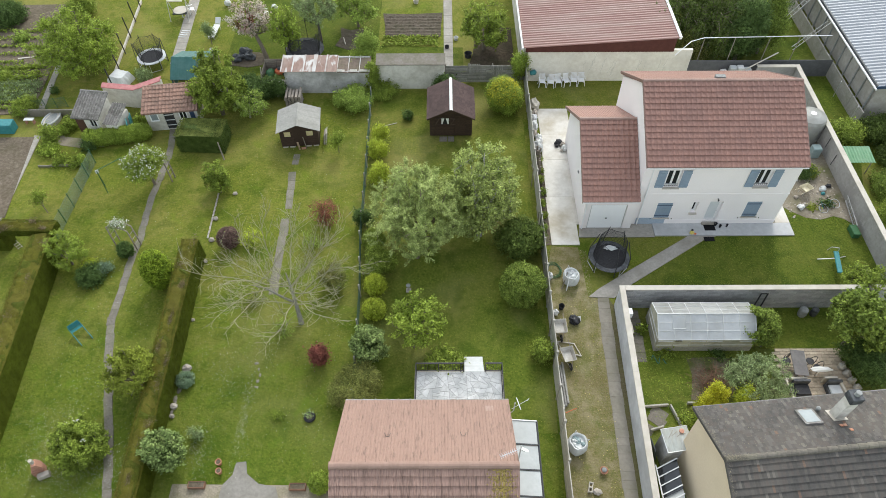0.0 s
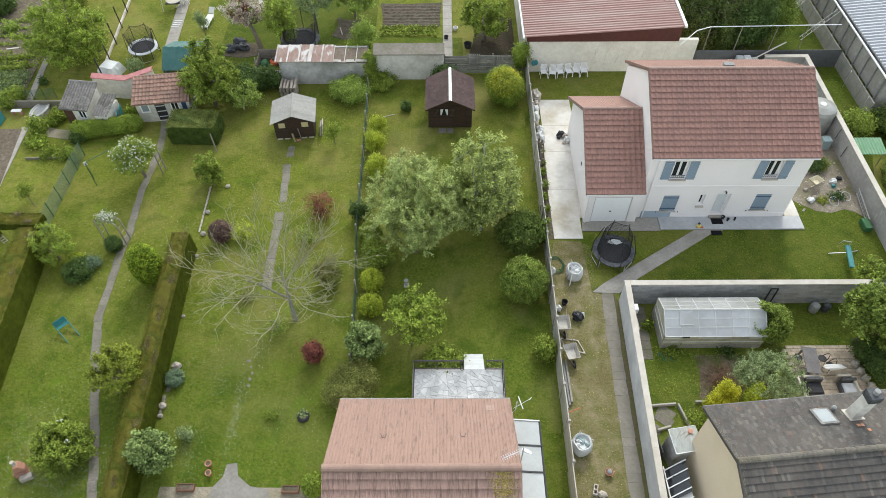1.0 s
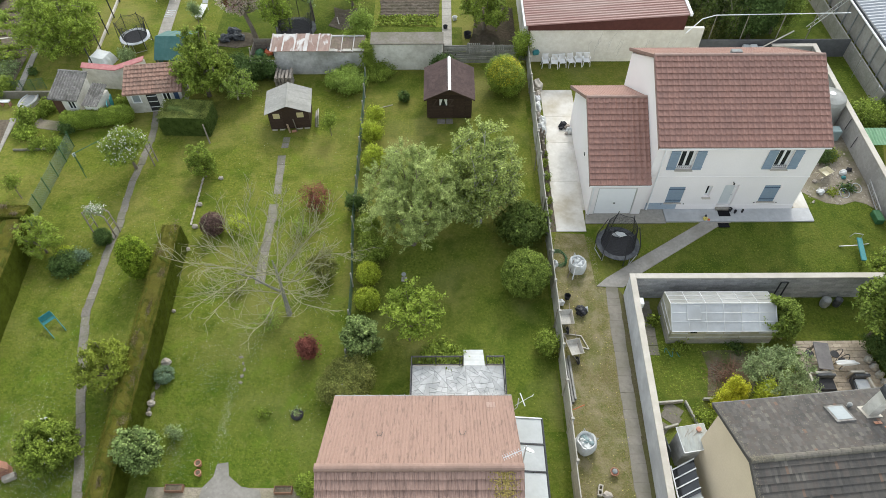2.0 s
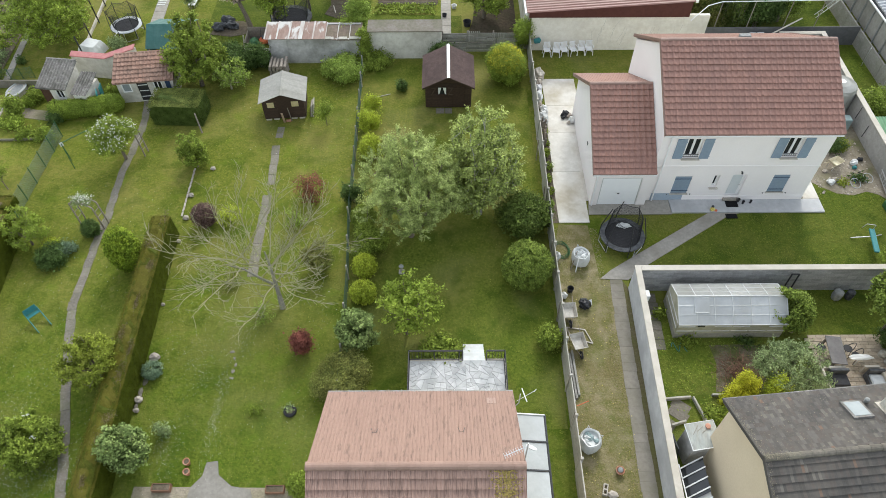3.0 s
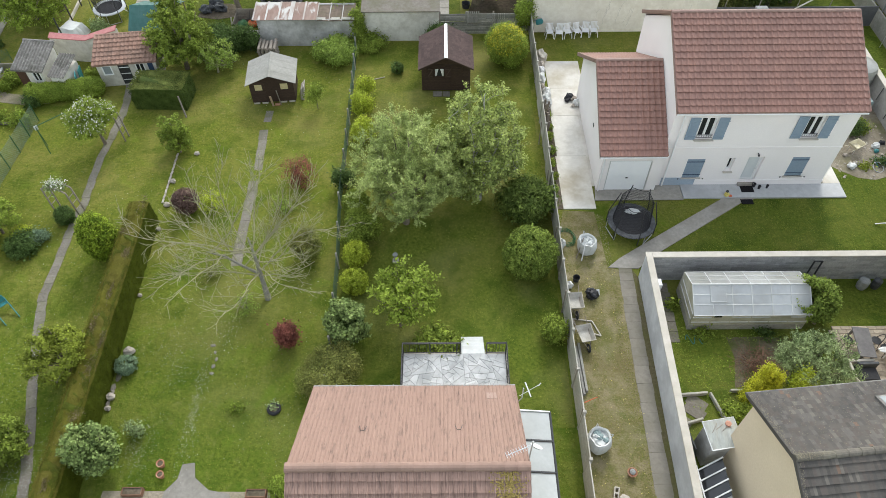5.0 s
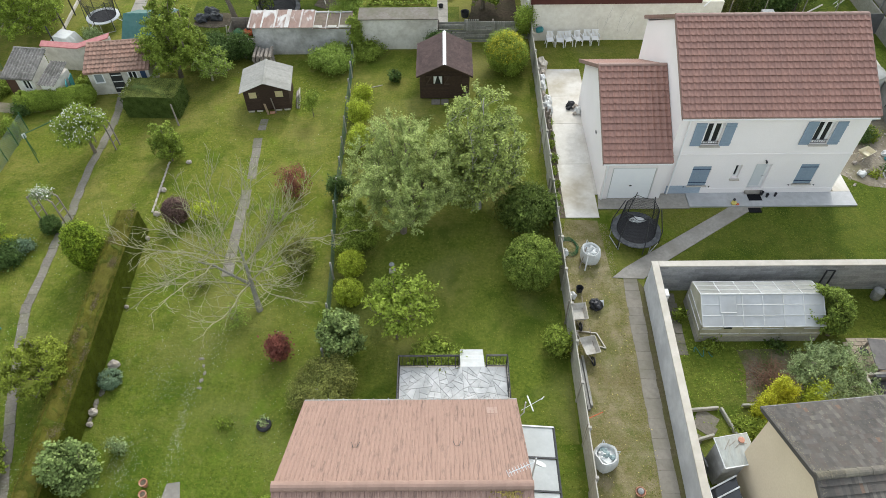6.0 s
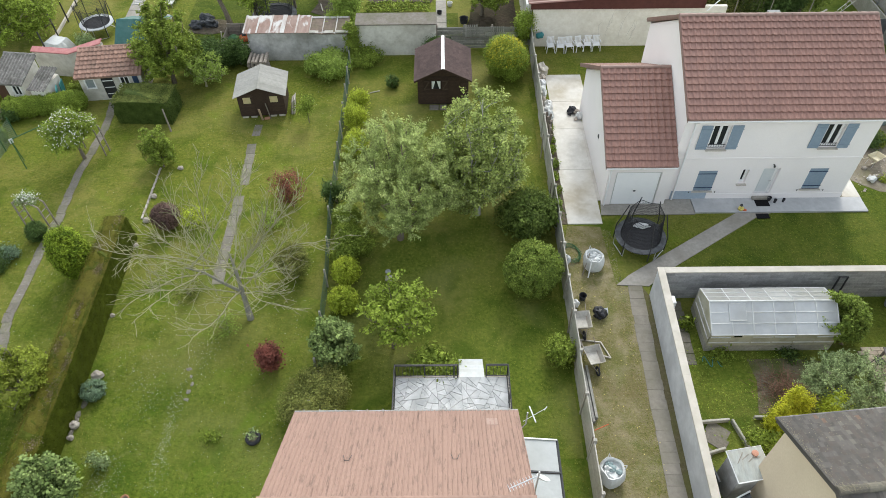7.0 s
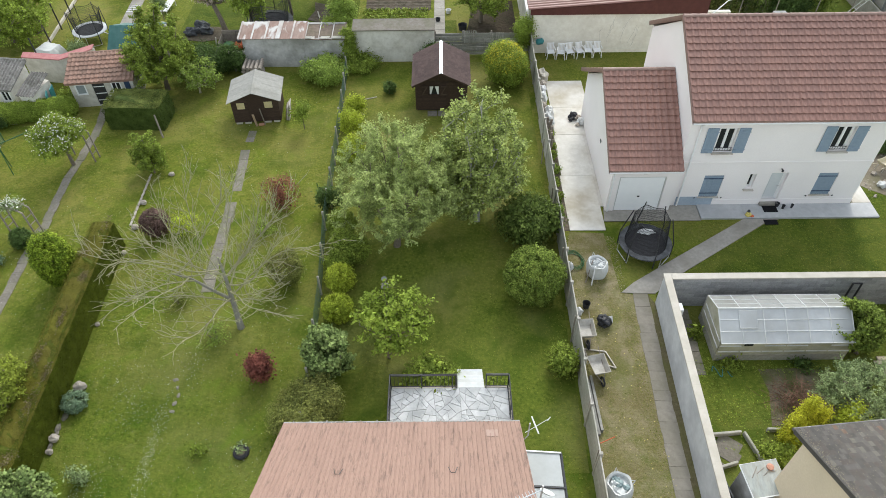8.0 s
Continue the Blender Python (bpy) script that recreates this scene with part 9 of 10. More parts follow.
for x, y, s, mt, lb, nm in ((23.95, 32.5, 0.2, "white_plastic", "white plastic tub on soil", "white_tub"), (25.5, 31.6, 0.24, "white_plastic", "white plastic bucket on soil", "white_bucket"), (23.8, 30.15, 0.2, "stone", "loose pale stone on soil", "loose_stone"), (23.5, 29.95, 0.25, "bag_white", "crumpled pale bag on soil", "pale_bag"), (26.0, 31.9, 0.18, "rubber", "dark pot on bare soil", "dark_pot"), (24.0, 33.8, 0.25, "stone", "loose pale stone on soil", "loose_stone"), (25.4, 31.2, 0.15, "teal", "small teal toy on soil", "toy"), (23.5, 30.9, 0.15, "stone", "loose pale stone on soil", "loose_stone"), (24.9, 34.2, 0.2, "old_wood", "scrap of weathered wood on soil", "wood_scrap")):
    single(nm, lump((x, y, s * 0.5), (s, s * 0.8, s * 0.7), int(x * 7), 0.45), M[mt], lb, nm.split("_")[-1])
rub = bmesh.new()
rr = random.Random(44)
for k in range(150):
    q = rr.uniform(0.02, 0.075)
    lump((rr.uniform(22.6, 26.3), rr.uniform(29.0, 36.0), q * 0.4), (q, q * rr.uniform(0.7, 1.3), q * 0.7), k, 0.5, 1, rub)
tagged(part("rubble_bits", rub, M["stone"]), "pale rubble bits strewn over bare soil", "rubble", kind="stuff")
ld = thing("ladder", "aluminium ladder lying against a yard wall", "ladder")
for o in (0, 0.38):
    part("rail", tube([(26.25, 27.95 + o * 0.2, 0.1 + o), (26.5, 30.4 + o * 0.2, 0.25 + o)], 0.03, 4), M["steel"], ld)
for k in range(9):
    f = (k + 0.5) / 9
    part("rung", tube([(26.25 + 0.25 * f, 27.95 + 2.45 * f, 0.1 + 0.15 * f), (26.25 + 0.25 * f, 28.03 + 2.45 * f, 0.48 + 0.15 * f)], 0.016, 5), M["steel"], ld)
single("green_crate", box(25.85, 26.3, 27.35, 28.2, 0, 0.4, bevel=0.03), M["green_plastic"], "dark green crate beside a yard wall", "crate")
tank = thing("white_tank", "large white plastic water tank behind a house", "tank")
part("tank_body", lathe([(0.98, 0), (1.03, 0.1), (1.03, 1.75), (0.95, 1.95), (0.5, 2.1), (0.05, 2.15)], pose(25.9, 36.9, 0.0), 20), M["milky_pane"], tank)
part("tank_lid", lathe([(0.2, 2.07), (0.2, 2.15), (0.02, 2.18)], pose(25.9, 36.9, 0.0), 14), M["white_paint"], tank)
single("water_butt", box(25.7, 26.3, 34.6, 35.2, 0, 0.85, bevel=0.05), M["teal_grey"], "grey-green water butt beside a house", "butt")
se = thing("seesaw", "turquoise children's seesaw on lawn", "seesaw")
part("beam", turned_box(pose(23.95, 25.1, 0.45, 0, 0, -12), 0.3, 1.7, 0.1, bevel=0.03), M["teal"], se)
part("stand", tube([(23.1, 25.7, 0.03), (23.98, 25.4, 0.5), (24.9, 25.9, 0.03)], 0.03, 6), M["steel"], se)
part("grip", tube([(23.6, 26.0, 0.55), (23.75, 26.0, 0.85), (24.2, 25.9, 0.85), (24.2, 25.9, 0.55)], 0.02, 6), M["steel"], se)
pg = thing("pergola_pipes", "white pipe frame over a back yard", "frame")
part("top_pipe", tube([(17.3, 42.6, 2.9), (18.6, 43.6, 3.4), (19.6, 43.9, 3.5), (29.5, 44.6, 3.2)], 0.032, 6), M["white_paint"], pg)
for x in (19.7, 22.0, 24.6, 26.8):
    part("upright", tube([(x, 44.1, 0), (x + 0.1, 44.2, 3.35)], 0.03, 6), M["old_wood"], pg)
dp = thing("drainpipe_rest", "pale plastic pipe propped on a wall", "pipe")
part("pipe_body", tube([(22.6, 42.4, 1.6), (25.6, 43.9, 2.2)], 0.05, 6), M["cap"], dp)
for k, (x, y) in enumerate(((22.35, 43.35), (22.95, 43.45), (23.5, 43.35), (21.8, 43.5))):
    single("covered_machine", turned_box(pose(x, y, 0, 0, 0, k * 5 - 6), 0.52, 0.46, (1.35, 1.3, 1.2, 0.9)[k], bevel=0.06), M["white_plastic" if k % 2 else "grey_sheet"], "pale garden machine under cover", "cover", "covered machines")

# ---- kitchen garden behind the block wall ----
gh = thing("greenhouse", "low greenhouse with milky panels and white bars", "greenhouse")
X0, X1, Y0, YM, Y1 = 11.78, 17.1, 19.3, 20.45, 21.45
ZS, ZM, ZT = 0.75, 1.95, 1.75
part("base_wall", box(X0, X1, Y0, Y0 + 0.12, 0, 0.4), M["panel"], gh)
part("end_wall", box(X0, X0 + 0.1, Y0 + 0.12, Y1, 0, 0.4), M["panel"], gh)
part("end_wall", box(X1 - 0.1, X1, Y0 + 0.12, Y1, 0, 0.4), M["panel"], gh)
BAYS = 6
for k in range(BAYS):
    a, b = X0 + (X1 - X0) * k / BAYS, X0 + (X1 - X0) * (k + 1) / BAYS
    part("front_pane", box(a + 0.004, b - 0.004, Y0 + 0.0, Y0 + 0.02, 0.42, 1.2), M["dirty_panel"], gh)
    part("roof_pane", solid([(a + 0.01, Y0 - 0.05, 1.22), (b - 0.01, Y0 - 0.05, 1.22), (b - 0.01, YM, ZM), (a + 0.01, YM, ZM)], (0, 0, 0.02)), M["polycarbonate"], gh)
    part("rear_pane", solid([(a + 0.01, YM, ZM), (b - 0.01, YM, ZM), (b - 0.01, Y1, ZT - 0.2), (a + 0.01, Y1, ZT - 0.2)], (0, 0, 0.02)), M["milky_pane"], gh)
    for z in (0.62, 1.0):
        if k not in (1, 4) or z < 0.7:
            part("front_batten", box(a + 0.03, b - 0.03, Y0 - 0.03, Y0 - 0.001, z, z + 0.045), M["bar_white"], gh)
for k in range(BAYS + 1):
    x = X0 + (X1 - X0) * k / BAYS
    part("bar", tube([(x, Y0 - 0.05, 1.24), (x, YM, ZM + 0.035), (x, Y1, ZT - 0.165)], 0.02, 5), M["bar_white"], gh)
slope = (ZM - 1.22) / (YM - Y0 + 0.05)
for f in (0.34, 0.67):
    y = Y0 - 0.05 + (YM - Y0 + 0.05) * f
    part("purlin", tube([(X0, y, 1.245 + (ZM - 1.22) * f), (X1, y, 1.245 + (ZM - 1.22) * f)], 0.014, 5), M["bar_white"], gh)
    y = YM + (Y1 - YM) * f
    part("purlin", tube([(X0, y, ZM + 0.03 - 0.4 * f), (X1, y, ZM + 0.03 - 0.4 * f)], 0.012, 5), M["bar_white"], gh)
part("ridge_bar", tube([(X0, YM, ZM + 0.035), (X1, YM, ZM + 0.035)], 0.034, 6), M["bar_white"], gh)
part("eaves_bar", tube([(X0, Y0 - 0.05, 1.235), (X1, Y0 - 0.05, 1.235)], 0.018, 5), M["bar_white"], gh)
part("rear_bar", tube([(X0, Y1, ZT - 0.165), (X1, Y1, ZT - 0.165)], 0.015, 5), M["bar_white"], gh)
for x in (X0, X1):
    part("end_pane", solid([(x, Y0 + 0.06, 0.42), (x, Y1, 0.42), (x, Y1, ZT - 0.22), (x, YM, ZM), (x, Y0 + 0.06, 1.2)], (0.02, 0, 0)), M["dirty_panel"], gh)
for z in (0.75, 1.15):
    part("end_batten", box(X0 - 0.03, X0 - 0.001, Y0 + 0.1, Y1 - 0.1, z, z + 0.04), M["bar_white"], gh)
vy = (19.75, 20.36)
vz = [1.26 + slope * (y - Y0 + 0.05) for y in vy]
vent = part("roof_vent", solid([(12.57, vy[0], vz[0]), (13.27, vy[0], vz[0]), (13.27, vy[1], vz[1]), (12.57, vy[1], vz[1])], (0, 0, 0.025)), M["polycarbonate"], gh, "milky hinged roof vent")
part("vent_frame", tube([(12.57, vy[0], vz[0] + 0.02), (13.27, vy[0], vz[0] + 0.02), (13.27, vy[1], vz[1] + 0.02), (12.57, vy[1], vz[1] + 0.02), (12.57, vy[0], vz[0] + 0.02)], 0.016, 4), M["bar_white"], vent)
part("dark_gap", box(12.75, 13.1, Y0 - 0.012, Y0 - 0.002, 1.02, 1.16), M["dark_pane"], gh, "dark open pane")
part("rear_rest", box(X0, X1, Y1, Y1 + 0.08, 0, 1.5), M["panel"], gh)
single("garden_hose", tube([(11.6 + 0.03 * k, 18.75 + 0.25 * math.sin(k * 0.45), 0.03) for k in range(26)], 0.016, 5), M["teal"], "thin blue-green hose lying on grass", "hose")
gf = thing("wall_frame", "black empty frame leaning on a block wall", "frame")
part("frame_bars", tube([(17.85, 21.8, 0.05), (18.05, 22.06, 1.55), (18.42, 22.06, 1.55), (18.25, 21.8, 0.05)], 0.045, 5), M["black_metal"], gf)
for x, s in ((20.75, 0.3), (21.4, 0.24)):
    single("garden_bin", lathe([(s * 0.7, 0), (s * 0.85, 0.3), (s * 0.8, 0.75), (s * 0.5, 0.85), (0.05, 0.9)], pose(x, 21.65, 0.0) @ Matrix.Diagonal((1.0, 1.0, 0.75, 1.0)), 14), M["pad" if x > 21 else "dark_joint"], "dark covered bin beside a wall", "bin", "bins by the wall")
bx = thing("nest_box", "pale boxes hung on a garden wall", "box")
part("box_body", box(10.28, 10.7, 20.9, 21.3, 0.9, 1.3, bevel=0.02), M["white_paint"], bx)
part("shelf", box(10.28, 10.75, 20.1, 20.8, 0.5, 0.6), M["cap"], bx)
slabs("bed_slabs", "mossy slab path along a greenhouse", [(11.0, 18.6), (11.15, 22.0)], 0.6, 0.6, 0.045, "slab", 14, jitter=0.05)
bdz = thing("bed_edging", "low broken concrete edging round a bed", "edging")
for a, b in (((10.6, 15.9), (11.9, 16.0)), ((12.0, 16.0), (12.35, 14.7)), ((12.9, 16.1), (13.7, 16.1)), ((10.7, 14.6), (11.4, 14.8))):
    d = Vector(b) - Vector(a)
    part("kerb", turned_box(pose((a[0] + b[0]) / 2, (a[1] + b[1]) / 2, 0, 0, 0, math.degrees(math.atan2(d.y, d.x))), d.length, 0.1, 0.22, bevel=0.02), M["panel"], bdz)
slabs("broken_slabs", "broken mossy slabs in a garden corner", [(10.5, 14.6), (11.6, 15.8)], 0.9, 0.5, 0.04, "slab", 15, jitter=0.15)
ms = thing("metal_shed", "grey metal tool shed with a streaked flat roof", "shed")
ms.matrix_basis = pose(11.33, 13.38, 0, 0, 0, 9) @ Matrix.Diagonal((0.92, 0.85, 1.0, 1.0))
part("shed_body", box(-0.62, 0.62, -0.55, 0.55, 0, 1.75, bevel=0.02), M["weathered"], ms)
part("roof", solid([(-0.7, -0.65, 1.78), (0.7, -0.65, 1.78), (0.7, 0.65, 1.92), (-0.7, 0.65, 1.92)], (0, 0, 0.04)), M["streaked_sheet"], ms)
part("roof_edge", tube([(-0.7, -0.66, 1.8), (0.7, -0.66, 1.8), (0.7, 0.66, 1.94), (-0.7, 0.66, 1.94), (-0.7, -0.66, 1.8)], 0.03, 4), M["white_paint"], ms)
for k in range(4):
    part("roof_stick", tube([(-0.45 + 0.22 * k, 0.1 + 0.12 * (k % 2), 1.91), (-0.1 + 0.2 * k, 0.5 - 0.1 * k, 1.95)], 0.014, 5), M["old_wood"], ms, "stick lying on the roof")
part("side_lean", turned_box(pose(-0.75, 0.2, 0, 0, -14, 0), 0.05, 0.8, 1.2), M["pad"], ms)
fr2 = thing("cold_frame", "white battens of an open cold frame", "frame")
for k in range(5):
    part("batten", tube([(10.35, 12.3 - k * 0.42, 0.9), (11.3, 12.65 - k * 0.42, 1.35)], 0.035, 4), M["white_paint"], fr2)
part("glass_sheet", solid([(10.38, 12.35, 0.86), (11.28, 12.68, 1.30), (11.28, 11.2, 1.30), (10.38, 10.9, 0.86)], (0, 0, 0.012)), M["dark_pane"], fr2, "dark dusty glass")
part("side_rail", tube([(10.35, 12.5, 0.9), (10.4, 10.2, 0.9)], 0.035, 4), M["white_paint"], fr2)
part("film", solid([(10.4, 11.0, 0.8), (11.3, 11.3, 1.2), (11.3, 10.2, 1.2), (10.4, 9.9, 0.8)], (0, 0, 0.02)), M["bag_white"], fr2)
single("red_can", lathe([(0.12, 0), (0.12, 0.06), (0.05, 0.08)], pose(11.6, 13.75, 1.93), 12), M["brick"], "small red lid lying on a shed roof", "lid")
brush = bmesh.new()
brng = random.Random(21)
for k in range(260):
    p = Vector((14.4 + brng.gauss(0, 0.45), 17.35 + brng.gauss(0, 0.45), 0.06 + brng.uniform(0, 0.25)))
    a = brng.uniform(0, 6.28)
    tube([p, p + Vector((math.cos(a), math.sin(a), brng.uniform(-0.1, 0.15))) * brng.uniform(0.3, 0.8)], [0.012, 0.004], 3, brush)
tagged(part("brushwood", brush, M["dark_plank"]), "heap of cut dry twigs on a bed", "brushwood", kind="stuff")

# sitting terrace
dk = thing("terrace_paving", "pinkish brick-paved garden terrace", "paving", kind="structure")
pav = turned_box(Matrix(), 0.40, 0.19, 0.07, bevel=0.008)
pme = mesh_of("paver", pav, M["paving"])
prow = random.Random(12)
for r in range(20):
    for k in range(9):
        x = 18.3 + k * 0.41 + (0.2 if r % 2 else 0.0)
        piece("paver", pme, dk, pose(x + 0.2, 15.5 + r * 0.2, prow.uniform(-0.01, 0.0), 0, 0, prow.uniform(-1, 1)))
tbl = thing("garden_table", "long grey-brown garden table", "table")
part("tabletop", turned_box(pose(19.2, 18.12, 0.72, 0, 0, -8), 0.74, 1.55, 0.05, bevel=0.015), M["slate_top"], tbl)
for sx in (-1, 1):
    for sy in (-1, 1):
        part("leg", box(19.2 + sx * 0.26 - 0.04, 19.2 + sx * 0.26 + 0.04, 18.12 + sy * 0.62 - 0.04, 18.12 + sy * 0.62 + 0.04, 0.07, 0.72), M["old_wood"], tbl)


def metal_chair(x, y, turn):
    t = thing("metal_chair", "dark metal garden chair beside a table", "chair", "chairs round the table")
    t.matrix_basis = pose(x, y, 0.07, 0, 0, turn)
    part("seat", lathe([(0.2, 0.42), (0.22, 0.44), (0.2, 0.46)], Matrix(), 14), M["black_metal"], t)
    part("backrest", tube([(0.2 * math.cos(a), 0.2 * math.sin(a), 0.46 + 0.42 * math.sin((a - 0.5) * math.pi / 2.14)) for a in [0.5 + 0.214 * k for k in range(11)]], 0.018, 5), M["black_metal"], t)
    for a in (0.8, 2.3, 3.9, 5.5):
        part("leg", tube([(0.18 * math.cos(a), 0.18 * math.sin(a), 0.43), (0.24 * math.cos(a), 0.24 * math.sin(a), 0)], 0.014, 5), M["black_metal"], t)
    return t


metal_chair(18.7, 18.4, 90)
metal_chair(19.95, 18.35, -90)
metal_chair(20.2, 17.95, -60)
ps = thing("parasol", "closed white parasol canopy lying open on a terrace", "parasol")
part("canopy", lump((20.2, 17.7, 0.78), (0.55, 0.17, 0.1), 3, 0.3), M["white_plastic"], ps)
part("pole", tube([(20.2, 17.7, 0.07), (20.2, 17.7, 0.75)], 0.025, 6), M["white_paint"], ps)
for x, y, w, d in ((19.0, 16.75, 0.9, 0.8), (20.75, 16.75, 0.75, 0.75)):
    so = thing("lounge_chair", "dark grey woven lounge chair with cushion", "chair")
    part("seat_base", box(x - w / 2, x + w / 2, y - d / 2, y + d / 2, 0.07, 0.38, bevel=0.02), M["pad"], so)
    part("back", box(x - w / 2, x + w / 2, y + d / 2 - 0.14, y + d / 2, 0.38, 0.75, bevel=0.02), M["pad"], so)
    part("cushion", box(x - w / 2 + 0.06, x + w / 2 - 0.06, y - d / 2 + 0.03, y + d / 2 - 0.16, 0.38, 0.5, bevel=0.04), M["grey_pad" if x > 20 else "rubber"], so)
sc = thing("planter_screen", "pale timber planter screen round a terrace", "screen")
for a, b in (((18.2, 17.25), (19.4, 17.3)), ((20.3, 17.3), (21.0, 17.3)), ((21.05, 17.25), (21.2, 15.8)), ((18.25, 17.2), (18.3, 15.8))):
    d = Vector(b) - Vector(a)
    part("screen_panel", turned_box(pose((a[0] + b[0]) / 2, (a[1] + b[1]) / 2, 0.05, 0, 0, math.degrees(math.atan2(d.y, d.x))), d.length, 0.12, 0.6, bevel=0.02), M["cap"], sc)
for k in range(5):
    single("edging_stone", lump((21.75 + 0.12 * k, 18.2 - k * 0.42, 0.16), (0.2, 0.2, 0.24), 30 + k, 0.3), M["panel"], "grey edging boulder beside a terrace", "stone", "terrace edging stones")

# ---- left gardens ----
bbq = thing("brick_barbecue", "small brick barbecue with a pale chimney", "barbecue")
bbq.matrix_basis = pose(-19.68, 12.60, 0, 0, 0, 25) @ Matrix.Scale(0.8, 4)
for r in range(7):
    for k in range(3):
        part("brick", box(-0.34 + k * 0.23, -0.34 + k * 0.23 + 0.21, -0.25, 0.25, r * 0.085, r * 0.085 + 0.075), M["brick"], bbq)
part("hood", solid([(-0.3, 0.3, 0.6), (0.34, 0.3, 0.6), (0.15, 0.3, 1.15), (-0.12, 0.3, 1.15)], (0, -0.45, 0)), M["brick"], bbq)
part("flue", tube([(0.0, 0.1, 1.1), (0.0, 0.1, 1.5)], 0.12, 8), M["cap"], bbq)
part("ash_shelf", box(-0.15, 0.55, -0.6, -0.25, 0, 0.35, bevel=0.03), M["stone"], bbq)
for x, y, r in ((-10.95, 12.95, 0.15), (-10.85, 12.5, 0.14)):
    tp = thing("terracotta_pot", "round terracotta pot with soil on lawn", "pot", "pair of pots")
    part("pot_body", lathe([(r * 0.65, 0), (r * 0.95, 0.26), (r * 1.08, 0.27), (r * 1.08, 0.33), (r * 0.85, 0.33), (r * 0.7, 0.26), (0.02, 0.26)], pose(x, y, 0.0), 18), M["terracotta"], tp)
    part("earth", lathe([(r * 0.78, 0.25), (r * 0.8, 0.285), (0.02, 0.3)], pose(x, y, 0.0), 14), M["soil"], tp)
for x, y in ((-11.8, 11.85), (-6.9, 11.75)):
    wpl = thing("wooden_planter", "weathered brown wooden trough planter", "planter", "trough planters")
    for yy in (y - 0.16, y + 0.13):
        part("board", box(x - 0.4, x + 0.4, yy, yy + 0.03, 0, 0.26), M["dark_plank"], wpl)
    for xx in (x - 0.4, x + 0.37):
        part("end_board", box(xx, xx + 0.03, y - 0.13, y + 0.13, 0, 0.28), M["dark_plank"], wpl)
    part("earth", box(x - 0.37, x + 0.37, y - 0.13, y + 0.13, 0.02, 0.22), M["soil"], wpl)
tyre = thing("tyre_planter", "old tyre planter with a tuft of grey leaves", "planter")
part("tyre", tube([(-6.78 + 0.23 * math.cos(k * math.pi / 10), 15.4 + 0.23 * math.sin(k * math.pi / 10), 0.08) for k in range(21)], 0.08, 8), M["rubber"], tyre)
part("earth", lathe([(0.23, 0.02), (0.23, 0.12), (0.02, 0.15)], pose(-6.78, 15.4, 0.0), 14), M["soil"], tyre)
trng = np.random.default_rng(3)
tpz = np.c_[trng.normal(-6.78, 0.12, 90), trng.normal(15.42, 0.12, 90), trng.uniform(0.15, 0.45, 90)]
tagged(new("tuft", scatter_mesh("tuft", M["leaf_grey"], tpz, np.tile([0, 0, 0.6], (90, 1)), 0.10, 4)), kind="stuff").parent = tyre
for x, y, r in ((-14.65, 29.15, 0.17), (-14.52, 27.38, 0.18), (-14.54, 25.67, 0.13), (-14.32, 21.42, 0.11), (-14.07, 16.01, 0.2), (-14.03, 15.47, 0.14), (-13.92, 18.25, 0.25), (-13.82, 31.40, 0.15)):
    single("field_stone", lump((x + 0.1, y, r * 0.5), (r, r * 0.85, r * 0.75), int(abs(x * 31 + y)), 0.35), M["stone"], "pale rounded field stone at a plot edge", "stone", "edge stones")
eb = thing("edging_stones", "line of low flat edging stones beside a lawn", "edging")
erng = random.Random(4)
for k in range(11):
    y = 31.3 - k * 0.36
    part("flat_stone", turned_box(pose(-14.83 + 0.01 * k, y, -0.01, 0, 0, 90 + erng.uniform(-8, 8)), 0.33, 0.1, 0.08, bevel=0.02), M["stone"], eb)
for k in range(5):
    part("flat_stone", lump((-13.95 - 0.02 * k + erng.uniform(-0.05, 0.05), 17.3 - k * 0.4 + erng.uniform(-0.1, 0.1), 0.03), (erng.uniform(0.07, 0.12), erng.uniform(0.12, 0.22), 0.08), 80 + k, 0.4), M["slab"], eb)


def rose_arch(name, label, x, y, turn, bloom):
    t = thing(name, label, "arch")
    t.matrix_basis = pose(x, y, 0, 0, 0, turn)
    for sx in (-0.75, 0.75):
        for sy in (-0.22, 0.22):
            part("post", tube([(sx, sy, 0), (sx * 0.95, sy, 1.75)], 0.045, 5), M["old_wood"], t)
        for z in (0.5, 0.95, 1.4):
            part("rung", tube([(sx, -0.22, z), (sx, 0.22, z)], 0.025, 4), M["old_wood"], t)
    for sy in (-0.22, 0.22):
        part("top_bar", tube([(-0.72, sy, 1.72), (-0.35, sy, 1.92), (0.35, sy, 1.92), (0.72, sy, 1.72)], 0.04, 5), M["old_wood"], t)
    for k in range(4):
        part("crosspiece", tube([(-0.5 + k * 0.33, -0.3, 1.9), (-0.5 + k * 0.33, 0.3, 1.9)], 0.03, 4), M["old_wood"], t)
    c = new("climber", crown_mesh("climber", M["leaf_grey"], [(0.05, 0, 1.95, 0.5, 0.35, 0.25)], 1.0, 0.08, 5, core=0.5))
    c.parent = t
    g2 = np.random.default_rng(8)
    pts = np.c_[g2.normal(0.05, 0.27, 150), g2.normal(0, 0.17, 150), g2.uniform(2.0, 2.22, 150)]
    new("blossom", scatter_mesh("blossom", M[bloom], pts, np.tile([0, 0, 1], (150, 1)), 0.1, 9)).parent = t
    return t


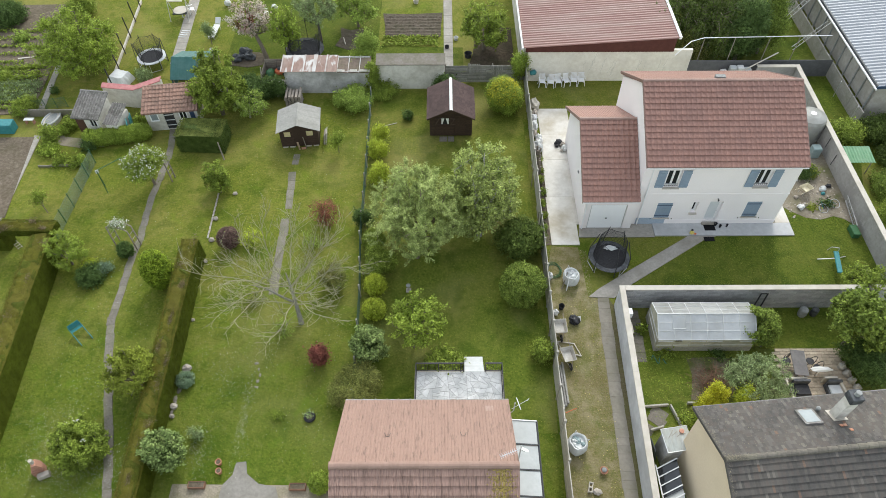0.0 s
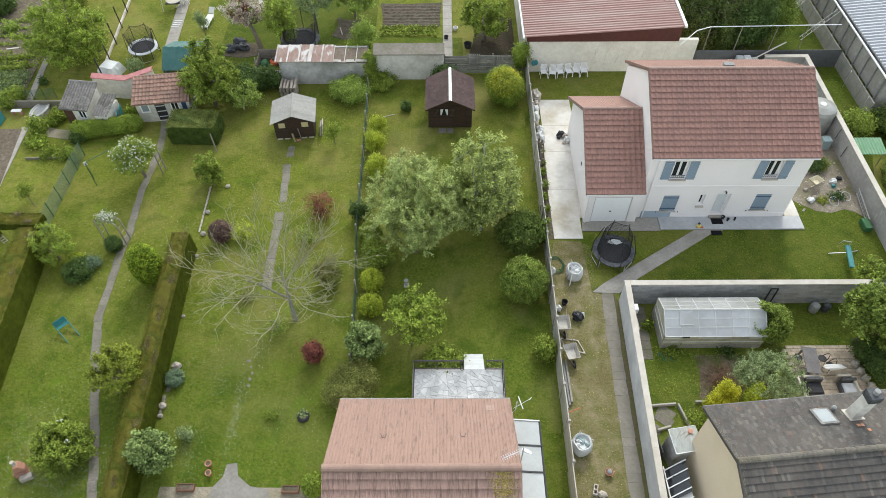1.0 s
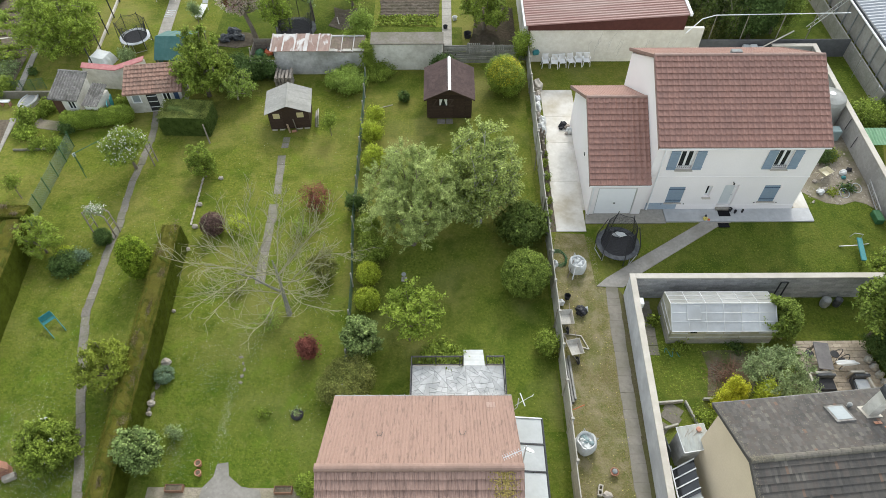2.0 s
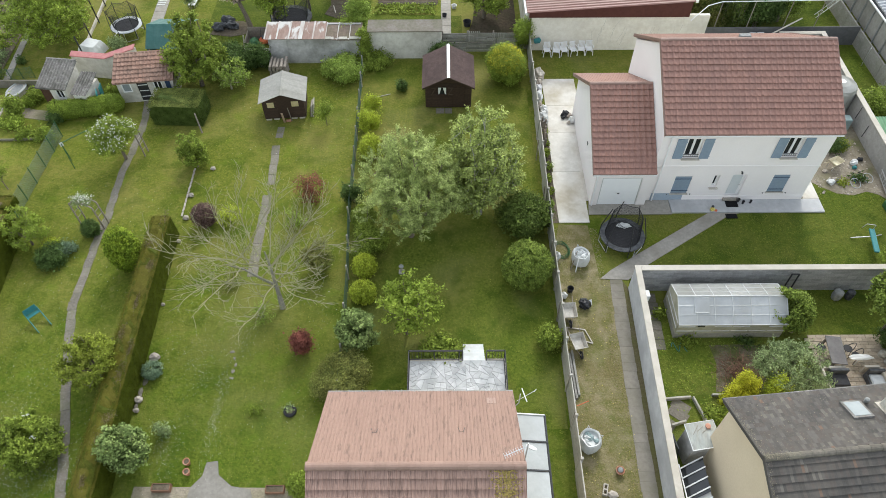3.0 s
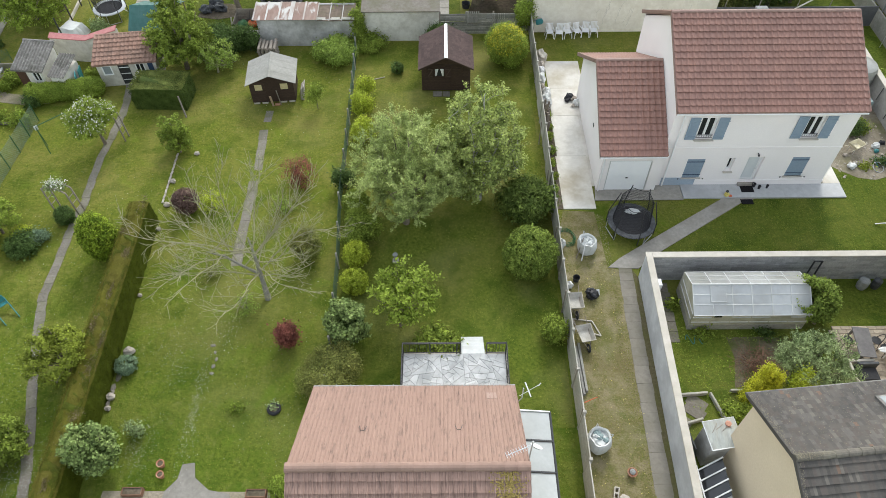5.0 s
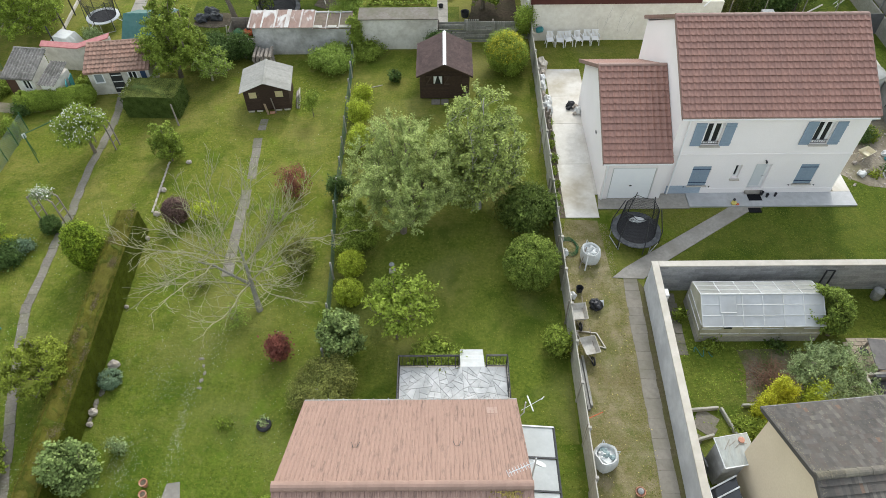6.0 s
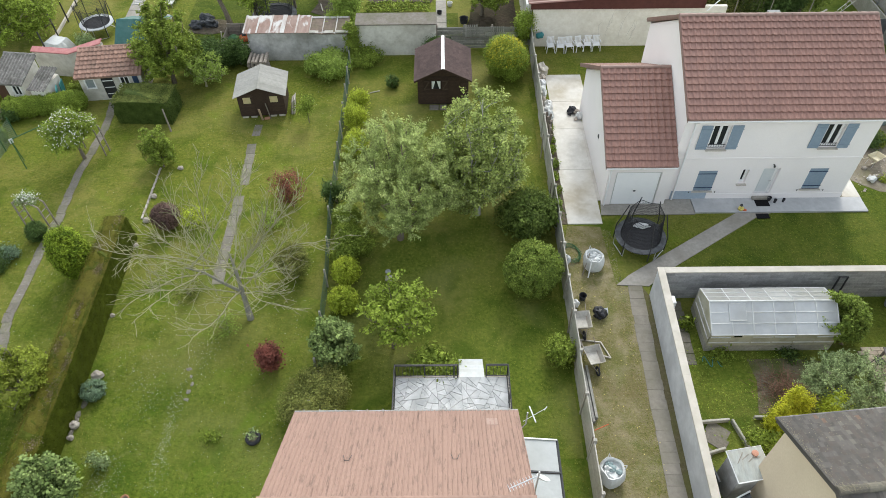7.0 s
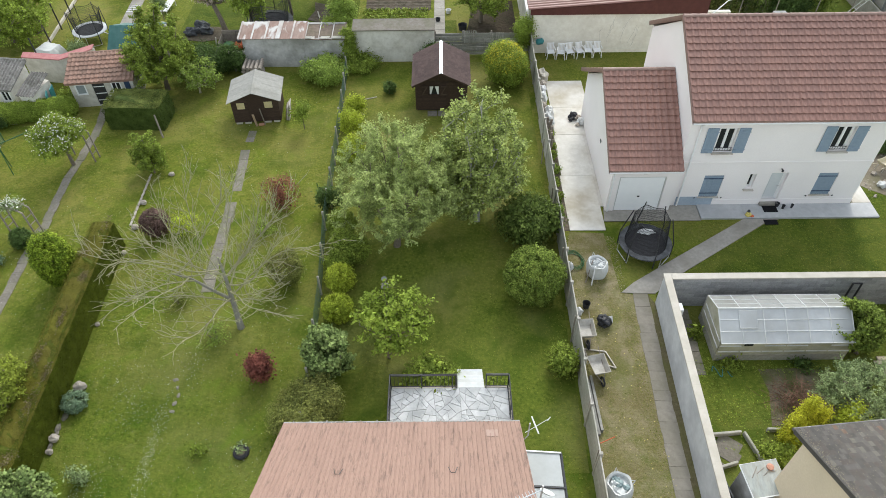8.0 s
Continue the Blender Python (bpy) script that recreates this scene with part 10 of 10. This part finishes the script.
rose_arch("rose_arch", "weathered wooden arch with a flowering climber", -19.58, 27.05, -14, "petal")
rose_arch("rose_arch", "wooden arch overgrown beside a blossom tree", -18.91, 32.93, -10, "petal")
sw = thing("garden_bench", "teal folding garden bench on lawn", "bench")
sw.matrix_basis = pose(-20.25, 20.38, 0, 0, 0, 47) @ Matrix.Diagonal((0.85, 1.12, 1.1, 1.0))
part("seat", turned_box(pose(0, 0.32, 0.33, 0, 0, 0), 0.76, 0.20, 0.03, bevel=0.01), M["teal"], sw)
part("backrest", turned_box(pose(0, 0.43, 0.36, -14, 0, 0), 0.76, 0.03, 0.32, bevel=0.01), M["teal"], sw)
for sx in (-1, 1):
    part("side_board", turned_box(pose(sx * 0.39, 0.03, 0.20, 24, 0, 0), 0.05, 1.15, 0.09, bevel=0.01), M["teal"], sw)
    for y, z in ((0.3, 0.3), (-0.2, 0.16)):
        part("leg", tube([(sx * 0.42, y, 0.0), (sx * 0.39, y + 0.02, z)], 0.02, 5), M["teal"], sw)
sd = thing("sundial", "small grey stone pedestal on lawn", "pedestal")
part("foot", box(-2.05, -1.75, 23.3, 23.6, 0, 0.1, bevel=0.02), M["panel"], sd)
part("pillar", lathe([(0.09, 0.1), (0.06, 0.3), (0.08, 0.5)], pose(-1.9, 23.45, 0.0), 10), M["panel"], sd)
part("dial", lathe([(0.13, 0.5), (0.13, 0.55), (0.02, 0.56)], pose(-1.9, 23.45, 0.0), 12), M["dark_joint"], sd)

# wire fences of the far gardens, with dark posts
wf = thing("wire_fence", "thin green wire fence on metal posts", "fence")
for (ax, ay), (bx, by) in (((-24.14, 27.51), (-24.00, 34.43)),):
    n = 5
    for k in range(n + 1):
        f = k / n
        part("post", tube([(ax + (bx - ax) * f, ay + (by - ay) * f, 0), (ax + (bx - ax) * f, ay + (by - ay) * f, 1.3)], 0.03, 5), M["green_plastic"], wf)
    web = bmesh.new()
    for q in range(17):
        tube([(ax, ay, 0.05 + q * 0.072), (bx, by, 0.05 + q * 0.072)], 0.008, 3, web)
    L = Vector((bx - ax, by - ay, 0))
    m = int(L.length / 0.08)
    for k in range(m):
        p = Vector((ax, ay, 0)) + L * k / m
        tube([(p.x, p.y, 0.05), (p.x, p.y, 1.2)], 0.008, 3, web)
    part("mesh", web, M["wire_pale"], wf, "faded wire mesh")
cl = thing("washing_line", "green metal washing frame with pale cloths", "frame")
for x, y in ((-22.46, 31.88), (-21.22, 33.09)):
    for o in (-0.35, 0.35):
        part("pole", tube([(x + o * 0.6, y - o, 0), (x, y, 1.75)], 0.025, 6), M["green_plastic"], cl)
part("top_bar", tube([(-22.46, 31.88, 1.75), (-21.22, 33.09, 1.75)], 0.03, 5), M["green_plastic"], cl)
part("cloth", turned_box(pose(-21.07, 32.99, 0.9, 0, 0, 43), 0.3, 0.05, 0.85, bevel=0.02), M["bag_white"], cl, "pale hanging cloth")
part("cloth", turned_box(pose(-22.46, 31.88, 1.5, 0, 0, 43), 0.2, 0.05, 0.3, bevel=0.02), M["bag_white"], cl, "pale hanging cloth")
ke = thing("plot_kerb", "low grey concrete kerb along a flower bed", "kerb", kind="structure")
for k in range(4):
    part("kerb_stone", box(-27.85 + k * 0.82, -27.85 + (k + 1) * 0.82 - 0.01, 34.0 + k * 0.04, 34.1 + k * 0.04, 0, 0.16, bevel=0.015), M["slab"], ke)
wt = thing("trellis_ladder", "short greyed trellis ladder lying under a hedge", "ladder")
foot, head = Vector((-27.29, 27.67, 0.06)), Vector((-26.11, 26.66, 0.16))
across = (head - foot).cross(Vector((0, 0, 1))).normalized() * 0.13
for o in (-1, 1):
    part("rail", tube([foot + across * o, head + across * o], 0.02, 4), M["old_wood"], wt)
for k in range(6):
    q = foot.lerp(head, (k + 0.5) / 6)
    part("rung", tube([q - across, q + across], 0.018, 4), M["panel"], wt)
for k in range(6):
    f = k / 5
    single("fence_post", tube([(-26.4 + 1.2 * f, 54.1 - 11.5 * f, 0), (-26.45 + 1.2 * f, 54.1 - 11.5 * f, 1.9)], 0.05, 6), M["black_metal"], "dark fence post at a meadow edge", "post", "meadow fence posts")
kb = thing("meadow_kerb", "pale concrete kerb along a meadow", "kerb", kind="structure")
for k in range(12):
    f = k / 12
    part("kerb_stone", turned_box(pose(-26.55 + 0.8 * (f + 0.04), 54.9 - 10.3 * (f + 0.04), -0.02, 0, 0, 94.4), 0.85, 0.14, 0.2), M["cap"], kb)
sl = thing("sun_lounger", "white plastic sun lounger on grass", "lounger")
part("bed", turned_box(pose(-18.98, 49.95, 0.3, 4, 0, -7), 0.56, 1.7, 0.05, bevel=0.015), M["white_plastic"], sl)
part("headrest", turned_box(pose(-18.86, 50.88, 0.40, -52, 0, -7), 0.46, 0.05, 0.55, bevel=0.015), M["white_plastic"], sl)
for dx, dy in ((-0.2, -0.7), (0.25, -0.8), (0.05, 0.7), (0.5, 0.6)):
    part("leg", tube([(-19.12 + dx, 49.95 + dy, 0), (-19.12 + dx, 49.95 + dy, 0.32)], 0.03, 5), M["white_plastic"], sl)
copy_thing(chair, pose(-21.60, 53.09, 0, 0, 0, 120))
copy_thing(chair, pose(-15.17, 52.57, 0, 0, 0, 60))
gt2 = thing("garden_table_set", "pale round table with seats in a far garden", "table")
part("tabletop", lathe([(0.6, 0.7), (0.62, 0.74), (0.02, 0.74)], pose(-22.27, 52.47, 0.0), 18), M["cap"], gt2)
part("column", tube([(-22.27, 52.47, 0), (-22.27, 52.47, 0.7)], 0.06, 8), M["white_plastic"], gt2)
for k, (x, y) in enumerate(((-15.94, 47.14), (-15.46, 46.46), (-16.32, 46.33))):
    single("covered_mound", lump((x, y, 0.2), (0.50, 0.36, 0.30), 50 + k, 0.7), M["pad"], "dark crumpled tarpaulin over a garden mound", "cover", "covered mounds")
sb = thing("storage_bay", "open plank bay holding tools", "bay")
for k in range(4):
    part("back_plank", box(-13.85, -12.1, 45.0, 45.04, 0.02 + k * 0.25, 0.25 + k * 0.25), M["old_wood"], sb)
for x in (-13.88, -12.1):
    for k in range(3):
        part("side_plank", box(x, x + 0.04, 43.4, 45.0, 0.02 + k * 0.25, 0.25 + k * 0.25), M["old_wood"], sb)
part("corner_post", tube([(-13.95, 43.35, 0), (-13.8, 43.5, 1.3)], 0.045, 6), M["cap"], sb, "pale leaning corner post")
rm = thing("red_mower", "orange-red garden machine in a plank bay", "mower")
part("deck", lathe([(0.36, 0.08), (0.40, 0.2), (0.34, 0.32), (0.12, 0.38), (0.02, 0.4)], pose(-12.7, 44.55, 0.0), 16), M["orange"], rm)
part("engine", box(-12.82, -12.58, 44.43, 44.67, 0.38, 0.55, bevel=0.03), M["pad"], rm)
part("handle_bar", tube([(-12.95, 44.75, 0.3), (-12.9, 45.0 - 0.05, 0.95), (-12.5, 44.95, 0.95), (-12.45, 44.75, 0.3)], 0.016, 5), M["black_metal"], rm)
for dx, dy in ((-0.32, -0.25), (0.32, -0.25), (-0.32, 0.25), (0.32, 0.25)):
    part("wheel", lathe([(0.02, -0.03), (0.1, -0.03), (0.1, 0.03), (0.02, 0.03)], pose(-12.7 + dx, 44.55 + dy, 0.1, 0, 90, 0), 12), M["rubber"], rm)
single("green_barrow", lump((-13.35, 44.15, 0.32), (0.33, 0.45, 0.28), 6, 0.2), M["green_plastic"], "green plastic barrow in a plank bay", "barrow")
lw = thing("long_back_wall", "low grey wall behind gardens", "wall", kind="structure")
part("wall_body", box(-17.39, -11.64, 42.18, 42.38, 0, 0.9), M["weathered"], lw)
part("top", box(-17.45, -11.59, 42.10, 42.46, 0.9, 0.97), M["panel"], lw)
for x, y, r, mt in ((2.2, 46.6, 0.3, "rubber"), (-2.2, 54.6, 0.25, "cap"), (1.25, 49.0, 0.2, "white_plastic"), (0.5, 47.8, 0.18, "rubber")):
    single("garden_tub", lathe([(r * 0.8, 0), (r, r * 1.3), (r * 1.05, r * 1.3), (r * 0.85, r * 1.2), (r * 0.7, 0.1)], pose(x, y, 0.0), 14), M[mt], "round tub standing in a kitchen garden", "tub", "garden tubs")
tub = thing("grey_tub", "grey boat-shaped tub in a small garden", "tub")
part("tub_body", prism([(0.85 * math.cos(k * math.pi / 8), 0.5 * math.sin(k * math.pi / 8)) for k in range(16)], 0, 0.3), M["cap"], tub)
part("tub_rim", tube([(0.85 * math.cos(k * math.pi / 8), 0.5 * math.sin(k * math.pi / 8), 0.32) for k in range(17)], 0.06, 6), M["grey_sheet"], tub)
part("tub_inside", prism([(0.6 * math.cos(k * math.pi / 8), 0.33 * math.sin(k * math.pi / 8)) for k in range(16)], 0.3, 0.31), M["dark_joint"], tub)
tub.matrix_basis = pose(-28.58, 38.83, 0, 0, 0, 75)
wb = thing("white_bench", "small white bench before a low wall", "bench")
part("seat", box(-30.48, -29.78, 38.50, 38.80, 0.36, 0.41), M["white_plastic"], wb)
for x in (-30.43, -29.88):
    part("leg", box(x, x + 0.06, 38.52, 38.78, 0, 0.36), M["brick"], wb)
single("teal_box", box(-31.98, -30.88, 37.44, 38.24, 0, 0.8, bevel=0.04), M["teal"], "teal storage box at a plot edge", "box")
gw = thing("low_plot_wall", "low grey wall at the foot of a vegetable plot", "wall", kind="structure")
for k in range(3):
    part("wall_panel", box(-31.0 + k * 1.55, -31.0 + (k + 1) * 1.55 - 0.02, 39.4, 39.52, 0, 0.6), M["slab"], gw)
wm = thing("garden_swing", "grey metal swing seat in a far garden", "swing")
for x in (-23.15, -21.6):
    for y in (51.8, 53.0):
        part("swing_leg", tube([(x, y, 0), (x, 52.4, 1.8)], 0.03, 5), M["steel"], wm)
part("swing_bar", tube([(-23.15, 52.4, 1.8), (-21.6, 52.4, 1.8)], 0.03, 5), M["steel"], wm)
part("swing_roof", turned_box(pose(-22.37, 52.4, 1.84, 6, 0, 0), 1.3, 0.9, 0.04, bevel=0.01), M["cap"], wm)
part("swing_seat", turned_box(pose(-22.37, 52.4, 0.45), 1.2, 0.5, 0.08, bevel=0.02), M["pad"], wm)
for x, y, r in ((-18.62, 47.37, 0.22), (-18.72, 54.27, 0.3), (-14.50, 53.48, 0.3), (-15.46, 51.16, 0.25)):
    single("white_ornament", lump((x, y, r * 0.9), (r, r * 0.8, r), int(abs(x * 9)), 0.3), M["white_plastic"], "white garden ornament standing on grass", "ornament", "white ornaments")
rs = thing("sheet_cover", "green translucent sheet roof beside a boundary wall", "roof")
part("sheet", corrugated((27.1, 33.0, 1.15), (1, 0, 0), (0, 1.4, 0.2), 2.0, 1.4, 0.2, 0.03), M["leaf_pane"], rs)
for x, y in ((27.2, 33.1), (28.9, 33.1), (27.2, 34.3), (28.9, 34.3)):
    part("post", tube([(x, y, 0), (x, y, 1.16)], 0.03, 5), M["old_wood"], rs)
for x, y, a in ((28.0, 50.0, 8), (28.7, 47.4, -6)):
    lt = thing("leaning_ladder", "grey ladder leaning at a workshop wall", "ladder")
    lt.matrix_basis = pose(x, y, 0, 0, 0, a)
    for o in (0, 0.4):
        part("rail", tube([(0, o, 0), (2.1, o, 2.9)], 0.03, 4), M["steel"], lt)
    for k in range(9):
        f = (k + 0.7) / 10
        part("rung", tube([(2.1 * f, 0, 2.9 * f), (2.1 * f, 0.4, 2.9 * f)], 0.016, 4), M["steel"], lt)
for x, y in ((29.8, 41.4), (29.9, 38.5)):
    ba = thing("bent_post", "bent grey metal fence post", "post", "bent posts")
    part("post_stem", tube([(x, y, 0), (x, y, 1.5), (x - 0.35, y - 0.5, 1.75)], 0.025, 5), M["steel"], ba)
for k, (x0, y0, x1, y1, mt) in enumerate(((-34.12, 45.0, -31.41, 45.6, "leaf_mid"), (-33.96, 43.8, -31.34, 44.2, "leaf_lime"), (-33.9, 42.95, -31.2, 43.35, "leaf_grey"), (-33.9, 42.25, -31.1, 42.8, "leaf_grey"), (-33.7, 41.6, -31.05, 42.2, "leaf_grey"), (-33.6, 41.0, -31.0, 41.6, "leaf_grey"))):
    row = thing("vegetable_row", "low leafy row of vegetables in earth", "vegetables", "vegetable rows")
    x0, y0 = x0 - 3.0, y0 - 3.0 * (y1 - y0) / (x1 - x0)
    balls = [(x0 + (x1 - x0) * q / 19, y0 + (y1 - y0) * q / 19, 0.16, 0.2, 0.15, 0.14 + 0.03 * ((q * 5 + k) % 3)) for q in range(20)]
    new("foliage", crown_mesh("foliage", M[mt], balls, 0.8, 0.09, 700 + k, core=0.6)).parent = row
nf = thing("crop_net", "low green net fence beside a hut", "net")
for k in range(4):
    part("stake", tube([(-30.3 + k * 0.76, 40.12 + k * 0.13, 0), (-30.3 + k * 0.76, 40.12 + k * 0.13, 0.95)], 0.02, 5), M["green_plastic"], nf)
web = bmesh.new()
for q in range(11):
    tube([(-30.3, 40.12, 0.06 + q * 0.085), (-28.02, 40.51, 0.06 + q * 0.085)], 0.007, 3, web)
for q in range(32):
    x, y = -30.3 + 2.28 * q / 31, 40.12 + 0.39 * q / 31
    tube([(x, y, 0.04), (x, y, 0.93)], 0.007, 3, web)
part("netting", web, M["wire_green"], nf)
single("leaning_post", tube([(-15.12, 34.7, 0.0), (-15.32, 35.05, 1.3)], [0.055, 0.045], 6), M["old_wood"], "weathered post leaning on a clipped hedge", "post")
bp = thing("bed_boards", "pale boards laid end to end across a plot", "boards")
for k in range(3):
    part("board", turned_box(pose(-33.7 + k * 1.0, 46.6 + 0.19 * k, 0.05, 0, 0, 11 + 2 * (k % 2)), 0.94, 0.14, 0.04), M["cap"], bp)
pl = thing("path_slats", "white slats lying across a garden path", "slats")
for k in range(4):
    part("slat", turned_box(pose(-21.62 + 0.03 * k, 49.55 + 0.28 * k, 0.05, 0, 0, 3), 0.62, 0.08, 0.03), M["bar_white"], pl)
lw2 = thing("kitchen_rows", "low ridges of dug earth in rows", "earth")
ridge_rng = random.Random(909)
for r in range(7):
    ridge, steps = bmesh.new(), 26
    rows = [[], [], []]
    for q in range(steps + 1):
        x, y = -4.7 + 4.7 * q / steps, 49.72 + r * 0.44 + ridge_rng.uniform(-0.035, 0.035)
        for lane, (dy, z) in zip(rows, ((-0.17, 0.036), (0, 0.085 + ridge_rng.uniform(-0.03, 0.035)), (0.17, 0.036))):
            lane.append(ridge.verts.new((x, y + dy, z)))
    for a, b in zip(rows, rows[1:]):
        for q in range(steps):
            ridge.faces.new((a[q], a[q + 1], b[q + 1], b[q]))
    part("ridge", ridge, M["garden_soil"], lw2)

# ---- soil strip and stored things between fence and drive ----
flat("soil_strip", [(6.35, 26.9), (6.93, 26.9), (7.1, 36.5), (6.4, 36.5)], 0.02, "soil", "narrow strip of bare soil beside a drive", "soil")
srng = random.Random(31)
for k in range(7):
    bush("strip_weed", "small green weeds in a soil strip", 6.65 + srng.uniform(-0.1, 0.15), 28.2 + k * 1.05, srng.uniform(0.35, 0.6), srng.uniform(0.35, 0.8), "leaf_mid" if k % 3 else "leaf_olive", 0.07, 0.8, 400 + k, group="strip weeds")
sg = thing("slate_stack", "upright stacked boards in a soil strip", "boards")
for k in range(9):
    part("board", turned_box(pose(6.72 + srng.uniform(-0.04, 0.04), 33.2 + k * 0.22, 0.0, srng.uniform(-8, 8), srng.uniform(-6, 6), 0), 0.12, 0.06, srng.uniform(0.6, 1.1)), M["old_wood"], sg)
for k, (x, y, r, mt) in enumerate(((6.85, 35.6, 0.42, "bag_white"), (6.95, 36.4, 0.38, "white_plastic"), (6.75, 37.8, 0.4, "bag_white"), (6.8, 38.6, 0.36, "grey_render"), (6.95, 39.3, 0.3, "stone"), (7.0, 40.2, 0.45, "cap"), (6.7, 37.1, 0.3, "stone"))):
    single("stored_sack", lump((x, y, r * 0.75), (r * 0.7, r * 1.1, r * 0.95), 60 + k, 0.45), M[mt], "pale sacks and rubble stored along a fence", "sack", "stored sacks")
for k, (x, y, r, mt) in enumerate(((8.35, 36.2, 0.25, "rubber"), (8.6, 36.0, 0.2, "old_wood"), (8.75, 35.6, 0.26, "white_plastic"), (8.2, 35.9, 0.14, "rubber"), (8.5, 35.4, 0.12, "stone"))):
    single("drive_clutter", lump((x, y, r * 0.6 + 0.05), (r, r, r * 0.7), 80 + k, 0.6), M[mt], "small clutter lying on a concrete drive", "clutter", "drive clutter")
single("hanging_jug", lathe([(0.16, 0), (0.2, 0.1), (0.2, 0.4), (0.06, 0.5)], pose(6.85, 43.25, 0.9, 0, 80, 0), 12), M["teal"], "dark teal watering can on a wall end", "can")
single("far_pipe", tube([(-4.9, 37.9, 0.03), (-3.2, 38.5, 0.04)], 0.03, 5), M["cap"], "pale hose lying on a lawn", "hose")
